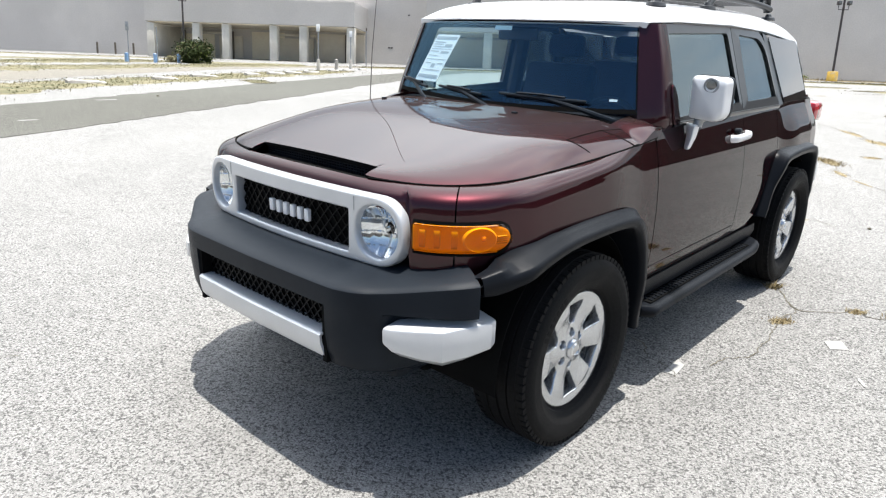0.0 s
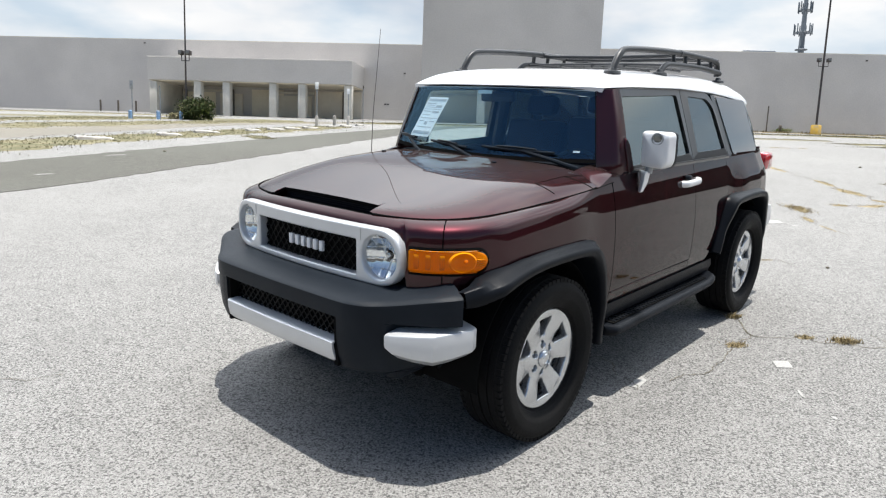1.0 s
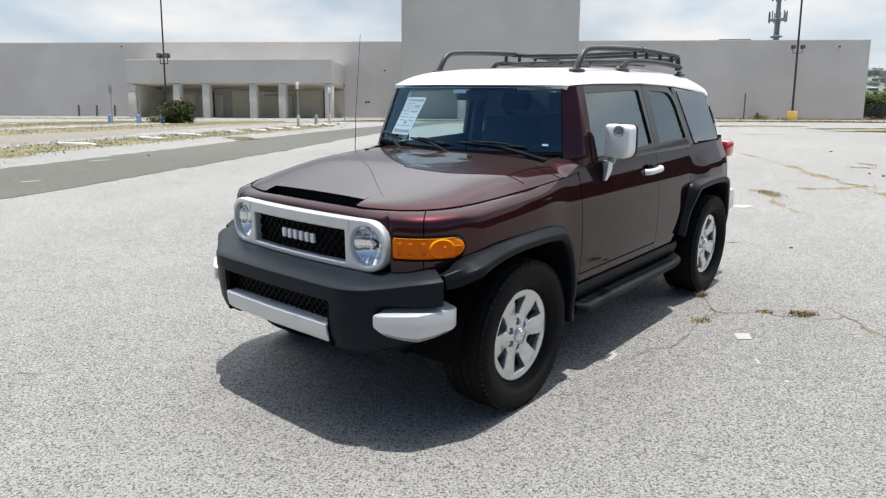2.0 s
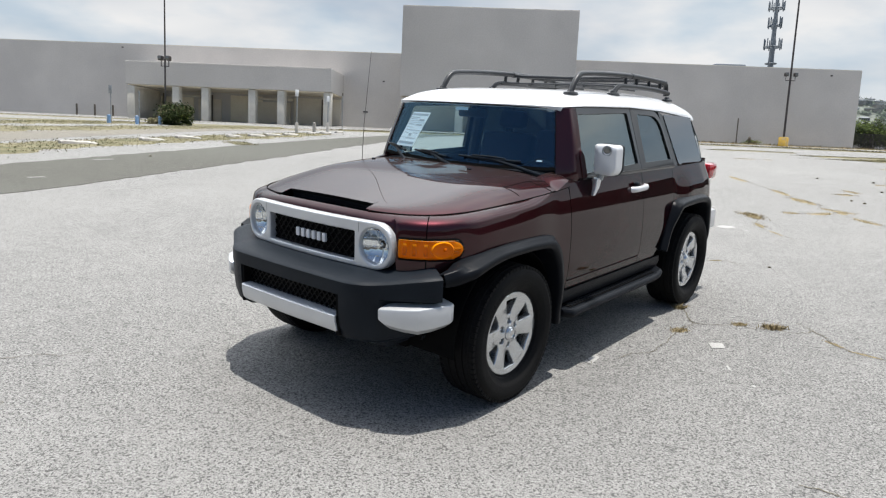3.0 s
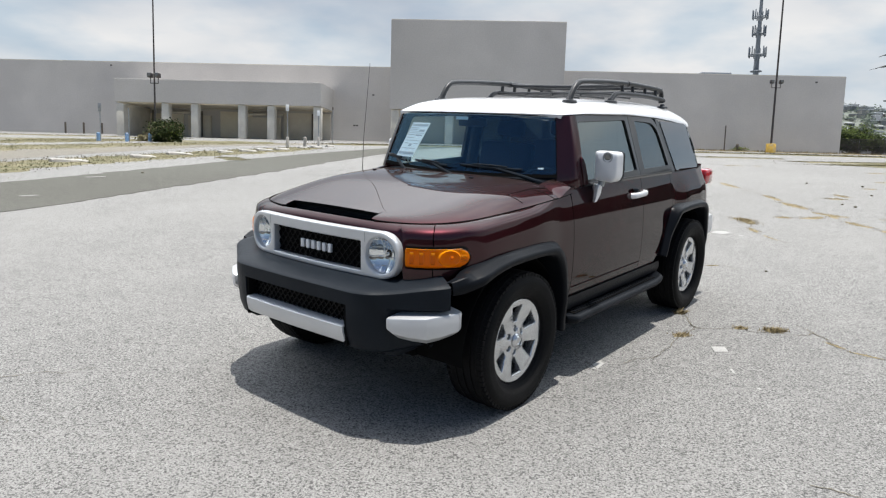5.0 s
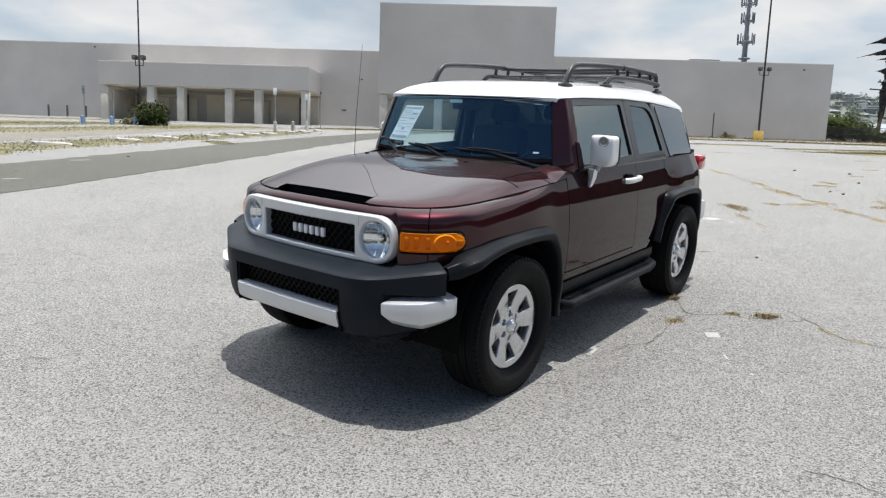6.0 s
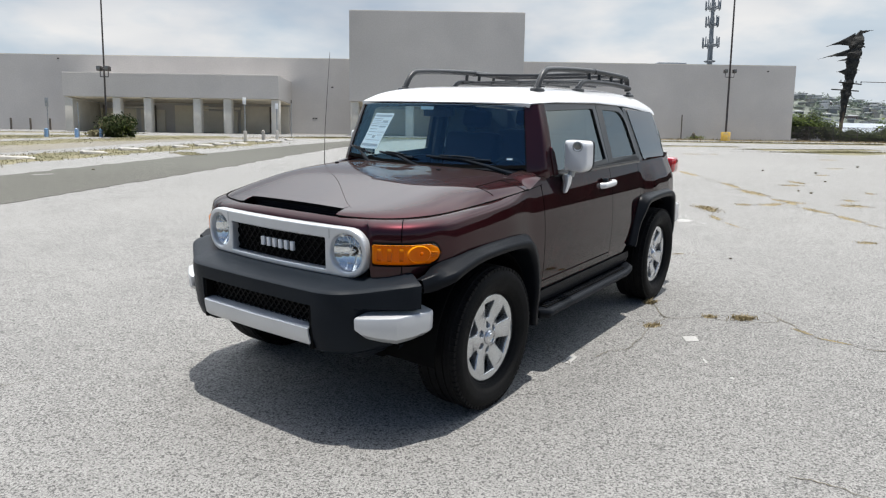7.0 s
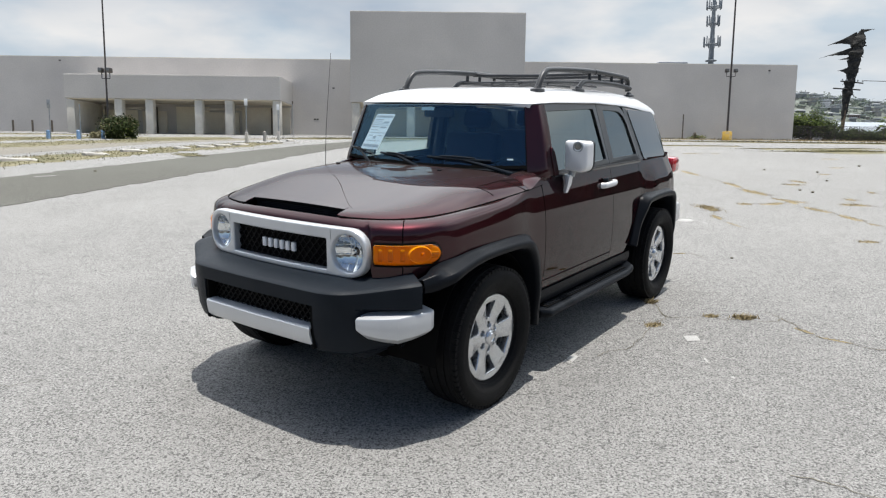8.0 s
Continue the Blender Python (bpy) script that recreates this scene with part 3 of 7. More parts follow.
# second unseen wall, added so nose and wing mirror a dark band
bm = bmesh.new()
slab([on_ground(44, -12.1, -0.5), on_ground(30, -44, -0.5), on_ground(34, -56, -0.5), on_ground(60, -12.1, -0.5)], (0, 0, 6.5), bm=bm)
slab([on_ground(30, -44.1, -0.5), on_ground(-70, -44.1, -0.5), on_ground(-70, -56, -0.5), on_ground(34, -56.1, -0.5)], (0, 0, 9.5), bm=bm)
tagged(part("wall_south", bm, bpy.data.materials["dark_reflected_wall"], smooth=0), "plain dark wall out of view, added for reflections in the car", "wall", kind="structure")

# ---- building ----
FRONT, FACE, TOP = 56.0, 61.0, 10.87


def wall(name, x0, x1, y0, y1, z0, z1, material, label, r=0.0):
    bm = bmesh.new()
    box(bm, x0, x1, y0, y1, z0, z1, r)
    return tagged(part(name, bm, material, smooth=0), label, "wall", kind="structure")


BASE = ground_z(61) - 0.3
wall("wall_main", -90, 33.7, FACE, FACE + 0.4, BASE, TOP, M_WALL, "long windowless beige-grey plaster wall")
wall("wall_side", 33.3, 33.68, FACE + 0.4, 110, BASE, TOP, M_WALL, "windowless side wall of the store")
wall("roof_deck", -90, 33.3, FACE + 0.4, 110, TOP - 0.5, TOP - 0.3, M_ROOFING, "flat roof behind the parapet")
wall("wall_coping", -90.0, 33.69, FACE + 0.01, FACE + 0.41, TOP, TOP + 0.06, M_COLUMN, "thin pale metal coping on the wall")


def portico(x0, x1, z0, z1, columns, label):
    """A storefront canopy: deep fascia box on round-edged square columns, with a dark recess and shutters behind."""
    root = thing("entrance_canopy", label, "canopy", kind="structure")
    bm = bmesh.new()
    box(bm, x0, x1, FRONT, FACE - 0.003, z0, z1, 0.03)
    part("fascia", bm, M_WALL2, root, smooth=0)
    bm = bmesh.new()
    box(bm, x0 + 0.01, x1 - 0.01, FRONT + 0.01, FACE - 0.003, z1 + 0.002, z1 + 0.05, 0.02)
    part("coping", bm, M_WALL, root, smooth=0)
    bm = bmesh.new()
    box(bm, x0 + 0.1, x1 - 0.1, FRONT + 0.30, FACE - 0.01, z0 - 0.06, z0 - 0.004)
    part("soffit", bm, M_RECESS, root)
    for c in columns:
        bm = bmesh.new()
        box(bm, c - 0.37, c + 0.37, FRONT + 0.15, FRONT + 0.89, ground_z(FRONT) - 0.15, z0 - 0.004, 0.14)
        part("column", bm, M_COLUMN, root)
    return root


west = portico(-33.1, -14.10, 6.62, 8.66, (-28.47, -25.74, -21.38, -18.70, -14.48), "beige entrance canopy on five pale columns, shut store front")
bm = bmesh.new()
box(bm, -33.0, -32.3, FRONT + 0.1, FACE - 0.01, ground_z(58) - 0.3, 6.44, 0.03)
part("end_wall", bm, M_COLUMN, west)
for x0, x1, zt, mat, nm in ((-32.2, -28.9, 6.0, M_RECESS, "panel"), (-28.4, -26.1, 5.9, M_SHUTTER, "shutter"), (-25.2, -22.0, 6.35, M_RECESS, "panel"), (-22.6, -19.2, 5.85, M_SHUTTER, "shutter"),
                             (-18.9, -14.3, 6.35, M_SHUTTER, "shutter")):
    bm = bmesh.new()
    y0 = FACE - (0.12 if nm == "panel" else 0.20)
    box(bm, x0, x1, y0, FACE - 0.004, BASE, zt, 0.02)
    if nm == "shutter":
        for z in np.arange(BASE + 0.5, zt - 0.1, 0.22):
            box(bm, x0 + 0.05, x1 - 0.05, y0 - 0.02, y0 + 0.01, z, z + 0.19)
    part(nm, bm, mat, west, smooth=0)
for x0, x1 in ((-31.0, -28.0), (-23.2, -20.2), (-19.4, -18.9)):
    bm = bmesh.new()
    box(bm, x0, x1, FACE - 0.5, FACE - 0.21, 6.02, 6.22, 0.03)
    part("shutter_box", bm, M_COLUMN, west)
for x in (-27.0, -19.9, -16.0, -31.8):
    bm = bmesh.new()
    box(bm, x - 0.1, x + 0.1, FACE - 0.4, FACE - 0.21, BASE, 6.3, 0.02)
    part("door_jamb", bm, M_BRONZE, west)

east = portico(-7.9, 7.35, 6.55, 14.27, (-7.45, -2.6, 2.6, 6.9), "tall blank plaster tower over a columned entrance")
bm = bmesh.new()
box(bm, -7.2, 6.7, FACE - 0.3, FACE - 0.004, BASE, 6.3, 0.02)
part("shutter", bm, M_SHUTTER, east, smooth=0)

for x, z in ((-36.1, 10.48), (-10.2, 8.20), (31.06, 10.30), (-12.0, 5.27), (-11.75, 5.27)):
    bm = bmesh.new()
    box(bm, x - 0.10, x + 0.10, FACE - 0.018, FACE - 0.003, z, z + 0.12, 0.004)
    tagged(part("wall_fixture", bm, M_POLE), "small dark fixture on the plaster wall", "wall light")

bm = bmesh.new()
box(bm, 26.4, 30.0, 80, 83, TOP - 0.3, 13.95, 0.1)
tagged(part("rooftop_unit", bm, M_STEEL), "pale grey air handling unit on the flat roof", "roof unit")

# ---- the car ----
suv = thing("suv", "dark maroon boxy off-road car with white roof, parked on the lot", "car", m=CAR)


def body(y):
    """Half width of the body at its shoulder."""
    return pick(((0.0, 0.870), (0.25, 0.876), (0.6, 0.878), (1.6, 0.880), (2.5, 0.880), (2.9, 0.872), (3.1, 0.852), (3.25, 0.80), (3.36, 0.70)), y)


TUCK = curve([(0.42, 0.050), (0.50, 0.026), (0.57, 0.012), (0.63, 0.004), (0.74, 0.0), (0.86, 0.001), (0.95, 0.006), (1.03, 0.015), (1.10, 0.029), (1.16, 0.043), (1.21, 0.056)], 120)


def tuck(z):
    """How far the side lies in from the shoulder at a height."""
    return pick(TUCK, z)


# plan of the nose and wing: outer line, and the edge of the bonnet that it rises to
NOSE = [((0.0, -0.675), (0.0, -0.640, 1.080)), ((0.20, -0.674), (0.20, -0.638, 1.080)), ((0.35, -0.668), (0.36, -0.628, 1.078)), ((0.52, -0.655), (0.48, -0.600, 1.080)), ((0.63, -0.630), (0.585, -0.560, 1.082)),
        ((0.72, -0.575), (0.668, -0.498, 1.084)), ((0.79, -0.490), (0.728, -0.415, 1.087)), ((0.835, -0.380), (0.768, -0.315, 1.093)), ((0.858, -0.220), (0.793, -0.170, 1.102)),
        ((0.870, 0.0), (0.810, 0.030, 1.114)), ((0.876, 0.25), (0.826, 0.250, 1.131)), ((0.878, 0.45), (0.838, 0.430, 1.147)), ((0.878, 0.622), (0.838, 0.612, 1.165))]
NOSE_LINE = curve([(*c, *h) for c, h in NOSE], 90)


def arch_low(y):
    """Lower edge of the front wing over the wheel."""
    return pick(((-0.70, 0.60), (-0.60, 0.66), (-0.52, 0.76), (-0.42, 0.83), (-0.16, 0.89), (0.26, 0.885), (0.36, 0.85), (0.43, 0.72), (0.47, 0.46), (0.62, 0.43)), y)


def nose_column(cx, cy, hx, hy, hz, low, n=32):
    at = lambda k, drop: (hx + (cx - hx) * k, hy + (cy - hy) * k, hz - drop)
    pts = [(hx, hy, hz), at(0.22, 0.005), at(0.44, 0.012), at(0.65, 0.022), at(0.82, 0.035), at(0.92, 0.055), at(0.98, 0.095), at(1.0, 0.150), (cx, cy, 0.84), (cx, cy, 0.62), (cx * 0.985, cy, 0.40)]
    col = curve(pts, 320)
    k = np.argmax(col[:, 2] < low) if (col[:, 2] < low).any() else len(col) - 1
    return curve(col[:max(k, 3) + 1], n)


cut = next(i for i, p in enumerate(NOSE_LINE) if p[0] > 0.715)
front = [nose_column(*p, pick(((0.0, 1.0), (0.575, 1.0), (0.605, 0.74), (1, 0.74)), p[0])) for p in NOSE_LINE[:cut + 1]]
front = [[(-x, y, z) for x, y, z in col] for col in front[:0:-1]] + front
part("front_panel", sheet(front, out=(0, -1, 0.3)), M_PAINT, suv, thick=0.02)
wing = [nose_column(p[0] + 0.0, p[1], *p[2:], arch_low(p[1])) for p in NOSE_LINE[cut:]]
# the flank of the wing leans out a little towards the arch
wing = [[(x + 0.09 * min(0.33, max(0.0, 1.06 - z)) * smoothstep(-0.42, -0.28, y), y, z) for x, y, z in col] for col in wing]
wing = [[(x + (body(max(0.0, y)) - tuck(z) - x) * smoothstep(0.16, 0.50, y), y, z) for x, y, z in col] for col, p in zip(wing, NOSE_LINE[cut:])]
wing[0] = [(x + 0.005, y + 0.002, z) for x, y, z in wing[0]]
both("front_wing", sheet(wing, out=(1, 0, 0.2)), (M_PAINT, M_DARK), suv, thick=0.02)

# bonnet: crowned, with a raised middle whose front lip stands over the air slot
EDGE_Y = [(p[3], p[2]) for p in NOSE_LINE]
EDGE_FIT = np.polyfit(NOSE_LINE[:, 3], NOSE_LINE[:, 4], 5)
EDGE_Z = [(y, float(np.polyval(EDGE_FIT, y))) for y in np.linspace(-0.64, 0.62, 400)]


def bonnet_front(x):
    return pick([(p[2], p[3]) for p in NOSE_LINE], abs(x)) + 0.006 if abs(x) > 0.352 else -0.560


BONNET_RISE = curve([(-0.66, 0.006), (-0.56, 0.021), (-0.48, 0.033), (-0.38, 0.047), (-0.22, 0.069), (-0.05, 0.093), (0.05, 0.097), (0.3, 0.092), (0.5, 0.078)], 400)
for _ in range(40):
    BONNET_RISE[8:-8, 1] = np.convolve(BONNET_RISE[:, 1], np.ones(17) / 17, "same")[8:-8]


def bonnet_z(x, y):
    xe = max(0.05, pick(EDGE_Y, y)) if y > -0.62 else 0.4
    u = min(1.0, abs(x) / max(xe, 0.40))
    c = pick(BONNET_RISE, y)
    z = pick(EDGE_Z, y) + c * (1 - u ** 8) + 0.012 * (1 - u * u)
    return z


cols = []
for x in sorted([*np.linspace(-0.832, 0.832, 81), -0.353, 0.353, -0.351, 0.351]):
    y0, y1 = bonnet_front(x), 0.47 + 0.02 * (1 - (x / 0.8) ** 2)
    cols.append([(x, y, bonnet_z(x, y)) for y in y0 + (max(y1, y0 + 0.01) - y0) * np.linspace(0, 1, 40) ** 1.2])
bonnet = part("bonnet", sheet(cols, out=(0, 0, 1)), (M_PAINT, M_DARK), suv, "maroon bonnet with a dark front air slot", thick=0.018)
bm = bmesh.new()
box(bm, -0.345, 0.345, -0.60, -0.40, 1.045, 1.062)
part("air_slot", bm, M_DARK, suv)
bm = bmesh.new()
for x in np.arange(-0.34, 0.345, 0.016):
    box(bm, x, x + 0.004, -0.552, -0.545, 1.062, 1.096)
for z in (1.070, 1.080, 1.090):
    box(bm, -0.345, 0.345, -0.551, -0.546, z, z + 0.003)
part("slot_mesh", bm, M_PLASTIC, suv, smooth=0)
for x in (-0.55, 0.30):
    bm = bmesh.new()
    box(bm, x - 0.012, x + 0.012, 0.30, 0.32, bonnet_z(x, 0.31) - 0.002, bonnet_z(x, 0.31) + 0.008, 0.003)
    part("washer_nozzle", bm, M_PLASTIC, suv)

edge_seam = [(p[2], p[3] + 0.002, pick(EDGE_Z, p[3]) + 0.003) for p in NOSE_LINE if p[2] > 0.352 and p[3] < 0.46]
for s in (1, -1):
    part("seam", tube([(s * x, y, z) for x, y, z in edge_seam], 0.0032, 6), M_DARK, bonnet)
# seams of the corner panel beside the scuttle
for (x0, y0), (x1, y1) in (((0.706, 0.107), (0.791, 0.143)), ((0.706, 0.107), (0.714, 0.345)), ((0.714, 0.345), (0.836, 0.430)), ((0.714, 0.345), (0.745, 0.468))):
    for s in (1, -1):
        pts = [(s * (x0 + (x1 - x0) * t), y0 + (y1 - y0) * t) for t in np.linspace(0, 1, 10)]
        part("seam", tube([(x, y, bonnet_z(x, y) + 0.0005) for x, y in pts], 0.0022, 6), M_DARK, bonnet)

# scuttle under the windscreen
rows = [[(x, 0.474 + 0.02 * (1 - (x / 0.8) ** 2) + dy, 1.156 + 0.080 * (1 - (abs(x) / 0.83) ** 9) + dz) for x in np.linspace(-0.76, 0.76, 40)] for dy, dz in ((-0.01, -0.02), (0.012, -0.012), (0.05, -0.006), (0.14, 0.004))]
part("scuttle", sheet(rows, out=(0, 0, 1)), M_PLASTIC, suv, thick=0.01)


bm = bmesh.new()
for x in np.arange(-0.66, 0.665, 0.022):
    for k in range(2):
        y = 0.505 + 0.02 * (1 - (x / 0.8) ** 2) + k * 0.022
        z = 1.156 + 0.080 * (1 - (abs(x) / 0.83) ** 9) - 0.007 + k * 0.003
        box(bm, x, x + 0.015, y, y + 0.014, z - 0.004, z + 0.003)
tagged(part("scuttle_slots", bm, M_DARK, suv, smooth=0), kind="stuff")


# ---- doors and flanks ----
def flank(name, y0, y1, low, high, material=M_PAINT, ny=24, nz=22):
    cols = []
    for t in np.linspace(0, 1, ny):
        col = []
        yc = y0 + (y1 - y0) * t
        zl, zh = low(yc), high(yc)
        for s in np.linspace(0, 1, nz):
            z = zl + (zh - zl) * s
            hip = 0.032 * smoothstep(2.28, 2.62, yc) * smoothstep(3.36, 3.05, yc) * smoothstep(1.215, 1.02, z)
            col.append((body(yc) - tuck(z) + hip, yc, z))
        cols.append(col)
    return both(name, sheet(cols, out=(1, 0, 0)), (material, M_DARK), suv, thick=0.02)


def rear_low(y):
    return pick(((2.00, 0.515), (2.06, 0.60), (2.16, 0.78), (2.24, 0.90), (2.40, 0.92), (2.86, 0.92), (2.98, 0.87), (3.05, 0.72), (3.08, 0.50), (3.4, 0.50)), y)


BELT = 1.208
front_door = flank("front_door", 0.628, 1.687, lambda y: 0.515, lambda y: BELT)
rear_door = flank("rear_door", 1.692, 2.263, rear_low, lambda y: BELT)
flank("rear_quarter", 2.268, 3.355, rear_low, lambda y: pick(((2.26, 1.208), (2.5, 1.222), (3.4, 1.208)), y), ny=40)
bm = bmesh.new()
rows = [[(x, y, z) for x, y in ((0.72, 3.34), (0.60, 3.385), (0.30, 3.41), (-0.30, 3.41), (-0.60, 3.385), (-0.72, 3.34))] for z in (0.50, 0.8, 1.22)]
part("tailgate", sheet(rows, out=(0, 1, 0)), M_PAINT, suv, thick=0.02)
bm = bmesh.new()
rows = [[(x * (1 - 0.11 * t), y - 0.18 * t, z) for x, y in ((0.735, 3.20), (0.60, 3.30), (0.30, 3.34), (-0.30, 3.34), (-0.60, 3.30), (-0.735, 3.20))] for t, z in ((0, 1.22), (0.4, 1.40), (1, 1.58))]
part("rear_window", sheet(rows, out=(0, 1, 0.2)), M_TINT, suv, thick=0.005)
# sills and dark inner shell
bm = sheet([[(x, y, z) for y in np.linspace(0.50, 2.10, 20)] for x, z in ((0.868, 0.512), (0.872, 0.47), (0.855, 0.425), (0.80, 0.40), (0.70, 0.40))], out=(1, 0, -0.3))
both("sill", bm, M_FLARE, suv, thick=0.01)
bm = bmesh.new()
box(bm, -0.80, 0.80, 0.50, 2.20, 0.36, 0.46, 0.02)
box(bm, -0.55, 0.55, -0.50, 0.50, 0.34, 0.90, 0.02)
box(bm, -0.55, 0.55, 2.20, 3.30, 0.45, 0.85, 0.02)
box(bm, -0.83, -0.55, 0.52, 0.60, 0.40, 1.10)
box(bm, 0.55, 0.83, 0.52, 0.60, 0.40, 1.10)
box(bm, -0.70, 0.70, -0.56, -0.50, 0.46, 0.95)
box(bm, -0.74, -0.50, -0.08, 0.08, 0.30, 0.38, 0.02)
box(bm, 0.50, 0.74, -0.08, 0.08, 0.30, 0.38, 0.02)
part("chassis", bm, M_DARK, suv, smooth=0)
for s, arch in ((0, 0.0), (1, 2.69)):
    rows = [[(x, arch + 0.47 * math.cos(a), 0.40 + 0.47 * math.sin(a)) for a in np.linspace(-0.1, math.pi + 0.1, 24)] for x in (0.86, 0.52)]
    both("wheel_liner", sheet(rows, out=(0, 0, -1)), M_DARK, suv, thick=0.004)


# ---- glasshouse ----
def side_x(y, z):
    t = (z - 1.205) / 0.435
    return 0.826 - 0.128 * t + 0.014 * math.sin(math.pi * min(1, max(0, t))) - 0.055 * max(0.0, (y - 2.5) / 0.6) ** 2


def on_side(points, out=0.0):
    return [(side_x(y, z) + out, y, z) for y, z in points]


def window_frame(name, outer, inner, ro, ri, material, parents):
    a, b = on_side(rounded(outer, ro, 6)), on_side(rounded(inner, ri, 6))
    c = [(x - 0.03, y, z) for x, y, z in b]
    d = [(x - 0.03, y, z) for x, y, z in a]
    bm = bmesh.new()
    sheet([a, b, c, d, a], loop=True, bm=bm)
    bmesh.ops.remove_doubles(bm, verts=bm.verts[:], dist=1e-5)
    bmesh.ops.recalc_face_normals(bm, faces=bm.faces[:])
    other = mirrored(bm)
    part(name, bm, material, parents[0])
    part(name, other, material, parents[1])


def side_pane(name, pts, r, parents, glass, out=-0.012):
    loop = on_side(rounded(pts, r, 6), out)
    bm = slab(loop, (-0.005, 0, 0))
    other = mirrored(bm)
    for b, p, g in ((bm, parents[0], glass[0]), (other, parents[1], glass[1])):
        ob = part(name, b, g, p)
        ob.visible_shadow = False


W_FRONT = [(0.790, 1.230), (0.868, 1.598), (1.598, 1.612), (1.648, 1.258)]
W_REAR = [(1.775, 1.258), (1.760, 1.608), (2.130, 1.590), (2.262, 1.262)]
window_frame("window_frame", [(0.735, 1.208), (0.825, 1.640), (1.660, 1.650), (1.700, 1.208)], W_FRONT, 0.012, [0.02, 0.03, 0.02, 0.015], M_TRIM, front_door)
window_frame("window_frame", [(1.705, 1.208), (1.666, 1.650), (2.150, 1.630), (2.320, 1.208)], W_REAR, [0.01, 0.01, 0.09, 0.01], [0.02, 0.03, 0.10, 0.02], M_TRIM, rear_door)
side_pane("window_pane", W_FRONT, [0.02, 0.03, 0.02, 0.015], front_door, (M_SIDE, M_FARSIDE))
side_pane("window_pane", W_REAR, [0.02, 0.03, 0.10, 0.02], rear_door, (M_TINT, M_TINT))
bm = slab(on_side(rounded([(2.325, 1.208), (2.165, 1.625), (2.235, 1.610), (2.400, 1.208)], 0.01)), (-0.02, 0, 0))
both("rear_pillar", bm, M_TRIM, suv)
quarter = rounded([(2.405, 1.214), (2.245, 1.606), (2.850, 1.586), (3.060, 1.208)], [0.04, 0.02, 0.05, 0.05], 8)
bm = slab(on_side(quarter, 0.004), (-0.006, 0, 0))
for ob in both("quarter_window", bm, M_QUARTER, suv):
    ob.visible_shadow = False
bm = sheet([[(side_x(y, z) - d, y, z) for y, z in ((2.95, 1.215), (2.90, 1.40), (2.80, 1.58))] for d in (0.01,)] + [[(x, y, z) for x, y, z in ((0.735, 3.20, 1.215), (0.70, 3.12, 1.40), (0.655, 3.02, 1.58))]], out=(1, 0, 0))
both("rear_corner_pillar", bm, M_QUARTER, suv, thick=0.008)

# windscreen and its pillars
def screen(u, v):
    return Vector(((0.734 - 0.090 * v) * u, 0.500 + 0.118 * v + (0.118 - 0.016 * v) * u * u, 1.236 + 0.020 * u * u + (0.402 - 0.026 * u * u) * v))


bm = sheet([[screen(u, v) for u in np.linspace(-1, 1, 33)] for v in np.linspace(0, 1, 13)], out=(0, -1, 0.3))
windscreen = part("windscreen", bm, M_GLASS, suv, "large clear windscreen with a price sheet inside", thick=0.005)
windscreen.visible_shadow = False
bm = bmesh.new()
ring = [screen(u, 0) for u in np.linspace(-1, 1, 33)] + [screen(1, v) for v in np.linspace(0.04, 1, 12)] + [screen(u, 1) for u in np.linspace(0.97, -1, 33)] + [screen(-1, v) for v in np.linspace(0.96, 0.04, 12)]
inner = [screen(u * 0.994, 0.050) for u in np.linspace(-1, 1, 33)] + [screen(0.994, 0.050 + v * 0.935) for v in np.linspace(0.04, 1, 12)] + [screen(u * 0.994, 0.985) for u in np.linspace(0.97, -1, 33)] + [screen(-0.994, 0.050 + v * 0.935) for v in np.linspace(0.96, 0.04, 12)]
sheet([[p + Vector((0, -0.002, 0)) for p in ring], [p + Vector((0, -0.002, 0)) for p in inner]], loop=True, bm=bm, out=(0, -1, 0))
part("screen_border", bm, M_DARK, windscreen, thick=0.003)
rows = []
for t in (-0.16, -0.08, *np.linspace(0, 1, 10)):
    a = screen(1.0, t) + Vector((0.004, -0.004, 0))
    b = Vector((side_x(0.74, 1.208 + 0.43 * max(0, t)) + (-0.012 if t < 0 else 0.014), 0.768 + 0.080 * t, 1.208 + 0.43 * t))
    if t <= 0:
        a = Vector((0.740, 0.612, 1.230 + 0.43 * t))
    mid = a.lerp(b, 0.55) + Vector((0.026, -0.026, 0.0))
    q = a.lerp(b, 0.2) + Vector((0.013, -0.013, 0))
    w = a.lerp(b, 0.85) + Vector((0.012, -0.012, 0))
    rows.append(curve([a, q, mid, w, b], 9))
both("windscreen_pillar", sheet(rows, out=(1, -1, 0)), M_PAINT, suv, thick=0.02)
# shoulder of the wing between bonnet, screen and door: upright along the door, then rolling in to the pillar
def shoulder(x, y, k):
    """k from 0 to 1: up the short upright part; x then runs inwards."""
    s = smoothstep(0.46, 0.64, y)
    low, lift = pick(EDGE_Z, min(y, 0.62)), 0.036 * s
    xo = 0.839 - 0.26 * lift
    if k < 1:
        return (0.839 - 0.26 * lift * k, y, low + lift * k)
    x = 0.69 + (x - 0.69) * (xo - 0.69) / 0.149
    h = 0.080 - 0.008 * s - lift
    return (x, y, low + lift + h * (1 - (x / xo) ** (8 + 10 * s)) + 0.010 * (1 - (x / xo) ** 2))


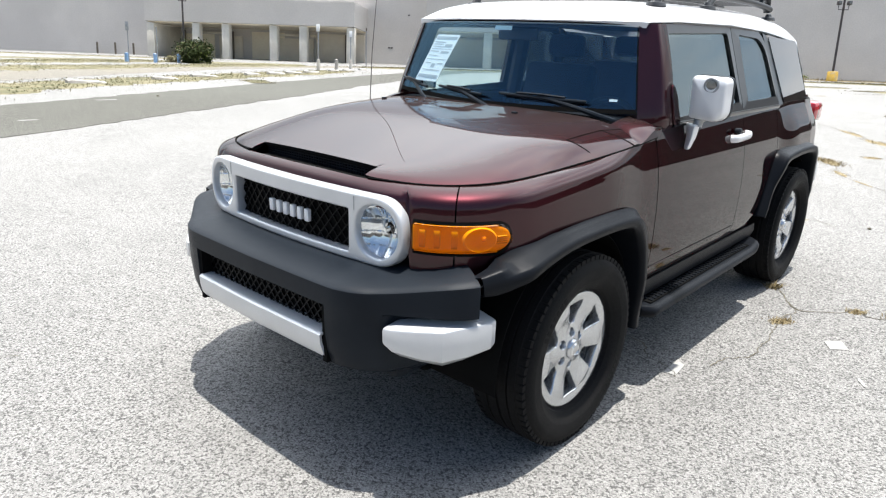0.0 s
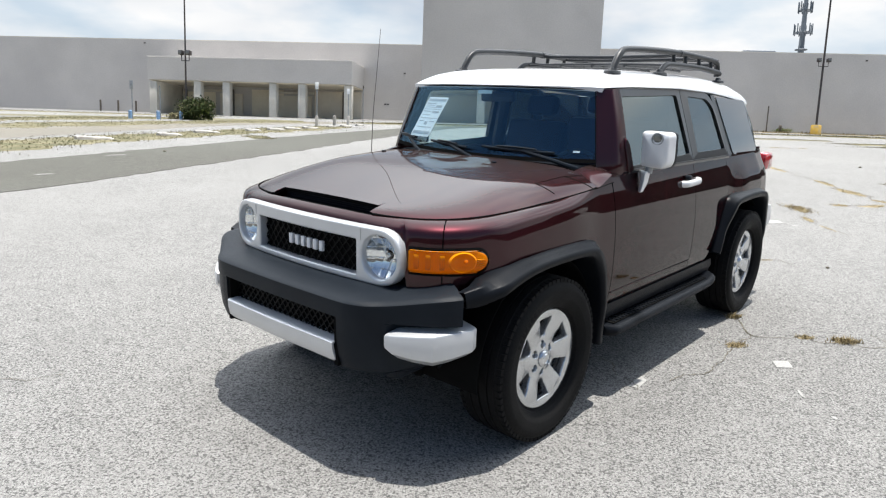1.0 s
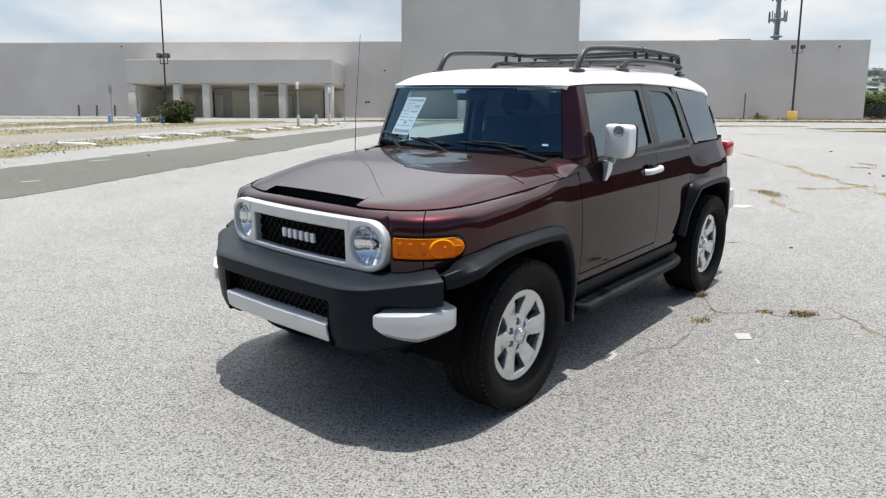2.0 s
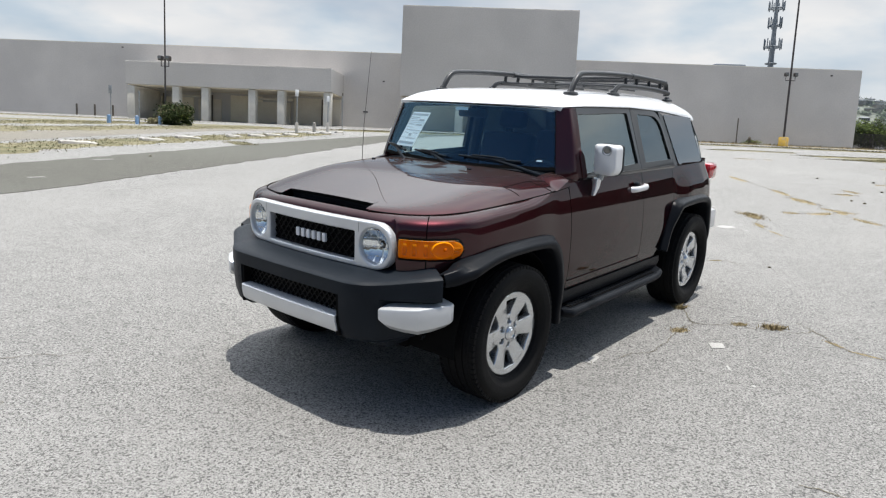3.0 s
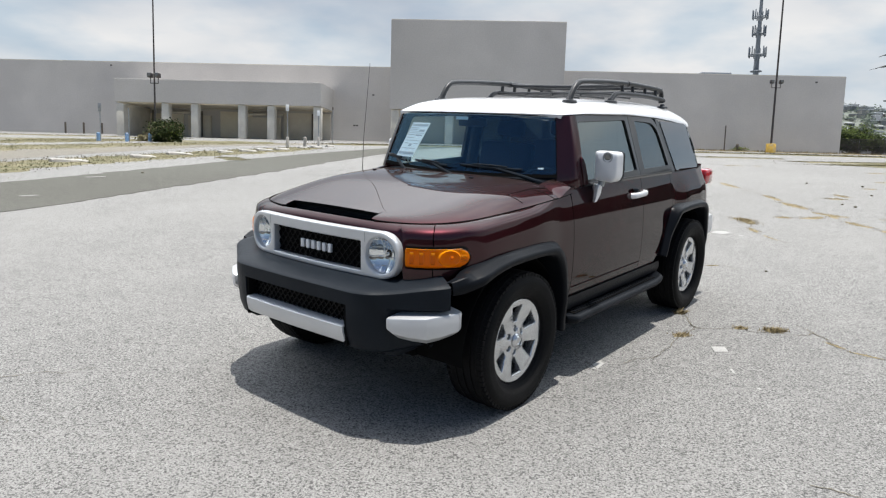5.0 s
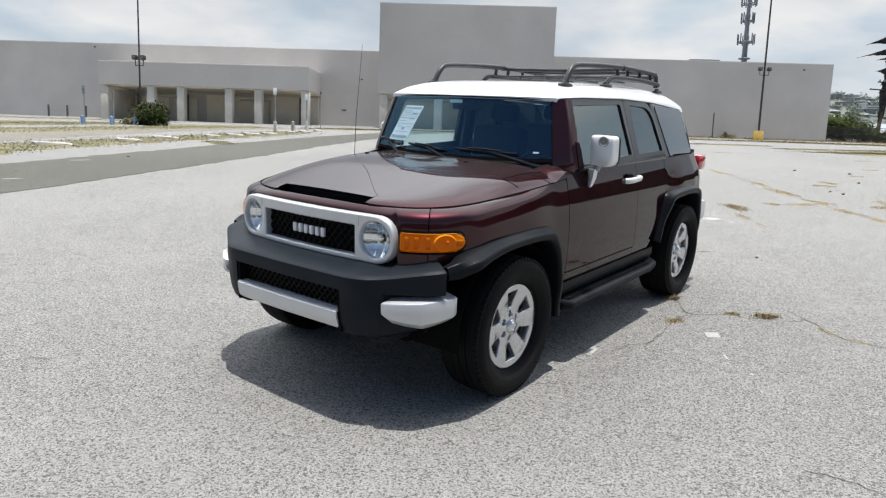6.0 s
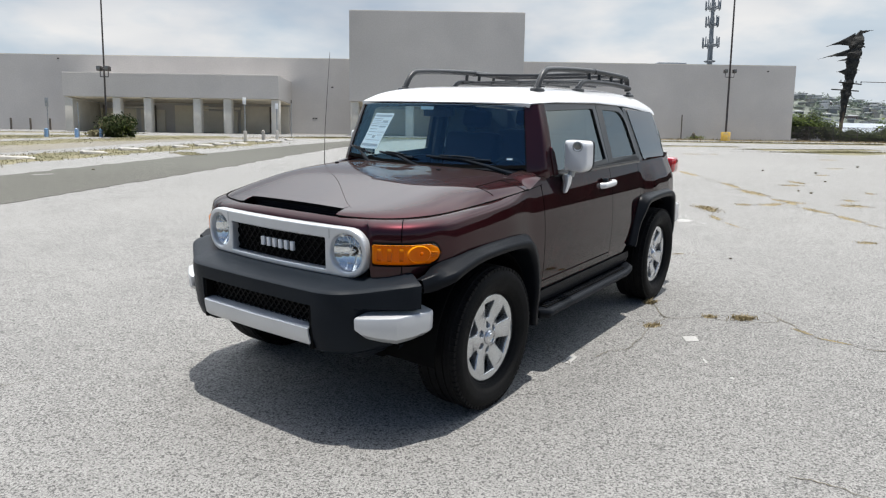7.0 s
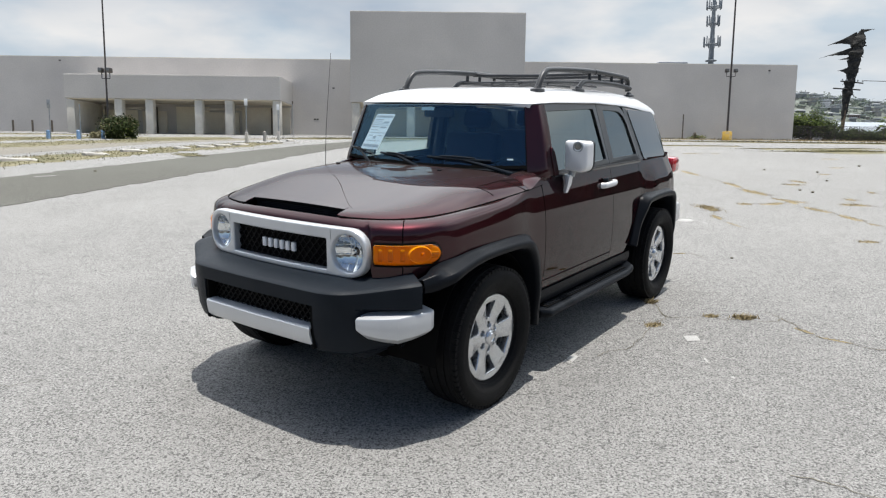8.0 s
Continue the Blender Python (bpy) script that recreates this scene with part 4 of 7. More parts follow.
along = [*np.linspace(0.462, 0.6275, 16), 0.632, 0.65, 0.68, 0.71, 0.74]
rows = [[(x - 0.014 * (y > 0.63), y, z) for x, y, z in (shoulder(0, y, k) for y in along)] for k in np.linspace(0, 0.99, 6)]
rows += [[(x - 0.010 * (y > 0.63), y, z) for x, y, z in (shoulder(0.69 + 0.149 * u, y, 1) for y in along)] for u in np.sin(np.linspace(math.pi / 2, 0.0, 22))]
both("wing_shoulder", sheet(rows, out=(0.3, 0, 1)), M_PAINT, suv, thick=0.015)
for s in (1, -1):
    part("seam", tube([(s * (x + 0.001), y, z) for x, y, z in (shoulder(0, y, 0) for y in np.linspace(0.44, 0.627, 10))], 0.0022, 6), M_DARK, suv)


# roof
def roof_point(u, v):
    """u across -1..1, v from the front lip to the back."""
    a = abs(u)
    y = 0.612 + 0.105 * u * u + v * (2.60 - 0.20 * a ** 3)
    half = pick(((0.60, 0.650), (0.72, 0.688), (0.85, 0.708), (1.6, 0.716), (2.5, 0.702), (2.9, 0.672), (3.25, 0.630)), y)
    drip = pick(((0.60, 1.640), (0.72, 1.640), (1.0, 1.650), (1.63, 1.652), (2.2, 1.632), (2.85, 1.585), (3.25, 1.54)), y)
    crown = pick(((0.60, 1.640), (0.615, 1.644), (0.625, 1.660), (0.645, 1.684), (0.70, 1.713), (0.80, 1.732), (1.0, 1.748), (1.4, 1.760), (2.2, 1.764), (2.7, 1.745), (3.0, 1.705), (3.15, 1.660), (3.25, 1.60)), y - 0.105 * u * u)
    z = drip + (crown - drip) * (1 - a ** 4.5) ** 0.62
    return Vector((half * u, y, z))


us = np.sin(np.linspace(-math.pi / 2, math.pi / 2, 57))
vs = np.linspace(0, 1, 60) ** 1.5
part("roof", sheet([[roof_point(u, v) for u in us] for v in vs], out=(0, 0, 1)), M_WHITE, suv, "white painted roof", thick=0.025, smooth=50)
part("headlining", sheet([[(0.62 * u, y, 1.62) for u in np.linspace(-1, 1, 5)] for y in np.linspace(0.75, 3.0, 6)], out=(0, 0, -1)), M_DASH, suv, thick=0.01)

circle = lambda cx, r, n=40: [(cx + r * math.cos(2 * math.pi * k / n), r * math.sin(2 * math.pi * k / n)) for k in range(n)]
# ---- front: bumper, grille, lamps ----
def bumper_plan(x):
    return pick(((0.0, -0.880), (0.40, -0.872), (0.55, -0.855), (0.66, -0.805), (0.75, -0.740), (0.83, -0.670), (0.885, -0.60)), abs(x))


PLAN = curve([(0.0, -0.880), (0.40, -0.872), (0.50, -0.857), (0.56, -0.828), (0.61, -0.790), (0.70, -0.730), (0.80, -0.662), (0.850, -0.608), (0.862, -0.585)], 40)
PLAN = np.vstack([PLAN[:0:-1] * (-1, 1), PLAN])


def bumper_band(profile, keep):
    """Rows along the bumper's plan; profile: (inset, height) pairs."""
    rows = []
    for i, (x, y) in enumerate(PLAN):
        if not keep(x):
            continue
        d = PLAN[min(i + 1, len(PLAN) - 1)] - PLAN[max(i - 1, 0)]
        nx, ny = Vector((d[1], -d[0])).normalized()
        rise = 0.045 * smoothstep(0.55, 0.9, abs(x))
        inset = 0.036 * smoothstep(0.61, 0.66, abs(x))
        under = 0.13 * smoothstep(0.64, 0.80, abs(x))
        deep = lambda z: (inset if z < 0.685 else 0) + (under * smoothstep(0.66, 0.56, z))
        rows.append([(x - nx * (a + deep(z)), y - ny * (a + deep(z)), z + (rise if z > 0.7 else 0)) for a, z in profile])
    return rows


TOPLINE = [(0.235, 0.806), (0.15, 0.801), (0.075, 0.786), (0.030, 0.772), (0.007, 0.763), (0.001, 0.757), (0.0, 0.735), (0.0, 0.690)]
bm = bmesh.new()
sheet(bumper_band(TOPLINE, lambda x: True), out=(0, -1, 0.6), bm=bm)
LOWLINE = [(0.0, 0.690), (0.002, 0.680), (0.004, 0.60), (0.012, 0.52), (0.03, 0.465), (0.07, 0.44), (0.14, 0.425), (0.24, 0.42)]
sheet(bumper_band(LOWLINE, lambda x: x > 0.405), out=(0.3, -1, 0), bm=bm)
sheet(bumper_band(LOWLINE, lambda x: x < -0.405), out=(-0.3, -1, 0), bm=bm)
bmesh.ops.remove_doubles(bm, verts=bm.verts[:], dist=1e-4)
bumper = part("front_bumper", bm, M_PLASTIC, suv, "dark grey textured plastic front bumper", thick=0.03, smooth=33)
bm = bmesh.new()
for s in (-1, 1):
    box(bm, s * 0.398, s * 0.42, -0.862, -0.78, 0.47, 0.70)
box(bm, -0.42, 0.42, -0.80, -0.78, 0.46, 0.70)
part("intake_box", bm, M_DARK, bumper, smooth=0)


def wire_mesh(x0, x1, y, z0, z1, pitch, w, bow=0.0):
    """Diamond grille wires clipped to a rectangle."""
    bm = bmesh.new()
    dz = pitch * 0.55
    nz = int((z1 - z0) / dz) + 2
    nx = int((x1 - x0) / pitch) + 2
    def p(x, z):
        return Vector((x, y + bow * x * x, z))
    for i in range(nx):
        for j in range(nz):
            cx, cz = x0 + i * pitch + (pitch / 2 if j % 2 else 0), z0 + j * dz
            for sx in (-1, 1):
                a, b = (cx, cz), (cx + sx * pitch / 2, cz + dz)
                if all(x0 - 1e-6 <= q[0] <= x1 + 1e-6 and z0 - 1e-6 <= q[1] <= z1 + 1e-6 for q in (a, b)):
                    u, v = p(*a), p(*b)
                    n = Vector((-(v - u).z, 0, (v - u).x)).normalized() * w
                    d = Vector((0, 0.008, 0))
                    f = [bm.verts.new(u + n), bm.verts.new(v + n), bm.verts.new(v - n), bm.verts.new(u - n)]
                    g = [bm.verts.new(q.co + d) for q in f]
                    bm.faces.new(f)
                    bm.faces.new((f[0], g[0], g[1], f[1]))
                    bm.faces.new((f[2], g[2], g[3], f[3]))
    return bm


part("intake_mesh", wire_mesh(-0.395, 0.395, -0.825, 0.575, 0.70, 0.040, 0.0024), M_WIRE, bumper, smooth=0)
# silver skid plate below the intake
rows = []
for x in np.linspace(-0.402, 0.402, 24):
    y = bumper_plan(x)
    rows.append([(x, y + 0.07, 0.582), (x, y + 0.004, 0.580), (x, y - 0.006, 0.572), (x, y - 0.004, 0.54), (x * 1.01, y + 0.006, 0.50), (x * 1.015, y + 0.016, 0.484), (x * 1.015, y + 0.07, 0.476)])
part("skid_plate", sheet(rows, out=(0, -1, 0)), M_SILVER, bumper, "silver painted lower trim", thick=0.01)
# silver bumper ends
rows = []
for x, y, top, low in ((0.612, -0.758, 0.634, 0.604), (0.618, -0.784, 0.642, 0.582), (0.632, -0.799, 0.647, 0.562), (0.665, -0.792, 0.650, 0.544), (0.735, -0.748, 0.653, 0.528), (0.806, -0.698, 0.657, 0.520), (0.844, -0.618, 0.662, 0.526), (0.880, -0.536, 0.668, 0.542), (0.876, -0.512, 0.668, 0.548)):
    d = Vector((0.64 - x, -0.50 - y, 0)).normalized()
    p = Vector((x, y, 0))
    rows.append([p + d * i + Vector((0, 0, z)) for i, z in ((0.14, top + 0.026), (0.012, top + 0.004), (0.003, top), (0.0, top - 0.006), (0.001, low + 0.040), (0.005, low + 0.030), (0.045, low), (0.13, low - 0.004))])
both("bumper_end", sheet(rows, out=(0.4, -1, 0)), M_SILVER, bumper, label="silver painted bumper corner", smooth=28)
bm = bmesh.new()
box(bm, -0.60, 0.60, -0.70, -0.50, 0.40, 0.47, 0.03)
part("under_tray", bm, M_PLASTIC, suv)


# grille surround: a long rounded ring with two lamp holes and a mesh window
def stadium(hw, hh, r, n=10):
    return rounded([(-hw, -hh), (-hw, hh), (hw, hh), (hw, -hh)], r, n)


def plate(outer, holes, depth, edge):
    """A flat plate in the xz plane with holes, bevelled rim, thickness along y."""
    cu = bpy.data.curves.new("plate", "CURVE")
    cu.dimensions, cu.fill_mode, cu.extrude, cu.bevel_depth, cu.bevel_resolution = "2D", "BOTH", depth / 2, edge, 2
    for loop in (outer, *holes):
        sp = cu.splines.new("POLY")
        sp.points.add(len(loop) - 1)
        for q, (x, z) in zip(sp.points, loop):
            q.co = (x, z, 0, 1)
        sp.use_cyclic_u = True
    ob = bpy.data.objects.new("plate", cu)
    me = ob.to_mesh()
    bm = bmesh.new()
    bm.from_mesh(me)
    ob.to_mesh_clear()
    bpy.data.objects.remove(ob)
    bpy.data.curves.remove(cu)
    bmesh.ops.transform(bm, matrix=Matrix.Rotation(radians(90), 4, "X"), verts=bm.verts[:])
    bmesh.ops.remove_doubles(bm, verts=bm.verts[:], dist=1e-5)
    bmesh.ops.recalc_face_normals(bm, faces=bm.faces[:])
    return bm


def bow(bm, k):
    for x in np.linspace(-0.6, 0.6, 13):
        bmesh.ops.bisect_plane(bm, geom=bm.verts[:] + bm.edges[:] + bm.faces[:], plane_co=(x, 0, 0), plane_no=(1, 0, 0))
    for v in bm.verts:
        v.co.y += k * v.co.x ** 2


GZ, GY = 0.922, -0.698
bm = plate(stadium(0.588, 0.113, 0.111, 14), [circle(-0.484, 0.103, 56), circle(0.484, 0.103, 56), rounded([(-0.366, -0.102), (-0.366, 0.070), (0.366, 0.070), (0.366, -0.102)], 0.016, 4)], 0.035, 0.009)
bow(bm, 0.12)
bmesh.ops.translate(bm, verts=bm.verts[:], vec=(0, GY, GZ))
grille = part("grille_surround", bm, M_SILVER, suv, "silver rounded grille surround", smooth=35)
part("grille_mesh", wire_mesh(-0.36, 0.36, GY + 0.012, GZ - 0.094, GZ + 0.062, 0.046, 0.0020, 0.12), M_WIRE, grille, smooth=0)
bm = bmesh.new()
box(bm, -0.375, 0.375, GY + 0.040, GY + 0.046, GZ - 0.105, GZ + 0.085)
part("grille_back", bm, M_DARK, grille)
for k in range(6):
    x = -0.112 + k * 0.0448
    bm = bmesh.new()
    box(bm, x - 0.0125, x + 0.0125, GY - 0.006, GY + 0.010, GZ - 0.038, GZ + 0.010, 0.003)
    part("badge_block", bm, M_WHITE, grille)
for s in (-1, 1):
    x = 0.388 * s
    bm = bmesh.new()
    box(bm, x - 0.0016, x + 0.0016, GY - 0.0278 + 0.12 * x * x, GY, GZ + 0.062, GZ + 0.112)
    part("joint", bm, M_STEEL, grille)


def headlamp(s):
    c = Matrix.Translation((0.484 * s, GY + 0.12 * 0.234, GZ)) @ Matrix.Rotation(0.118 * s, 4, "Z") @ Matrix.Rotation(radians(90), 4, "X")
    bowl = [(0.022, -0.060), (0.05, -0.052), (0.075, -0.038), (0.092, -0.012), (0.099, 0.006)]
    bm = lathe(bowl, 48, "z", m=c)
    lamp = part("headlamp", bm, M_REFLECT, suv, "round headlamp with chrome reflector behind glass")
    bm = lathe([(0.0, 0.020), (0.03, 0.0185), (0.06, 0.014), (0.085, 0.006), (0.097, -0.002)], 48, "z", m=c)
    lens = part("lens", bm, M_CLEAR, lamp, thick=0.002)
    lens.visible_shadow = False
    bm = lathe([(0.097, -0.004), (0.099, 0.008), (0.104, 0.010), (0.105, -0.006)], 48, "z", m=c)
    part("bezel", bm, M_PLASTIC, lamp)
    # stepped facets pressed into the reflector
    rows = []
    for r in np.linspace(0.022, 0.094, 26):
        row = []
        for a in np.linspace(0, 2 * math.pi, 120, endpoint=False):
            x, y = r * math.cos(a), r * math.sin(a)
            k = (abs(x) / 0.031) % 1.0
            band = (y + 0.2) / 0.046
            row.append(c @ Vector((x, y, -0.057 + 5.6 * r * r + 0.0075 * k * (1 - k) * 2 + 0.005 * (band % 1.0))))
        rows.append(row)
    part("reflector_facets", sheet(rows, loop=True, out=(0, -1, 0)), M_REFLECT, lamp, smooth=22)
    bm = lathe([(0.0, -0.020), (0.007, -0.021), (0.010, -0.026), (0.011, -0.050)], 20, "z", m=c)
    part("bulb_shield", bm, M_CHROME, lamp)


headlamp(1)
headlamp(-1)


# amber corner lamps wrapped round the wing
def corner_line(t):
    """Outer line of the nose from beside the grille to the wing's flank."""
    return Vector(np.array([np.interp(t, np.linspace(0, 1, len(CORNER)), CORNER[:, k]) for k in (0, 1)]))


sel = [p[:2] for p in NOSE_LINE if p[0] > 0.585 and p[1] < -0.36]
CORNER = curve(sel, 60)


def corner_normal(t):
    d = (corner_line(min(1, t + 0.02)) - corner_line(max(0, t - 0.02))).normalized()
    return Vector((d.y, -d.x, 0))


def corner_patch(t0, t1, z0, z1, out, rr, n=34):
    """A patch on the nose corner with a half-round outer end, standing out by a little."""
    rows = []
    for q in np.linspace(0, 1, n):
        t = t0 + (t1 - t0) * math.sin(q * math.pi / 2)
        p, nrm = corner_line(t), corner_normal(t)
        e = min(1.0, (t1 - t) / rr)
        sq = math.sqrt(max(0.0, 1 - (1 - e) ** 2))
        zc, hh = (z0 + z1) / 2, (z1 - z0) / 2 * max(0.02, sq)
        row = []
        for k in np.linspace(-1, 1, 11):
            o = out * (1 - abs(k) ** 6) + 0.001
            row.append((p.x + nrm.x * o, p.y + nrm.y * o, zc + hh * k))
        rows.append(row)
    return sheet(rows, out=(0.5, -1, 0))


AZ0, AZ1 = 0.874, 0.978
ROUND = 0.5 * (AZ1 - AZ0) / float(np.linalg.norm(np.diff(CORNER, axis=0), axis=1).sum())
backs = both("corner_lamp", corner_patch(0.03, 0.955, AZ0 - 0.007, AZ1 + 0.007, 0.004, ROUND * 1.1), M_DARK, suv, label="amber wrap-round corner lamp", thick=0.01)
for back, flip in zip(backs, (1, -1)):
    def lens_part(name, bm, mat, **kw):
        ob = part(name, bm if flip > 0 else mirrored(bm), mat, back, **kw)
        ob.visible_shadow = name != "lens"
    lens_part("lamp_chamber", corner_patch(0.035, 0.930, AZ0 + 0.002, AZ1 - 0.002, 0.0055, ROUND), M_CHAMBER)
    lens_part("lens", corner_patch(0.035, 0.935, AZ0, AZ1, 0.017, ROUND), M_AMBERGLASS)
    # moulded frame round the lens, upright flutes, round bulb window, comb of ridges at the end
    for z0, z1 in ((AZ0 + 0.004, AZ0 + 0.011), (AZ1 - 0.011, AZ1 - 0.004)):
        lens_part("lens_edge", corner_patch(0.05, 0.80, z0, z1, 0.0070, 0.01, 16), M_FLUTE, thick=0.002)
    for t in (0.10, 0.23, 0.38):
        lens_part("flute", corner_patch(t, t + 0.055, AZ0 + 0.016, AZ1 - 0.016, 0.0110, 0.004, 6), M_FLUTE, thick=0.002)
    for k in range(4):
        lens_part("comb", corner_patch(0.79, 0.89, 0.908 + k * 0.008, 0.912 + k * 0.008, 0.0110, 0.01, 8), M_FLUTE, thick=0.002)
    c, nrm = corner_line(0.63), corner_normal(0.63)
    m = Matrix.Translation((c.x + nrm.x * 0.005, c.y + nrm.y * 0.005, 0.926)) @ nrm.to_track_quat("Z", "Y").to_matrix().to_4x4() @ Matrix.Diagonal((1.5, 1.12, 1, 1))
    lens_part("bulb_window", lathe([(0.0, 0.0035), (0.014, 0.0030), (0.026, 0.0045), (0.033, 0.0085), (0.036, 0.0090), (0.039, 0.003), (0.041, -0.004)], 32, "z", m=m), M_CHAMBER)
    m = Matrix.Translation((c.x + nrm.x * 0.008, c.y + nrm.y * 0.008, 0.930)) @ nrm.to_track_quat("Z", "Y").to_matrix().to_4x4()
    lens_part("bulb", lathe([(0.0, 0.010), (0.006, 0.0085), (0.010, 0.003), (0.011, -0.006)], 16, "z", m=m @ Matrix.Translation((0.012, 0, 0))), M_BULB)


# ---- wheel-arch flares ----
def flare(name, outer, inner, n=56):
    o, i = curve(outer, n), curve(inner, n)
    rows = []
    for (oy, oz), (iy, iz) in zip(o, i):
        edge = body(max(0.0, oy)) - tuck(oz) if oy > -0.2 else pick(((-0.62, 0.80), (-0.50, 0.82), (-0.38, 0.845), (-0.2, 0.862)), oy)
        edge += 0.030 * smoothstep(-0.42, -0.28, oy) * smoothstep(0.57, 0.24, oy)
        crest = 0.948 if -0.4 < oy < 3.0 else pick(((-0.58, 0.862), (-0.5, 0.905), (-0.4, 0.948), (3.0, 0.948), (3.15, 0.92)), oy)
        low = smoothstep(0.62, 0.36, oz)
        crest -= 0.025 * low + 0.030 * smoothstep(0.93, 0.72, oz) * smoothstep(2.6, 2.2, oy) * smoothstep(1.0, 1.5, oy)
        if oy < -0.42:
            # the front end wraps flat towards the bumper
            k = smoothstep(-0.45, -0.50, oy)
        else:
            k = 0.0
        wing_edge = edge
        edge = edge * (1 - k) + (crest - 0.016) * k
        f = lambda t, x: (x, oy + (iy - oy) * t, oz + (iz - oz) * t)
        rows.append([f(0.3 * k, wing_edge - 0.012), f(0.06 * k, edge + 0.006 * (1 - k)), f(0.16, edge + 0.40 * (crest - edge)), f(0.36, crest - 0.012 * (1 - k) - 0.006 * k), f(0.42, crest - 0.001 - 0.003 * k), f(0.88, crest - 0.002), f(0.97, crest - 0.012), f(1.0, crest - 0.03), f(1.02, 0.80)])
    return both(name, sheet(rows, out=(1, 0, 0.2)), M_FLARE, suv, label="charcoal plastic wheel-arch flare", thick=0.006, smooth=80)


flare("arch_flare", [(-0.572, 0.832), (-0.54, 0.840), (-0.50, 0.852), (-0.36, 0.885), (-0.19, 0.912), (0.05, 0.920), (0.28, 0.918), (0.385, 0.896), (0.440, 0.825), (0.465, 0.74), (0.495, 0.55), (0.525, 0.34)],
      [(-0.566, 0.757), (-0.54, 0.756), (-0.50, 0.762), (-0.44, 0.782), (-0.32, 0.820), (-0.16, 0.848), (0.05, 0.856), (0.24, 0.850), (0.32, 0.825), (0.375, 0.755), (0.405, 0.68), (0.435, 0.52), (0.455, 0.34)])
flare("arch_flare", [(2.105, 0.56), (2.15, 0.70), (2.22, 0.865), (2.275, 0.930), (2.42, 0.955), (2.65, 0.962), (2.86, 0.955), (2.96, 0.925), (3.04, 0.82), (3.09, 0.66), (3.12, 0.40)],
      [(2.155, 0.54), (2.197, 0.66), (2.268, 0.81), (2.325, 0.868), (2.46, 0.880), (2.65, 0.886), (2.83, 0.880), (2.91, 0.855), (2.97, 0.76), (3.02, 0.62), (3.05, 0.40)])

# ---- wheels ----
def build_wheel():
    """A wheel about the x axis, outer face towards +x; the rim is the part, its pieces under it."""
    rim = part("wheel", lathe([(0.244, -0.09), (0.234, -0.085), (0.215, -0.06), (0.210, 0.030), (0.218, 0.056), (0.228, 0.066), (0.240, 0.074), (0.247, 0.082), (0.250, 0.076), (0.247, 0.060)], 64, "x"), M_ALLOY, suv,
               "six-spoke silver alloy wheel with black tyre")
    prof = [(0.242, -0.100), (0.252, -0.112), (0.290, -0.130), (0.335, -0.133), (0.365, -0.124), (0.385, -0.105), (0.393, -0.085)]
    for a, b in ((-0.085, -0.052), (-0.044, -0.006), (0.006, 0.044), (0.052, 0.085)):
        prof += [(0.395, a), (0.396, b), (0.386, b + 0.001), (0.386, b + 0.006)]
    prof = prof[:-2] + [(0.393, 0.085), (0.385, 0.105), (0.368, 0.122), (0.362, 0.127), (0.340, 0.1335), (0.335, 0.1325), (0.300, 0.1320), (0.296, 0.130), (0.272, 0.118), (0.268, 0.114), (0.256, 0.104), (0.251, 0.088), (0.242, 0.082)]
    part("tyre", lathe(prof, 96, "x"), M_RUBBER, rim, "black road tyre", smooth=30)
    bm = bmesh.new()
    for k in range(72):
        m = Matrix.Rotation(2 * math.pi * k / 72, 4, "X")
        for s in (-1, 1):
            box(bm, s * 0.090, s * 0.117, -0.0128, 0.0128, 0.370, 0.3915, m=m)
    tagged(part("tread_lug", bm, M_RUBBER, rim, smooth=0), kind="stuff")
    bm = bmesh.new()
    for k0 in (0.55, 3.75):
        for k in range(7):
            m = Matrix.Rotation(k0 + k * 0.085, 4, "X")
            box(bm, 0.1315, 0.1335, -0.009, 0.009, 0.308, 0.330, m=m)
    tagged(part("sidewall_mark", bm, M_RUBBER, rim, smooth=0), kind="stuff")
    part("brake_disc", lathe([(0.0, 0.022), (0.150, 0.022), (0.150, 0.002), (0.06, 0.002)], 40, "x"), M_POLE, rim)
    # black disc put in as the shade inside the wheel barrel
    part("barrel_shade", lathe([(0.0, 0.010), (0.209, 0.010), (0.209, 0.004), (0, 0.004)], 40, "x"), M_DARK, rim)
    holes = []
    for k in range(6):
        a = 2 * math.pi * k / 6
        c, q = math.cos(a), math.sin(a)
        win = rounded([(-0.018, 0.104), (-0.058, 0.205), (0.058, 0.205), (0.018, 0.104)], [0.012, 0.012, 0.012, 0.012], 5)
        holes.append([(x * c - z * q, x * q + z * c) for x, z in win])
        holes.append([(0.070 * -q + 0.0225 * math.cos(b), 0.070 * c + 0.0225 * math.sin(b)) for b in np.linspace(0, 2 * math.pi, 14, endpoint=False)])
    bm = plate(circle(0.0, 0.236, 72), holes, 0.030, 0.005)
    for v in np.linspace(-0.216, 0.216, 25):
        for no in ((1, 0, 0), (0, 0, 1)):
            bmesh.ops.bisect_plane(bm, geom=bm.verts[:] + bm.edges[:] + bm.faces[:], plane_co=(no[0] * v, 0, no[2] * v), plane_no=no)
    for v in bm.verts:
        r = math.hypot(v.co.x, v.co.z)
        spoke = 0.5 - 0.5 * math.cos(6 * math.atan2(v.co.x, v.co.z))
        v.co.y += -0.046 - 0.016 * smoothstep(0.12, 0.215, r) - 0.010 * smoothstep(0.10, 0.05, r) - 0.008 * spoke * smoothstep(0.07, 0.11, r) * smoothstep(0.225, 0.18, r) - 0.006 * smoothstep(0.20, 0.235, r)
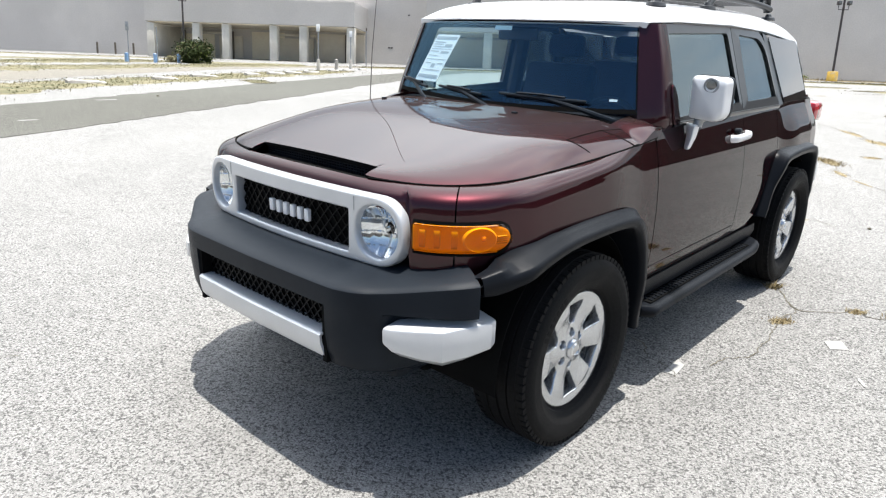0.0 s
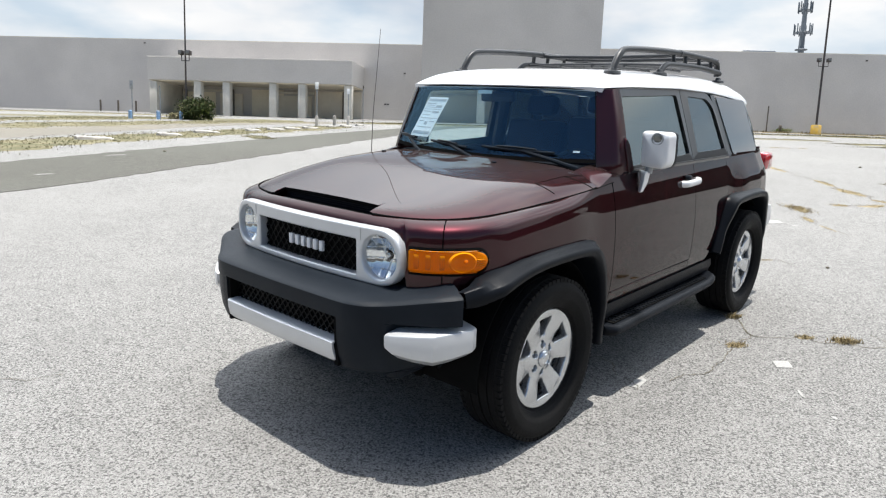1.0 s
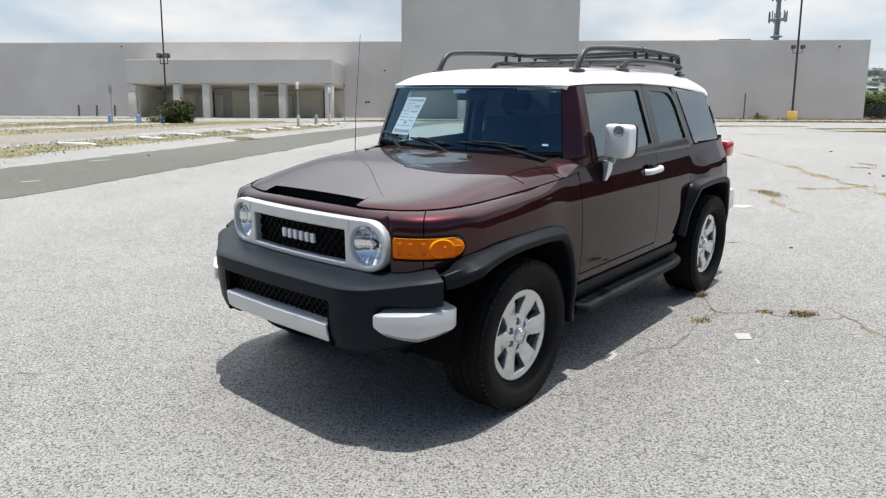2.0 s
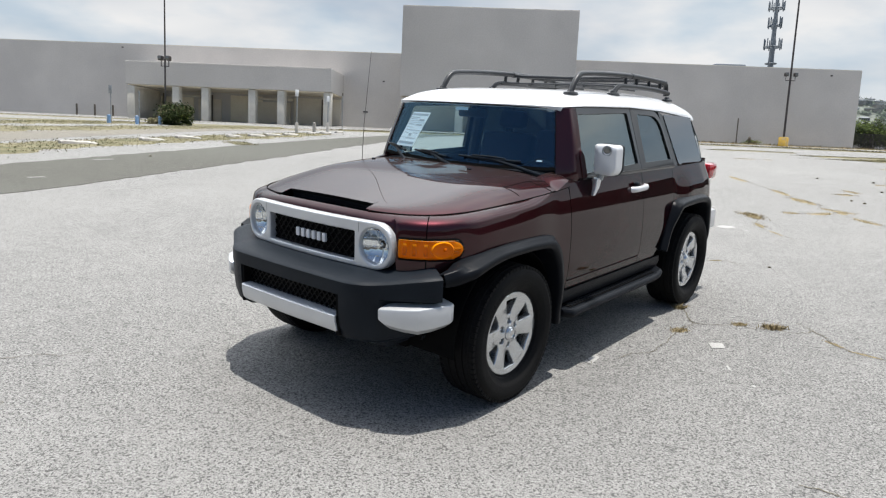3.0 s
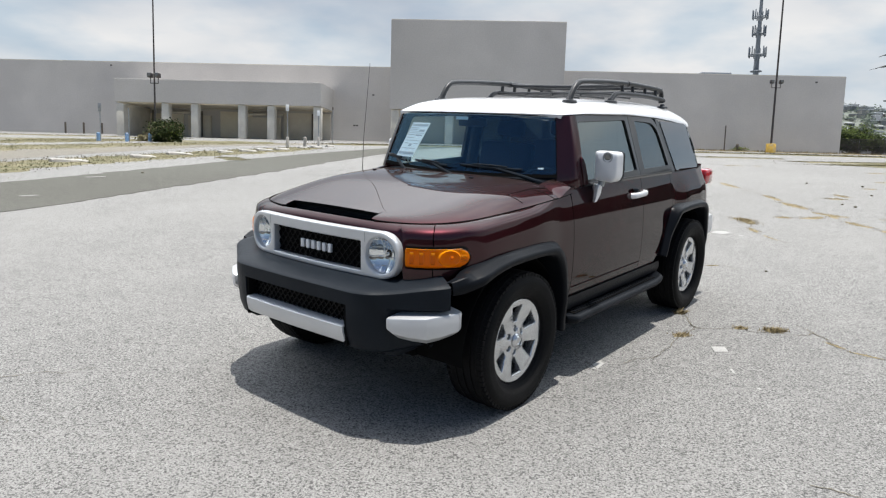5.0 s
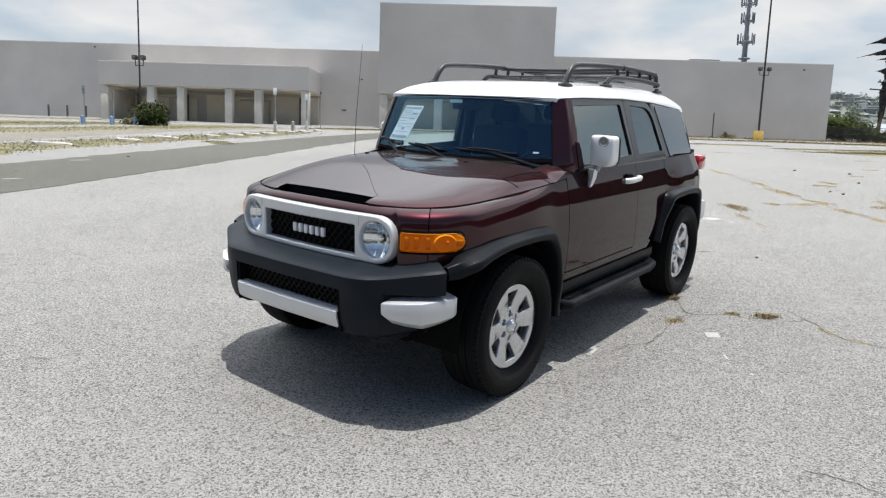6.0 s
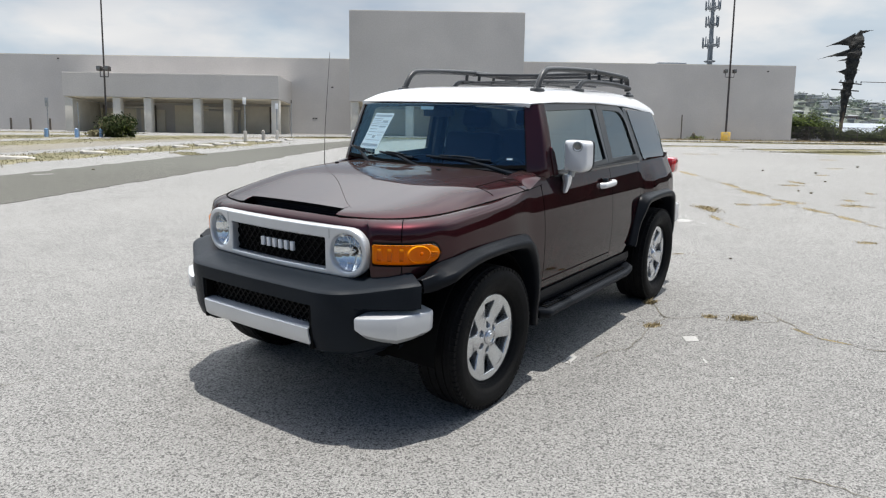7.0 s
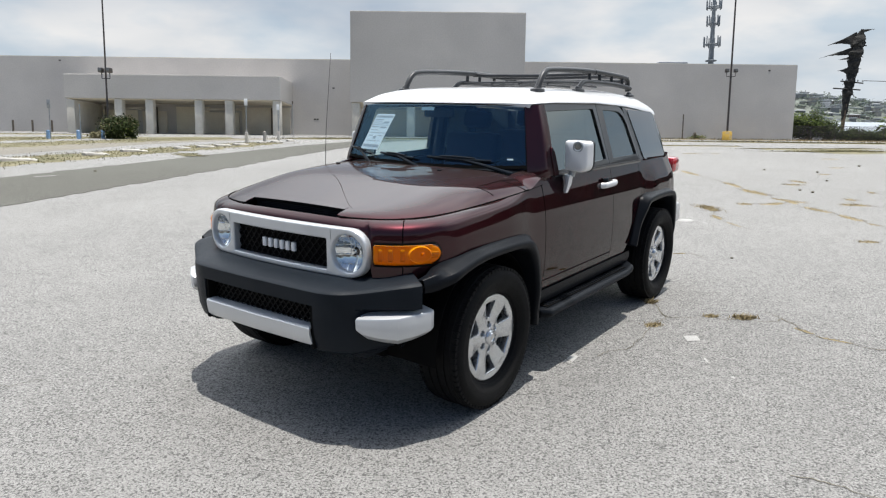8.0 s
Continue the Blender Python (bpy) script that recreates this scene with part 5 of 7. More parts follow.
    bmesh.ops.transform(bm, matrix=Matrix.Rotation(radians(90), 4, "Z"), verts=bm.verts[:])
    part("spoke_face", bm, M_ALLOY, rim, smooth=38)
    part("hub_cap", lathe([(0.0, 0.092), (0.025, 0.0915), (0.036, 0.088), (0.042, 0.080), (0.045, 0.040)], 40, "x"), M_ALLOY, rim)
    bm = lathe([(0.020, 0.0915), (0.023, 0.0935), (0.026, 0.0910)], 32, "x")
    part("cap_ring", bm, M_CHROME, rim)
    for k in range(6):
        a = 2 * math.pi * k / 6
        m = Matrix.Translation((0, 0.070 * -math.sin(a), 0.070 * math.cos(a)))
        part("lug_nut", lathe([(0.0, 0.062), (0.008, 0.061), (0.010, 0.056), (0.011, 0.030)], 6, "x", m=m), M_CHROME, rim)
    return rim


wheel = build_wheel()
wheel.matrix_basis = pose(0.8025, 0, 0.390, 2, 0, 0)
for x, y, rx, rz in ((0.8025, 2.69, 41, 0), (-0.8025, 0, 20, 180), (-0.8025, 2.69, 5, 180)):
    copy_thing(wheel, pose(x, y, 0.390, rx, 0, rz))

# ---- running boards ----
rows = []
for y in np.linspace(0.585, 2.065, 40):
    e = min(1.0, (y - 0.585) / 0.05, (2.065 - y) / 0.06)
    inn = 0.05 * (1 - max(0.0, e)) ** 2
    up = 0.03 * smoothstep(1.93, 2.06, y)
    rows.append([(0.80, y, 0.395), (0.80, y, 0.408 + up * 0.3), (0.908 - inn, y, 0.404 + up), (0.928 - inn, y, 0.400 + up), (0.944 - inn, y, 0.384 + up), (0.946 - inn, y, 0.366 + up), (0.930 - inn, y, 0.348 + up), (0.895 - inn, y, 0.342 + up), (0.80, y, 0.36)])
bm = sheet(rows, loop=True, out=(1, 0, 0))
for row in (rows[0], rows[-1]):
    bm.faces.new([bm.verts.new(p) for p in row])
bmesh.ops.remove_doubles(bm, verts=bm.verts[:], dist=1e-4)
bmesh.ops.recalc_face_normals(bm, faces=bm.faces[:])
boards = both("running_board", bm, M_FLARE, suv, label="dark running board with ribbed tread")
for b, s in zip(boards, (1, -1)):
    bm = bmesh.new()
    box(bm, s * 0.815, s * 0.905, 0.64, 1.95, 0.405, 0.4115, 0.002)
    part("tread_mat", bm, M_DARK, b, smooth=0)
    bm = bmesh.new()
    for y in np.arange(0.66, 1.92, 0.036):
        for x in (0.824, 0.852, 0.880):
            box(bm, s * x, s * (x + 0.020), y, y + 0.022, 0.409, 0.4165)
    tagged(part("tread_studs", bm, M_FLARE, b, smooth=0), kind="stuff")
# ---- mirrors, handles ----
for s in (1, -1):
    shell = rounded([(0.858, 1.236), (0.852, 1.424), (1.008, 1.420), (1.012, 1.262), (0.984, 1.226)], [0.014, 0.020, 0.030, 0.022, 0.022], 6)
    rows = [[(s * (0.933 + (x - 0.933) * k), y, 1.325 + (z - 1.325) * k) for x, z in shell] for k, y in ((0.02, 0.857), (0.30, 0.858), (0.55, 0.860), (0.78, 0.864), (0.90, 0.868), (0.96, 0.874), (0.99, 0.886), (1.0, 0.905), (1.0, 0.962))]
    bm = sheet(rows, loop=True)
    bm.verts.ensure_lookup_table()
    n = len(shell)
    caps = [bm.faces.new(bm.verts[:n]), bm.faces.new(bm.verts[-n:])]
    bmesh.ops.poke(bm, faces=caps)
    bmesh.ops.recalc_face_normals(bm, faces=bm.faces[:])
    mir = part("door_mirror", bm, M_SILVERWHITE, suv, "white and silver door mirror with a round lamp", smooth=35)
    bm = bmesh.new()
    slab([(s * x, 0.960, z) for x, z in rounded([(0.857, 1.234), (0.851, 1.426), (1.009, 1.422), (1.014, 1.260), (0.986, 1.224)], [0.012, 0.016, 0.028, 0.022, 0.022], 5)], (0, 0.022, 0), bm=bm)
    part("mirror_rim", bm, M_PLASTIC, mir)
    mir.location.y = 0.0 if s > 0 else 0.06
    c = Matrix.Translation((s * 0.948, 0.8620, 1.385)) @ Matrix.Rotation(radians(90), 4, "X")
    part("lamp_bezel", lathe([(0.024, 0.001), (0.027, 0.004), (0.033, 0.003), (0.036, -0.004)], 28, "z", m=c), M_STEEL, mir)
    part("lamp_glass", lathe([(0.0, 0.004), (0.012, 0.0035), (0.022, 0.002), (0.025, -0.002)], 28, "z", m=c), M_LAMPGREY, mir)
    bm = bmesh.new()
    tube([(s * 0.90, 0.905, 1.232), (s * 0.895, 0.90, 1.200)], 0.022, 12, bm=bm)
    part("mirror_pivot", bm, M_STEEL, mir)
    rows = [[(s * 0.866, 0.880, 1.21), (s * 0.826, 0.935, 1.21), (s * 0.905, 0.915, 1.21), (s * 0.908, 0.850, 1.21)],
            [(s * 0.866, 0.874, 1.15), (s * 0.840, 0.930, 1.15), (s * 0.898, 0.910, 1.15), (s * 0.900, 0.848, 1.15)],
            [(s * 0.866, 0.862, 1.095), (s * 0.850, 0.895, 1.095), (s * 0.885, 0.885, 1.095), (s * 0.887, 0.846, 1.095)]]
    bm = sheet(rows, loop=True)
    bm.verts.ensure_lookup_table()
    bm.faces.new(bm.verts[0:4])
    bm.faces.new(bm.verts[8:12])
    bmesh.ops.recalc_face_normals(bm, faces=bm.faces[:])
    part("mirror_arm", bm, M_SILVERWHITE, mir, bevel=0.006)
    # black sail at the window's front corner
    bm = slab([(s * (side_x(y, z) + 0.022), y, z) for y, z in rounded([(0.772, 1.206), (0.768, 1.345), (0.790, 1.392), (0.822, 1.350), (0.836, 1.206)], 0.022)], (s * -0.014, 0, 0))
    part("mirror_sail", bm, M_PAINT, mir, bevel=0.004)
    # handle
    d = front_door[0] if s > 0 else front_door[1]
    x0 = body(1.6) - tuck(1.085)
    pts = [(s * (x0 - 0.004), 1.495, 1.083), (s * (x0 + 0.030), 1.512, 1.085), (s * (x0 + 0.038), 1.56, 1.087), (s * (x0 + 0.038), 1.65, 1.089), (s * (x0 + 0.030), 1.70, 1.090), (s * (x0 - 0.004), 1.718, 1.090)]
    bm = tube([Vector(p) for p in curve(pts, 20)], 0.017, 12)
    bmesh.ops.scale(bm, vec=(0.8, 1, 1.25), verts=bm.verts[:], space=Matrix.Translation((-s * x0, -1.6, -1.087)))
    part("door_handle", bm, M_SILVERWHITE, d, "satin silver handle")
    part("handle_cup", lathe([(0.0, -0.001), (0.03, 0.0), (0.038, 0.003), (0.042, 0.0)], 24, "x", m=Matrix.Translation((s * (x0 + 0.002), 1.60, 1.083)) @ Matrix.Diagonal((1, 1.5, 1, 1))), M_PAINT, d)
    part("lock_cap", lathe([(0.014, 0.0), (0.016, 0.022), (0.010, 0.030), (0.0, 0.031)], 20, "x", m=Matrix.Translation((s * x0, 1.545, 1.122)) @ Matrix.Diagonal((s, 1.4, 1, 1))), M_PLASTIC, d)
    # tail lamp, rear bumper end
    bm = bmesh.new()
    box(bm, s * 0.715, s * 0.815, 3.235, 3.425, 1.035, 1.178, 0.03)
    part("tail_lamp", bm, M_RED, suv, "red tail lamp")
    bm = bmesh.new()
    box(bm, s * 0.70, s * 0.872, 3.15, 3.40, 0.575, 0.765, 0.04)
    part("rear_bumper_end", bm, M_SILVER, suv)
bm = bmesh.new()
box(bm, -0.70, 0.70, 3.36, 3.50, 0.52, 0.76, 0.04)
part("rear_bumper", bm, M_PLASTIC, suv)
# door trims: waist strip and lower crease
bm = tube([(body(y) - tuck(0.575) + 0.001, y, 0.575) for y in np.linspace(0.64, 1.68, 20)], 0.004, 6)
both("door_crease", bm, M_PAINT, suv)
bm = sheet([[(side_x(y, 1.208) + o, y, 1.200 + z) for y in np.linspace(0.80, 2.31, 30)] for o, z in ((0.006, -0.004), (0.010, 0.006), (0.008, 0.016), (-0.01, 0.018))], out=(1, 0, 0))
both("waist_strip", bm, M_TRIM, suv, thick=0.004)

# ---- wipers, aerial, labels on the glass ----
def wiper(u0, v0, u1, v1, up):
    n = Vector((0, -0.026, 0.008))
    a, b = screen(u0, v0) + n, screen(u1, v1) + n
    mid = a.lerp(b, 0.5)
    pivot = screen(up, -0.10) + Vector((0, -0.035, 0.0))
    bm = tube([screen(u0 + (u1 - u0) * t, v0 + (v1 - v0) * t) + n + Vector((0, -0.006 * math.sin(math.pi * t), 0)) for t in np.linspace(0, 1, 9)], 0.0075, 8)
    arm = part("wiper", tube([pivot + Vector((0, 0.0, -0.012)), pivot + Vector((0, -0.004, 0.006)), pivot.lerp(mid, 0.4) + Vector((0, -0.020, 0.012)), mid + Vector((0, -0.012, 0.004))], [0.017, 0.015, 0.011, 0.008], 8), M_PLASTIC, suv)
    part("wiper_blade", bm, M_PLASTIC, arm)
    bm = tube([mid.lerp(a, 0.55) + Vector((0, -0.010, 0.010)), mid + Vector((0, -0.018, 0.014)), mid.lerp(b, 0.55) + Vector((0, -0.010, 0.010))], 0.006, 6)
    part("blade_bridge", bm, M_PLASTIC, arm)


wiper(-0.97, 0.17, -0.62, 0.10, -0.52)
wiper(-0.48, 0.14, -0.05, 0.10, 0.14)
wiper(0.10, 0.14, 0.72, 0.10, 0.90)
bm = tube([(-0.80, 0.43, 1.12), (-0.80, 0.435, 1.20), (-0.80, 0.45, 1.45), (-0.80, 0.512, 1.972)], [0.005, 0.0026, 0.0022, 0.0014], 6)
part("aerial", bm, M_POLE, suv)


def on_screen(x, z, back=0.012):
    v = (z - 1.236) / 0.40
    for _ in range(3):
        u = x / (0.734 - 0.090 * v)
        v = (z - 1.236 - 0.020 * u * u) / (0.402 - 0.026 * u * u)
    p = screen(x / (0.734 - 0.090 * v), v)
    return p + Vector((0, back, 0))


def paper_spot(a, b):
    """Place on the price sheet: a across, b down, 0 to 1."""
    x = -0.505 + 0.195 * a - 0.122 * b
    return x, 1.560 - 0.245 * b


def paper_patch(a0, a1, b0, b1, back, n=6):
    return sheet([[on_screen(*paper_spot(a0 + (a1 - a0) * i / n, b0 + (b1 - b0) * j / n), back) for i in range(n + 1)] for j in range(n + 1)], out=(0, -1, 0))


sheet_of_paper = part("price_sheet", paper_patch(0, 1, 0, 1, 0.012), M_PAPER, suv, "white printed price sheet inside the windscreen", thick=0.001)
for a0, a1, b0, b1 in ((0.05, 0.95, 0.04, 0.10), (0.06, 0.55, 0.15, 0.17), (0.06, 0.5, 0.20, 0.215), (0.05, 0.95, 0.30, 0.312), (0.06, 0.45, 0.35, 0.37), (0.55, 0.9, 0.35, 0.39), (0.06, 0.5, 0.44, 0.455),
                       (0.05, 0.95, 0.52, 0.535), (0.10, 0.35, 0.60, 0.62), (0.42, 0.58, 0.62, 0.70), (0.65, 0.9, 0.60, 0.62), (0.10, 0.9, 0.75, 0.765), (0.05, 0.95, 0.86, 0.93), (0.06, 0.6, 0.25, 0.262), (0.60, 0.9, 0.20, 0.26)):
    part("print_bar", paper_patch(a0, a1, b0, b1, 0.0105, 2), M_INK, sheet_of_paper, smooth=0)
bm = sheet([[on_screen(x, z, 0.010) for x in np.linspace(-0.075, 0.028, 5)] for z in (1.592, 1.612)], out=(0, -1, 0))
part("toll_tag", bm, M_PALEBLUE, suv, "pale blue tag at the top of the windscreen", thick=0.003)
bm = sheet([[on_screen(x, z, 0.010) for x in (0.60, 0.635)] for z in (1.300, 1.310)], out=(0, -1, 0))
part("small_label", bm, M_PAPER, suv, thick=0.001)

# ---- roof rack ----
rack = part("roof_rack", tube([(-0.545, 2.68, 1.868), (0, 2.70, 1.872), (0.545, 2.68, 1.868)], 0.008, 8), M_RACK, suv, "black tubular roof rack with a rear basket")


def rack_bar(name, pts, r, n=30):
    part(name, tube([Vector(p) for p in curve(pts, n)], r, 10), M_RACK, rack)


def roof_at(x, y):
    half = 0.71
    u = x / half
    v = (y - 0.612 - 0.105 * u * u) / (2.60 - 0.20 * abs(u) ** 3)
    return roof_point(u, max(0, v)).z


for s in (-1, 1):
    x = 0.555 * s
    rack_bar("side_rail", [(x, 1.035, roof_at(x, 1.035)), (x, 1.075, 1.785), (x, 1.12, 1.835), (x * 0.995, 1.19, 1.862), (x * 0.99, 1.45, 1.876), (x * 0.985, 1.80, 1.884), (x * 0.98, 2.10, 1.882), (x * 0.98, 2.45, 1.870), (x * 0.98, 2.62, 1.858), (x * 0.98, 2.665, 1.835), (x * 0.98, 2.68, 1.755)], 0.021, 60)
    rack_bar("lower_rail", [(x, 1.66, roof_at(x, 1.66)), (x, 1.70, 1.770), (x, 1.76, 1.800), (x, 1.90, 1.806), (x, 2.30, 1.802), (x, 2.62, 1.786), (x, 2.70, 1.775)], 0.0195, 40)
    for y in (1.87, 2.06, 2.30, 2.52):
        rack_bar("rack_post", [(x, y, 1.795), (x * 0.985, y, 1.880)], 0.014, 4)
    for y in (1.035, 1.66, 2.68):
        bm = lathe([(0.0, 0.030), (0.018, 0.028), (0.026, 0.012), (0.044, 0.008), (0.050, -0.008)], 24, "z", m=Matrix.Translation((x, y + 0.012, roof_at(x, y + 0.012) + 0.004)) @ Matrix.Diagonal((0.8, 1.6, 1, 1)))
        part("rack_foot", bm, M_RACK, rack)
    bm = lathe([(0.019, -0.02), (0.024, -0.018), (0.024, 0.018), (0.019, 0.02)], 16, "y", m=Matrix.Translation((x * 0.983, 1.98, 1.883)))
    part("rail_clamp", bm, M_RACK, rack)
for y, z0, z1, r in ((1.98, 1.880, 1.868, 0.015), (2.30, 1.872, 1.862, 0.014), (2.66, 1.845, 1.840, 0.016)):
    rack_bar("cross_bar", [(-0.545, y, z0), (-0.46, y + 0.01, z0 - 0.010), (-0.30, y + 0.03, z1), (0.0, y + 0.04, z1 - 0.004), (0.30, y + 0.03, z1), (0.46, y + 0.01, z0 - 0.010), (0.545, y, z0)], r, 40)
for y in (1.80, 1.95, 2.10, 2.25, 2.40, 2.55, 2.68):
    rack_bar("floor_slat", [(-0.55, y, 1.798), (-0.3, y, 1.806), (0.3, y, 1.806), (0.55, y, 1.798)], 0.0095, 10)
for x in (-0.25, 0.0, 0.25):
    rack_bar("floor_bar", [(x, 1.78, 1.795), (x, 2.20, 1.799), (x, 2.70, 1.790)], 0.008, 10)

# ---- cabin ----
bm = bmesh.new()
rows = [[(x, y + 0.04 * (1 - (x / 0.75) ** 2) * -1, z) for x in np.linspace(-0.75, 0.75, 16)] for y, z in ((0.60, 1.19), (0.72, 1.215), (0.84, 1.215), (0.92, 1.18), (0.94, 1.00), (0.90, 0.80))]
part("dashboard", sheet(rows, out=(0, 0.5, 1)), M_DASH, suv, thick=0.02)
bm = bmesh.new()
box(bm, -0.78, 0.78, 0.60, 3.2, 0.47, 0.52)
part("cabin_floor", bm, M_DASH, suv)


def seat(x, y, w):
    bm = bmesh.new()
    box(bm, x - w, x + w, y, y + 0.50, 0.72, 0.88, 0.04)
    base = part("seat", bm, M_FABRIC, suv, "navy cloth seat")
    bm = bmesh.new()
    box(bm, x - w, x + w, -0.07, 0.07, 0.0, 0.58, 0.05, m=Matrix.Translation((0, y + 0.50, 0.84)) @ Matrix.Rotation(radians(-14), 4, "X"))
    part("backrest", bm, M_FABRIC, base)
    bm = bmesh.new()
    hw = min(w * 0.5, 0.125)
    for c in ([x] if w < 0.4 else [x - 0.35, x + 0.35]):
        box(bm, c - hw, c + hw, -0.05, 0.05, 0.62, 0.765, 0.04, m=Matrix.Translation((0, y + 0.50, 0.84)) @ Matrix.Rotation(radians(-14), 4, "X"))
    part("headrest", bm, M_FABRIC, base)


seat(0.37, 1.10, 0.25)
seat(-0.37, 1.10, 0.25)
seat(0.0, 1.95, 0.62)
c = Matrix.Translation((0.37, 0.98, 1.10)) @ Matrix.Rotation(radians(65), 4, "X")
wheelring = [c @ Vector((0.185 * math.cos(a), 0.185 * math.sin(a), 0)) for a in np.linspace(0, 2 * math.pi, 33)]
steer = part("steering_wheel", tube(wheelring, 0.015, 10, caps=False), M_DASH, suv)
bm = bmesh.new()
box(bm, -0.17, 0.17, -0.035, 0.035, -0.02, 0.02, 0.012, m=c)
part("wheel_hub", bm, M_DASH, steer)
bm = bmesh.new()
box(bm, -0.12, 0.12, 0.70, 0.725, 1.545, 1.605, 0.012)
part("rear_view_mirror", bm, M_DASH, suv)
for x in (-0.70, 0.70):
    bm = tube([(x, 1.66, 0.60), (x, 1.66, 1.2), (x * 0.93, 1.68, 1.60)], 0.05, 8)
    part("door_post", bm, M_DASH, suv)
# ---- lot furniture ----
def upright(name, x, y, h, r, material, label, category, group="", square=False):
    """A single post on the ground."""
    bm = bmesh.new()
    z = ground_z(y)
    if square:
        box(bm, x - r, x + r, y - r, y + r, z - 0.1, z + h, r * 0.25)
    else:
        bm = lathe([(0.0, -0.1), (r, -0.1), (r * 1.02, h * 0.5), (r, h - r * 0.4), (r * 0.6, h - 0.02), (0.0, h)], 16, m=Matrix.Translation((x, y, z)))
    return tagged(part(name, bm, material), label, category, group)


def light_pole(x, y, lamps, top, base_r, base_h, base_mat, label, bar=0.40, shaft=0.100):
    z = ground_z(y)
    root = thing("light_pole", label, "light pole", "tall light poles of the lot")
    root.location = (x, y, z)
    part("shaft", lathe([(0.0, 0), (shaft, 0), (shaft * 0.9, 3.0), (shaft * 0.7, top), (0.0, top)], 14), M_POLE, root)
    part("footing", lathe([(0.0, -0.1), (base_r, -0.1), (base_r, base_h - 0.05), (base_r * 0.9, base_h), (0.0, base_h)], 20), base_mat, root)
    part("lamp_bracket", tube([(-bar, 0, lamps - 0.05), (-bar, 0, lamps - 0.42), (bar, 0, lamps - 0.42), (bar, 0, lamps - 0.05)], 0.035, 8), M_POLE, root)
    for s in (-1, 1):
        bm = bmesh.new()
        w = 0.72 * bar if bar < 0.35 else 0.20
        box(bm, s * bar - w * 0.75, s * bar + w * 0.75, -0.26, 0.14, lamps - 0.06, lamps - 0.06 + 1.6 * w, 0.04)
        head = part("lamp_head", bm, M_POLE, root)
        bm = bmesh.new()
        box(bm, s * bar - w * 0.6, s * bar + w * 0.6, -0.276, -0.261, lamps - 0.03, lamps - 0.09 + 1.6 * w, 0.004)
        part("lamp_glass", bm, M_LAMPGREY, head)
    return root


light_pole(-21.5, 40.2, 4.25, 9.6, 0.13, 0.3, M_POLE, "dark steel light pole with twin floodlights by a bush", bar=0.26, shaft=0.062)
light_pole(26.62, 59.0, 6.2, 13.5, 0.42, 0.80, M_YELLOW, "dark steel light pole on a yellow concrete footing")

for x, y in ((-23.6, 37.0), (-22.3, 38.0), (-21.38, 39.2)):
    b = upright("bollard", x, y, 0.56, 0.11, M_BLUE, "blue painted concrete bollard, chipped", "bollard", "blue bollards beside the grey lane")
for x in (-40.5, -38.65, -36.8):
    upright("post", x, 60.3, 1.1, 0.09, M_BRONZE, "dark weathered guard post before the wall", "post", "guard posts along the wall")
upright("post", 22.9, 60.2, 2.35, 0.055, M_BRONZE, "dark rusted pole against the wall", "post")


def sign(x, y, h, plate_h, plate_w, bollard, material, label):
    z = ground_z(y)
    root = thing("sign_post", label, "sign", "sign posts on the lot")
    root.location = (x, y, z)
    part("sign_pole", lathe([(0.0, -0.1), (0.032, -0.1), (0.032, h), (0.0, h)], 8), M_STEEL, root)
    bm = bmesh.new()
    box(bm, -plate_w / 2, plate_w / 2, -0.05, -0.035, h - plate_h, h + 0.02, 0.008)
    part("sign_plate", bm, material, root)
    if bollard:
        part("sign_base", lathe([(0.0, -0.1), (0.095, -0.1), (0.095, bollard - 0.04), (0.07, bollard), (0.0, bollard)], 14), M_CONCRETE, root)


sign(-23.62, 37.3, 2.35, 0.50, 0.22, 0, M_STEEL, "grey sign post beside a blue bollard")
sign(-22.3, 38.3, 2.1, 0.12, 0.07, 0, M_STEEL, "thin bare sign post beside a blue bollard")
sign(-10.8, 34.4, 2.45, 0.36, 0.20, 0.62, M_PAPER, "thin sign post in a pale concrete base")
sign(-10.02, 38.6, 2.25, 0.32, 0.18, 0.60, M_PAPER, "thin sign post in a pale concrete base")
sign(-11.65, 50.0, 2.8, 0.20, 0.10, 0.0, M_BRONZE, "rusty sign post by the canopy")
upright("bollard", -10.2, 36.0, 0.64, 0.10, M_CONCRETE, "pale rounded concrete bollard by the signs", "bollard", "pale bollards by the signs")

# hydrant
z = ground_z(60)
hyd = thing("fire_hydrant", "old brown fire hydrant in weeds", "hydrant")
hyd.location = (24.0, 60.0, z)
part("barrel", lathe([(0.0, 0), (0.16, 0), (0.16, 0.05), (0.11, 0.08), (0.11, 0.5), (0.14, 0.52), (0.13, 0.6), (0.08, 0.7), (0.0, 0.74)], 18), M_BRONZE, hyd)
part("outlet", tube([(-0.19, 0, 0.42), (0.19, 0, 0.42)], 0.06, 12), M_BRONZE, hyd)

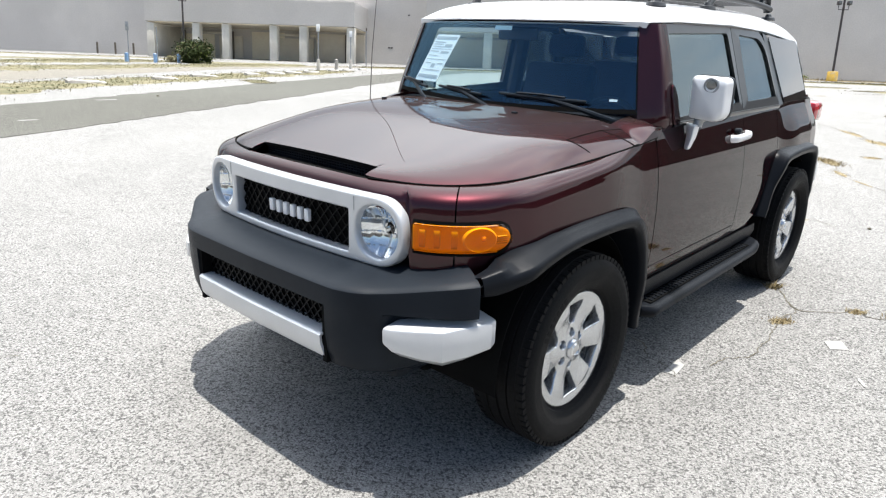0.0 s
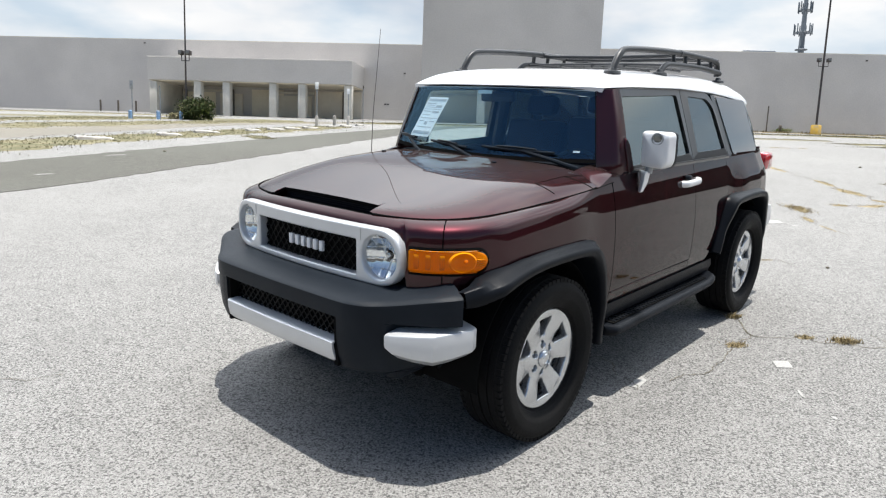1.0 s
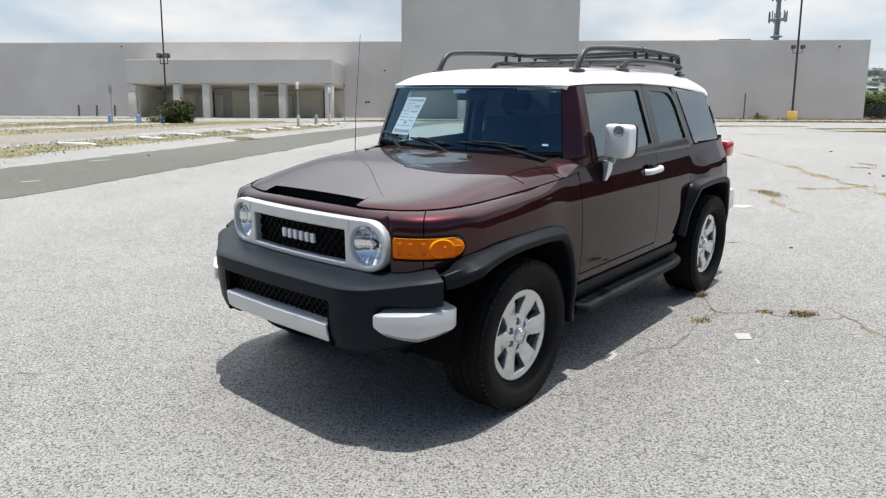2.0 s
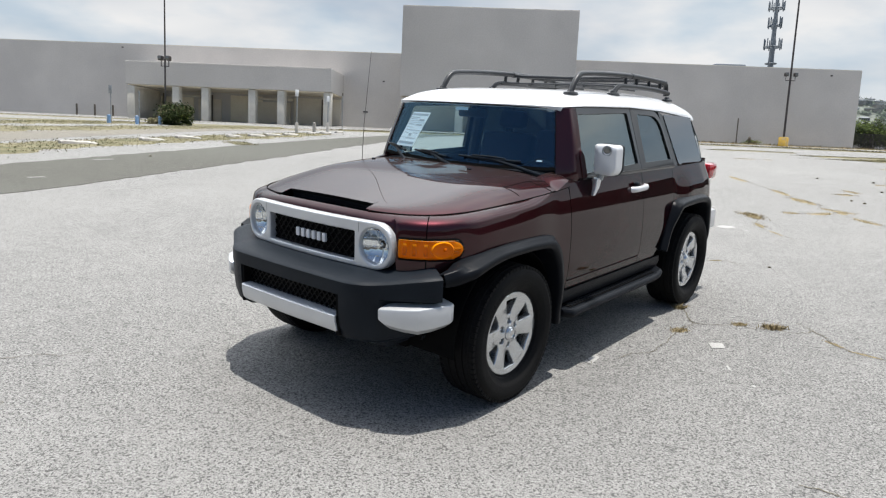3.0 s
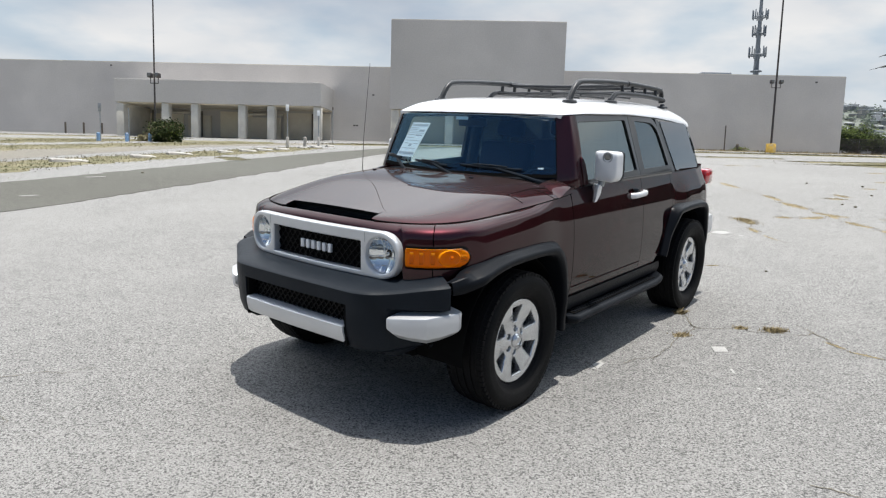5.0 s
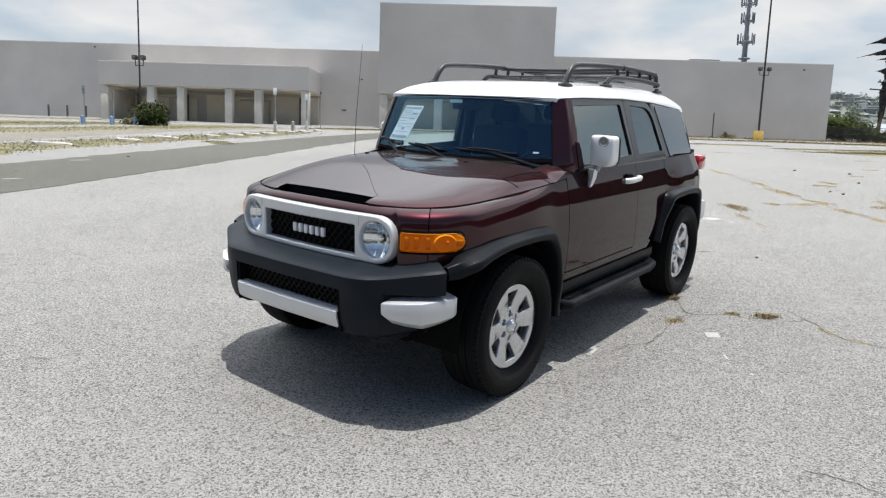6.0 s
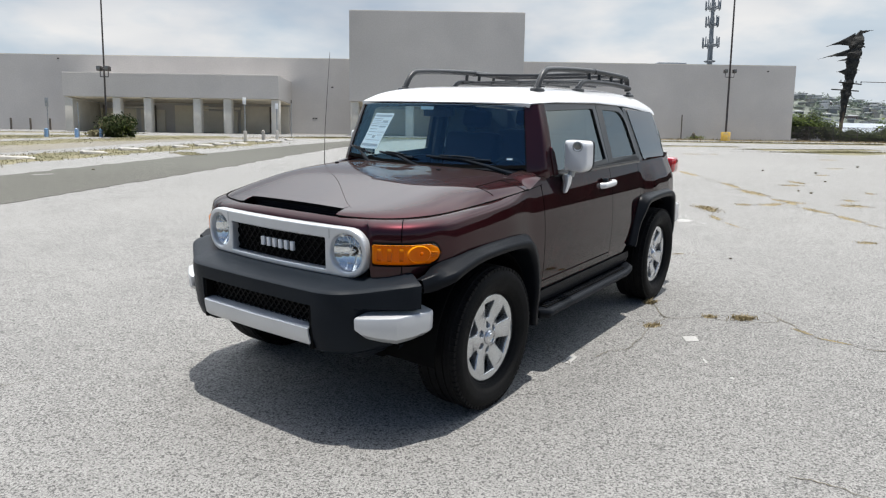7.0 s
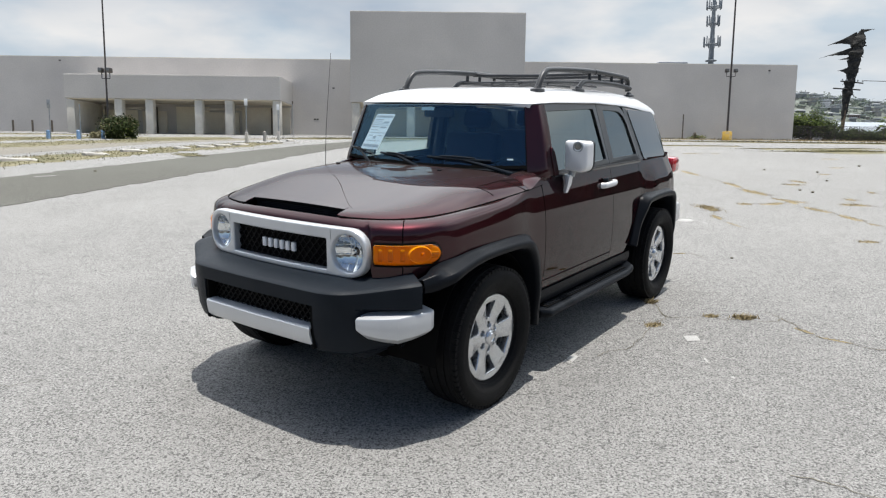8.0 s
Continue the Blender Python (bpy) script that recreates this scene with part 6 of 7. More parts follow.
# wheel stops
for x, y, w, turn in ((-11.85, 15.3, 1.3, 52), (-11.45, 18.95, 1.1, 60), (-11.4, 21.75, 1.3, 54), (-10.8, 24.95, 0.9, 60), (-10.45, 26.8, 1.1, 58), (-10.2, 28.5, 1.2, 58), (-9.9, 30.3, 1.2, 58), (-9.8, 33.9, 0.8, 62), (-9.45, 35.8, 1.0, 58), (-9.25, 38.5, 0.8, 60), (-12.3, 10.8, 1.3, 56)):
    bm = bmesh.new()
    n = 10
    rows = []
    for i in range(n + 1):
        t = 0.8 * (i / n - 0.5)
        j = 0.05 * noise.noise((x + i * 0.7, y, 2.0))
        e = 0.75 if i in (0, n) else 1.0
        rows.append([(t * w, -0.17 * e, 0.0), (t * w, (-0.15 + j) * e, 0.085 * e), (t * w, (-0.08 + j) * e, (0.12 + j) * e), (t * w, (0.08 + j) * e, (0.12 - j) * e), (t * w, (0.15 - j) * e, 0.085 * e), (t * w, 0.17 * e, 0.0)])
    sheet(rows, out=(0, 0, 1), bm=bm)
    for row in (rows[0], rows[-1]):
        bm.faces.new([bm.verts.new(p) for p in row])
    bmesh.ops.remove_doubles(bm, verts=bm.verts[:], dist=1e-5)
    stop = tagged(part("wheel_stop", bm, M_CONCRETE), "broken pale concrete wheel stop in a grassy strip", "wheel stop", "row of wheel stops")
    stop.matrix_world = Matrix.Translation(on_ground(x, y, -0.01)) @ Matrix.Rotation(radians(turn), 4, "Z") @ Matrix.Rotation(radians(1.5 if turn > 0 else 0), 4, "Y")


# ---- plants ----
def leaf_cloud(bm, rng, centre, radii, count, size, clumps=14):
    """Leaves gathered in clumps over an uneven crown."""
    spots = []
    for _ in range(clumps):
        d = Vector((rng.gauss(0, 1), rng.gauss(0, 1), rng.gauss(0.25, 0.8))).normalized()
        k = rng.uniform(0.45, 1.0)
        spots.append((Vector((d.x * radii[0] * k, d.y * radii[1] * k, d.z * radii[2] * k)), rng.uniform(0.22, 0.45)))
    for _ in range(count):
        c, r = rng.choice(spots)
        p = Vector(centre) + c + Vector((rng.gauss(0, radii[0] * r * 0.6), rng.gauss(0, radii[1] * r * 0.6), rng.gauss(0, radii[2] * r * 0.6)))
        a = Vector((rng.gauss(0, 1), rng.gauss(0, 1), rng.gauss(0, 0.7))).normalized()
        b = a.orthogonal().normalized()
        s = size * rng.uniform(0.6, 1.4)
        v = [bm.verts.new(p), bm.verts.new(p + a * s * 0.5 + b * s * 0.3), bm.verts.new(p + a * s), bm.verts.new(p + a * s * 0.5 - b * s * 0.3)]
        bm.faces.new(v)


def shrub(name, x, y, rx, ry, h, count, size, seed, mats, label, category="bush"):
    rng = random.Random(seed)
    root = thing(name, label, category)
    root.location = on_ground(x, y, -0.03)
    for k in range(5):
        a = rng.uniform(0, 6.28)
        bm = tube([(0.1 * math.cos(a), 0.1 * math.sin(a), 0), (0.25 * rx * math.cos(a), 0.25 * ry * math.sin(a), h * 0.3), (0.55 * rx * math.cos(a), 0.55 * ry * math.sin(a), h * 0.62)], [0.05, 0.035, 0.015], 6)
        part("stem", bm, M_BARK, root)
    for mat, share in mats:
        bm = bmesh.new()
        leaf_cloud(bm, rng, (0, 0, h * 0.5), (rx, ry, h * 0.5), int(count * share), size, 34)
        for v in bm.verts:
            v.co.z = max(v.co.z, 0.02)
        tagged(part("crown", bm, mat, root, smooth=0), kind="stuff")
    return root


shrub("bush", -20.5, 39.6, 1.08, 0.95, 1.30, 6500, 0.13, 11, ((M_LEAF, 0.80), (M_LEAF2, 0.06), (M_GRASS, 0.14)), "dense dark green bush at the foot of the light pole")
shrub("bush", -22.1, 39.9, 0.55, 0.5, 0.45, 500, 0.12, 12, ((M_GRASS, 1.0),), "low dry shrub beside the bush", "shrub")
shrub("bush", 24.3, 60.2, 0.8, 0.5, 0.45, 500, 0.12, 13, ((M_LEAF2, 0.6), (M_GRASS, 0.4)), "weedy tuft round the hydrant", "shrub")

# hedge and wire fence past the end of the building
hx = [(35.6, 2.6, 1.5), (37.4, 2.75, 1.5), (39.2, 2.0, 1.3), (42.0, 1.15, 1.8), (45.0, 1.1, 2.0), (48.4, 1.2, 2.0), (52.0, 1.3, 2.2), (56, 1.5, 2.4), (60.5, 1.5, 2.5), (65, 1.5, 2.5)]
for i, (x, h, r) in enumerate(hx):
    shrub("hedge_bush", x, 65.2, r, 1.2, h, 4200, 0.20, 30 + i, ((M_LEAF, 0.9 if i > 1 else 0.7), (M_LEAF2, 0.1 if i > 1 else 0.3)), "overgrown green hedge bush behind a wire fence", "hedge")
fence = thing("wire_fence", "sagging wire mesh fence with weathered posts, overgrown", "fence")
for x in np.arange(34.2, 70, 2.4):
    z = ground_z(63.2)
    part("fence_post", tube([(x, 63.2, z - 0.1), (x, 63.2, z + 1.45)], 0.03, 8), M_POLE, fence)
for h in (0.1, 0.75, 1.42):
    part("fence_wire", tube([(x, 63.2, ground_z(63.2) + h + 0.02 * math.sin(x)) for x in np.arange(34.2, 70.1, 2.4)], 0.012, 5), M_POLE, fence)
bm = bmesh.new()
for k in range(480):
    x = 34.2 + k * 0.075
    z = ground_z(63.2)
    for s in (-1, 1):
        a, b = Vector((x, 63.2 + 0.006 * s, z + 0.1)), Vector((x + s * 1.3, 63.2 + 0.006 * s, z + 1.42))
        if 34.2 <= b.x <= 70:
            d = Vector((0, 0, 0.008))
            bm.faces.new([bm.verts.new(a - d), bm.verts.new(a + d), bm.verts.new(b + d), bm.verts.new(b - d)])
tagged(part("fence_netting", bm, M_POLE, fence, smooth=0), kind="stuff")

# ---- utility pole wrapped in torn sheeting ----
ux, uy = 44.73, 72.0
uz = ground_z(uy)
pole = thing("utility_pole", "leaning wooden utility pole wrapped in torn dark sheeting", "utility pole")
pole.location = (ux, uy, uz)
top = Vector((1.40, 0, 12.2))
part("trunk", tube([(0, 0, -0.3), (0.18, 0, 4.3), (0.50, 0, 6.9), (0.76, 0, 9.4), top], [0.20, 0.19, 0.18, 0.16, 0.13], 10), M_BARK, pole)
for (x0, z0), (x1, z1) in (((-0.69, 6.68), (1.81, 6.48)), ((-1.46, 5.90), (1.56, 5.75))):
    bm = bmesh.new()
    tube([(x0, -0.25, z0), (x1, -0.25, z1)], 0.07, 6, bm=bm)
    part("crossarm", bm, M_CLOTH, pole)
for x in (-0.5, 0.0, 1.2, 1.75):
    part("insulator", lathe([(0.0, 0), (0.06, 0.0), (0.08, 0.08), (0.05, 0.2), (0.0, 0.22)], 8, m=Matrix.Translation((x, -0.25, 6.72 - 0.06 * x))), M_STEEL, pole)
rng = random.Random(8)
bm = bmesh.new()
rows = []
for i in range(70):
    t = i / 69
    z = 2.3 + t * 9.9
    c = Vector((pick(((0.0, 0.0), (4.3, 0.20), (6.9, 0.52), (9.5, 0.84), (11.3, 1.05), (12.3, 1.38)), z), 0, z))
    w = pick(((2.3, 0.22), (4.2, 0.34), (5.2, 0.52), (7.0, 0.50), (8.2, 0.62), (9.6, 0.78), (11.2, 0.70), (12.2, 0.20)), z) + 0.16 * noise.noise((z * 1.9, 1, 0))
    row = []
    for k in range(18):
        a = 2 * math.pi * k / 18
        q = 1 + 0.42 * noise.noise((math.cos(a) * 1.3, math.sin(a) * 1.3, z * 2.2))
        row.append(c + Vector((math.cos(a) * w * q, math.sin(a) * w * 0.6 * q, 0.20 * noise.noise((a, z * 2, 5)))))
    rows.append(row)
sheet(rows, loop=True, bm=bm)
part("wrapping", bm, M_CLOTH, pole, smooth=0)
# root height from and to, root place, tip
for hi, lo, rx, tx, th in ((12.0, 10.4, 0.75, -2.35, 10.5), (10.4, 9.5, 0.50, -3.15, 9.15), (9.5, 8.9, 0.45, -1.05, 8.95), (8.4, 7.0, 0.40, -1.05, 7.78), (12.3, 11.7, 1.2, 2.65, 12.30),
                          (11.0, 10.1, 1.35, 1.95, 10.5), (9.7, 9.0, 1.2, 1.68, 9.3), (8.4, 7.7, 1.0, 1.50, 8.05), (6.4, 5.6, 0.25, -0.45, 5.5), (5.8, 5.2, 0.6, 1.15, 5.0), (7.2, 6.6, 0.45, -0.35, 6.3)):
    rows = []
    n = 16
    for i in range(n + 1):
        t = i / n
        x = rx + (tx - rx) * t
        zu = hi + (th - hi) * t + 0.05 * (lo - hi) * math.sin(math.pi * t) + 0.04 * noise.noise((t * 9, hi, 0))
        zl = min(zu - 0.015, lo + (th - lo) * t + 0.16 * (hi - lo) * math.sin(math.pi * t) ** 0.8 + 0.07 * noise.noise((t * 11, lo, 2)))
        rows.append([(x, 0.22 * noise.noise((t * 3, hi, k)) - 0.1, zu + (zl - zu) * k) for k in np.linspace(0, 1, 5)])
    part("torn_flap", sheet(rows), M_CLOTH, pole, smooth=0, thick=0.02)
bm = tube([(ux + 1.85, uy - 0.25, uz + 6.75), (ux + 25, uy, uz + 6.4), (ux + 70, uy + 5, uz + 7.2)], 0.035, 5)
tagged(part("power_line", bm, M_POLE), "black overhead power line", "cable")

# ---- cell tower behind the store ----
cx, cy = 48.12, 120.0
cz = ground_z(cy)
cell = thing("cell_tower", "grey steel mobile phone mast with three antenna rings", "antenna mast")
cell.location = (cx, cy, cz)
H0 = 19.8 - cz
part("mast", lathe([(0.0, 0), (0.6, 0), (0.48, H0), (0.34, H0 + 7), (0.24, H0 + 15), (0.0, H0 + 15)], 14), M_MAST, cell)
for h, reach in ((H0 + 3.2, 1.3), (H0 + 6.8, 0.98), (H0 + 9.7, 1.15), (H0 + 0.4, 0.9)):
    ringp = [(reach * math.cos(a), reach * math.sin(a), h) for a in np.linspace(0, 2 * math.pi, 25)]
    part("platform_ring", tube(ringp, 0.10, 6, caps=False), M_MAST, cell)
    for k in range(6):
        a = 2 * math.pi * k / 6
        part("platform_arm", tube([(0.4 * math.cos(a), 0.4 * math.sin(a), h), (reach * math.cos(a), reach * math.sin(a), h)], 0.06, 6), M_MAST, cell)
    if h < H0 + 1:
        continue
    for k in range(9):
        a = 2 * math.pi * k / 9 + 0.2
        bm = bmesh.new()
        box(bm, -0.09, 0.09, -0.07, 0.07, -0.4, 1.4 if h < H0 + 9 else 1.2, 0.03, m=Matrix.Translation(((reach + 0.1) * math.cos(a), (reach + 0.1) * math.sin(a), h)) @ Matrix.Rotation(a, 4, "Z"))
        part("antenna_panel", bm, M_MAST, cell)

# ---- far side of the valley ----
rows = []
for i, y in enumerate(np.linspace(150, 620, 40)):
    row = []
    for x in np.linspace(-150, 1400, 120):
        t = (y - 150) / 470
        crest = 42 + 5 * math.sin(x * 0.012) - 0.035 * (min(x, 420) - 250) + 3 * noise.noise((x * 0.01, y * 0.006, 0))
        prof = smoothstep(0.15, 0.75, t)
        row.append((x, y, -4 + prof * (crest * (1 + 0.25 * t) + 6) + 2.0 * noise.noise((x * 0.03, y * 0.03, 4)) * prof))
    rows.append(row)
HILL = rows
hill = tagged(part("hillside", sheet(rows, out=(0, 0, 1)), M_HILL), "hazy green hillside across the valley", "hill", kind="structure")


def hill_z(x, y):
    i = min(38, max(0, (y - 150) / 470 * 39))
    j = min(118, max(0, (x + 150) / 1550 * 119))
    a, b = int(i), int(j)
    return HILL[a][b][2]


hr = random.Random(77)
shapes = []
for w, d, h in ((11, 9, 4.0), (14, 9, 5.5), (9, 8, 3.5)):
    bm = bmesh.new()
    box(bm, -w / 2, w / 2, -d / 2, d / 2, -3, h)
    v = [(-w / 2 - 0.5, -d / 2 - 0.5, h), (w / 2 + 0.5, -d / 2 - 0.5, h), (w / 2 + 0.5, d / 2 + 0.5, h), (-w / 2 - 0.5, d / 2 + 0.5, h), (-w / 2 + 1.5, 0, h + 1.6), (w / 2 - 1.5, 0, h + 1.6)]
    q = [bm.verts.new(p) for p in v]
    for f in ((0, 1, 5, 4), (1, 2, 5), (2, 3, 4, 5), (3, 0, 4), (3, 2, 1, 0)):
        bm.faces.new([q[k] for k in f]).material_index = 1
    for x in np.arange(-w / 2 + 1.5, w / 2 - 1, 2.6):
        box(bm, x - 0.5, x + 0.5, -d / 2 - 0.05, -d / 2 + 0.05, h * 0.35, h * 0.7, mat=2)
    me = bpy.data.meshes.new("house")
    bm.to_mesh(me)
    bm.free()
    shapes.append(me)
walls = [surface("house_wall_%s" % k, c, c, 0.3, 0.8, fine=0.1, fine_scale=1.0) for k, c in (("pale", (0.46, 0.465, 0.47)), ("cream", (0.40, 0.375, 0.345)), ("grey", (0.24, 0.245, 0.25)), ("pink", (0.30, 0.24, 0.22)))]
roofs = [surface("house_roof_%s" % k, c, c, 0.3, 0.7, fine=0.1, fine_scale=1.0) for k, c in (("white", (0.56, 0.57, 0.58)), ("grey", (0.24, 0.25, 0.26)), ("rust", (0.30, 0.17, 0.13)))]
kinds = []
for me in shapes:
    for wm in walls:
        for rm in roofs[:2]:
            c = me.copy()
            for mat in (wm, rm, M_DARK):
                c.materials.append(mat)
            kinds.append(c)
count = 0
while count < 295:
    y = hr.uniform(270, 560)
    x = y * hr.uniform(0.42, 0.82)
    ob = new("house", hr.choice(kinds))
    ob.matrix_world = Matrix.Translation((x, y, hill_z(x, y) - 0.5)) @ Matrix.Rotation(hr.uniform(-0.6, 0.6), 4, "Z") @ Matrix.Scale(hr.uniform(0.26, 0.46), 4)
    tagged(ob, "small distant house on the hillside", "house", "houses on the hillside")
    count += 1
bm = bmesh.new()
for _ in range(3000):
    y = hr.uniform(255, 590)
    x = y * hr.uniform(0.40, 0.95) if hr.random() < 0.7 else y * hr.uniform(0.95, 2.2)
    s = hr.uniform(1.6, 3.6)
    leaf_cloud(bm, hr, (x, y, hill_z(x, y) + s * 0.4), (s, s, s * 0.8), 30, s * 0.45, 8)
tagged(part("hillside_trees", bm, M_HILLTREE, smooth=0), "scattered dark green trees on the hillside", "trees", kind="stuff")
# the many smaller roofs between them
bm = bmesh.new()
for _ in range(1500):
    y = hr.uniform(300, 600)
    x = y * hr.uniform(0.42, 0.85)
    w, d, h, k = hr.uniform(1.1, 2.4), hr.uniform(1.1, 2.0), hr.uniform(0.9, 2.0), hr.randrange(3)
    m = Matrix.Translation((x, y, hill_z(x, y))) @ Matrix.Rotation(hr.uniform(-0.5, 0.5), 4, "Z")
    box(bm, -w, w, -d, d, -3, h, mat=k, m=m)
    box(bm, -w - 0.4, w + 0.4, -d - 0.4, d + 0.4, h, h + 0.5, mat=3 + k % 2, m=m)
tagged(part("hillside_roofs", bm, (walls[0], walls[1], walls[2], roofs[0], roofs[1]), smooth=0), "dense cluster of small pale houses on the hillside", "houses", kind="stuff")
# long low metal roof below the hill
shed = thing("warehouse", "long low warehouse with a pale grey metal roof beyond the fence", "building")
bm = bmesh.new()
box(bm, 62, 140, 112, 135, -3, 7.0)
part("shed_wall", bm, M_WALL2, shed, smooth=0)
bm = sheet([[(61, y, z), (141, y, z)] for y, z in ((111.5, 7.4), (123.5, 9.9), (136, 7.4))], out=(0, 0, 1))
part("shed_roof", bm, M_ROOFING, shed, thick=0.2, smooth=0)
# trees after the third stand out of view, added to darken the flank's reflections
for i, (x, y, r, h) in enumerate(((63, 92, 3.0, 2.6), (72, 94, 3.5, 3.0), (82, 96, 3.5, 2.4), (71, 62, 3.2, 3.4), (76, 58, 3.4, 3.0), (80, 53, 3.3, 3.8), (84, 48, 3.6, 3.2), (87, 42, 3.4, 3.6), (90, 36, 3.6, 3.0), (92, 29, 3.4, 3.7), (94, 22, 3.6, 3.2))):
    shrub("far_tree", x, y, r, 2.5, h + 2.2, 1500, 0.55, 60 + i, ((M_LEAF, 0.8), (M_LEAF2, 0.2)), "leafy green tree beyond the fence", "tree")

# ---- marks on the paving ----
def crack(points, w, seed, label, n=70):
    """A ragged open crack: a dark gap with crumbled lips."""
    pts = curve(points, n)
    rows = []
    for i, p in enumerate(pts):
        d = Vector(pts[min(i + 1, n - 1)] - pts[max(i - 1, 0)]).normalized()
        s = Vector((-d.y, d.x))
        j = 0.05 * noise.noise((p[0] * 6 + seed, p[1] * 6, 0)) + 0.02 * noise.noise((p[0] * 25, p[1] * 25, seed))
        ww = w * 0.6 * (0.45 + 0.9 * abs(noise.noise((p[0] * 4, p[1] * 4, seed + 3.0))) * 1.4)
        c = Vector(p) + s * j
        rows.append([on_ground(c.x + s.x * k * ww, c.y + s.y * k * ww, 0.004) for k in (-0.5, 0, 0.5)])
    return tagged(part("crack", sheet(rows, out=(0, 0, 1)), M_CRACK, smooth=0), label, "crack", kind="structure")


crack([(2.22, 1.53), (2.22, 1.33), (2.24, 1.09), (2.45, 1.09), (2.59, 1.11), (2.66, 1.04), (2.84, 1.07), (2.90, 0.98), (3.02, 1.00), (3.14, 1.07), (3.15, 0.86), (3.20, 0.67), (3.28, 0.58), (3.37, 0.53), (3.50, 0.39), (4.4, 0.05)], 0.016, 1, "dirt-filled crack in the paving", 110)
crack([(2.24, 1.09), (2.06, 0.88), (1.80, 0.47), (1.5, 0.2)], 0.013, 2, "fine crack in the paving")
crack([(3.09, 1.25), (3.14, 1.07), (3.16, 0.9)], 0.014, 8, "fine crack in the paving")
crack([(7.13, 14.9), (7.0, 13.9), (6.95, 13.1), (6.83, 11.3), (6.78, 10.7), (6.7, 10.1), (6.62, 9.4), (6.62, 8.7), (6.53, 8.3), (6.65, 7.97), (6.57, 7.5), (6.54, 7.2), (6.57, 6.9), (6.65, 6.35), (6.64, 6.0), (6.66, 5.4), (6.8, 4.2)], 0.035, 3, "long dirt-filled crack with weeds", 110)
crack([(4.81, 6.72), (4.58, 6.08), (4.56, 5.80), (4.56, 5.44), (4.65, 4.92)], 0.022, 4, "crack with weeds in the paving")
crack([(3.03, 3.41), (3.20, 3.45), (3.29, 3.34), (3.38, 3.24)], 0.020, 5, "fine crack in the paving")
crack([(-2.9, -0.60), (-2.63, -0.57), (-2.44, -0.55), (-2.30, -0.44), (-2.12, -0.38), (-1.9, -0.30)], 0.012, 11, "fine crack in the paving")
crack([(-2.40, -0.57), (-2.32, -0.70), (-2.06, -0.92), (-1.95, -1.04), (-2.02, -1.14)], 0.012, 12, "fine crack in the paving")
crack([(1.12, 0.52), (1.18, 0.40), (1.24, 0.19), (1.30, 0.08)], 0.012, 13, "fine crack in the paving")
crack([(2.05, -1.22), (2.12, -1.25), (2.19, -1.30), (2.25, -1.37), (2.5, -1.5)], 0.012, 14, "fine crack in the paving")
crack([(5.5, 7.45), (5.9, 7.5), (6.4, 7.69), (6.6, 7.9)], 0.02, 9, "fine crack in the paving")
crack([(7.3, 7.4), (7.6, 7.55), (7.95, 8.3), (8.4, 9.2), (9.1, 9.5)], 0.02, 10, "fine crack in the paving")


def weeds(line, w, h, count, seed, mat):
    """Low dry weeds matted along a line of cracked paving: a ragged bed and many lean blades."""
    rng = random.Random(seed)
    n = 24
    pts = curve(line, n)
    bm = bmesh.new()
    rows = []
    for i, p in enumerate(pts):
        d = Vector(pts[min(i + 1, n - 1)] - pts[max(i - 1, 0)]).normalized()
        s = Vector((-d.y, d.x))
        ww = w * math.sqrt(max(0.02, math.sin(math.pi * (i + 0.5) / n))) * (0.65 + 0.8 * abs(noise.noise((p[0] * 7 + seed, p[1] * 7, 0))))
        rows.append([on_ground(p[0] + s.x * ww * k, p[1] + s.y * ww * k, z) for k, z in ((-0.5, -0.002), (-0.3, 0.12 * h), (0, 0.22 * h), (0.3, 0.12 * h), (0.5, -0.002))])
    sheet(rows, out=(0, 0, 1), bm=bm)
    for _ in range(count):
        p = pts[min(n - 1, max(0, int(rng.gauss(n / 2, n / 4))))]
        b = on_ground(p[0] + rng.gauss(0, w * 0.28), p[1] + rng.gauss(0, w * 0.28), -0.004)
        a = rng.uniform(0, 6.283)
        s = Vector((math.cos(a), math.sin(a), 0)) * rng.uniform(0.0015, 0.003) * (1 + 12 * h)
        tip = Vector((rng.gauss(0, 0.55), rng.gauss(0, 0.55), rng.uniform(0.35, 1.0))) * h
        mid = tip * 0.5 + Vector((0, 0, h * 0.12))
        v = [bm.verts.new(b - s), bm.verts.new(b + s), bm.verts.new(b + mid + s * 0.7), bm.verts.new(b + mid - s * 0.7), bm.verts.new(b + tip)]
        bm.faces.new(v[:4])
        bm.faces.new((v[3], v[2], v[4]))
    tagged(part("weed_tuft", bm, mat, smooth=0), "tuft of dry weeds growing from a crack", "weeds", "dry weed tufts in the cracks", kind="stuff")


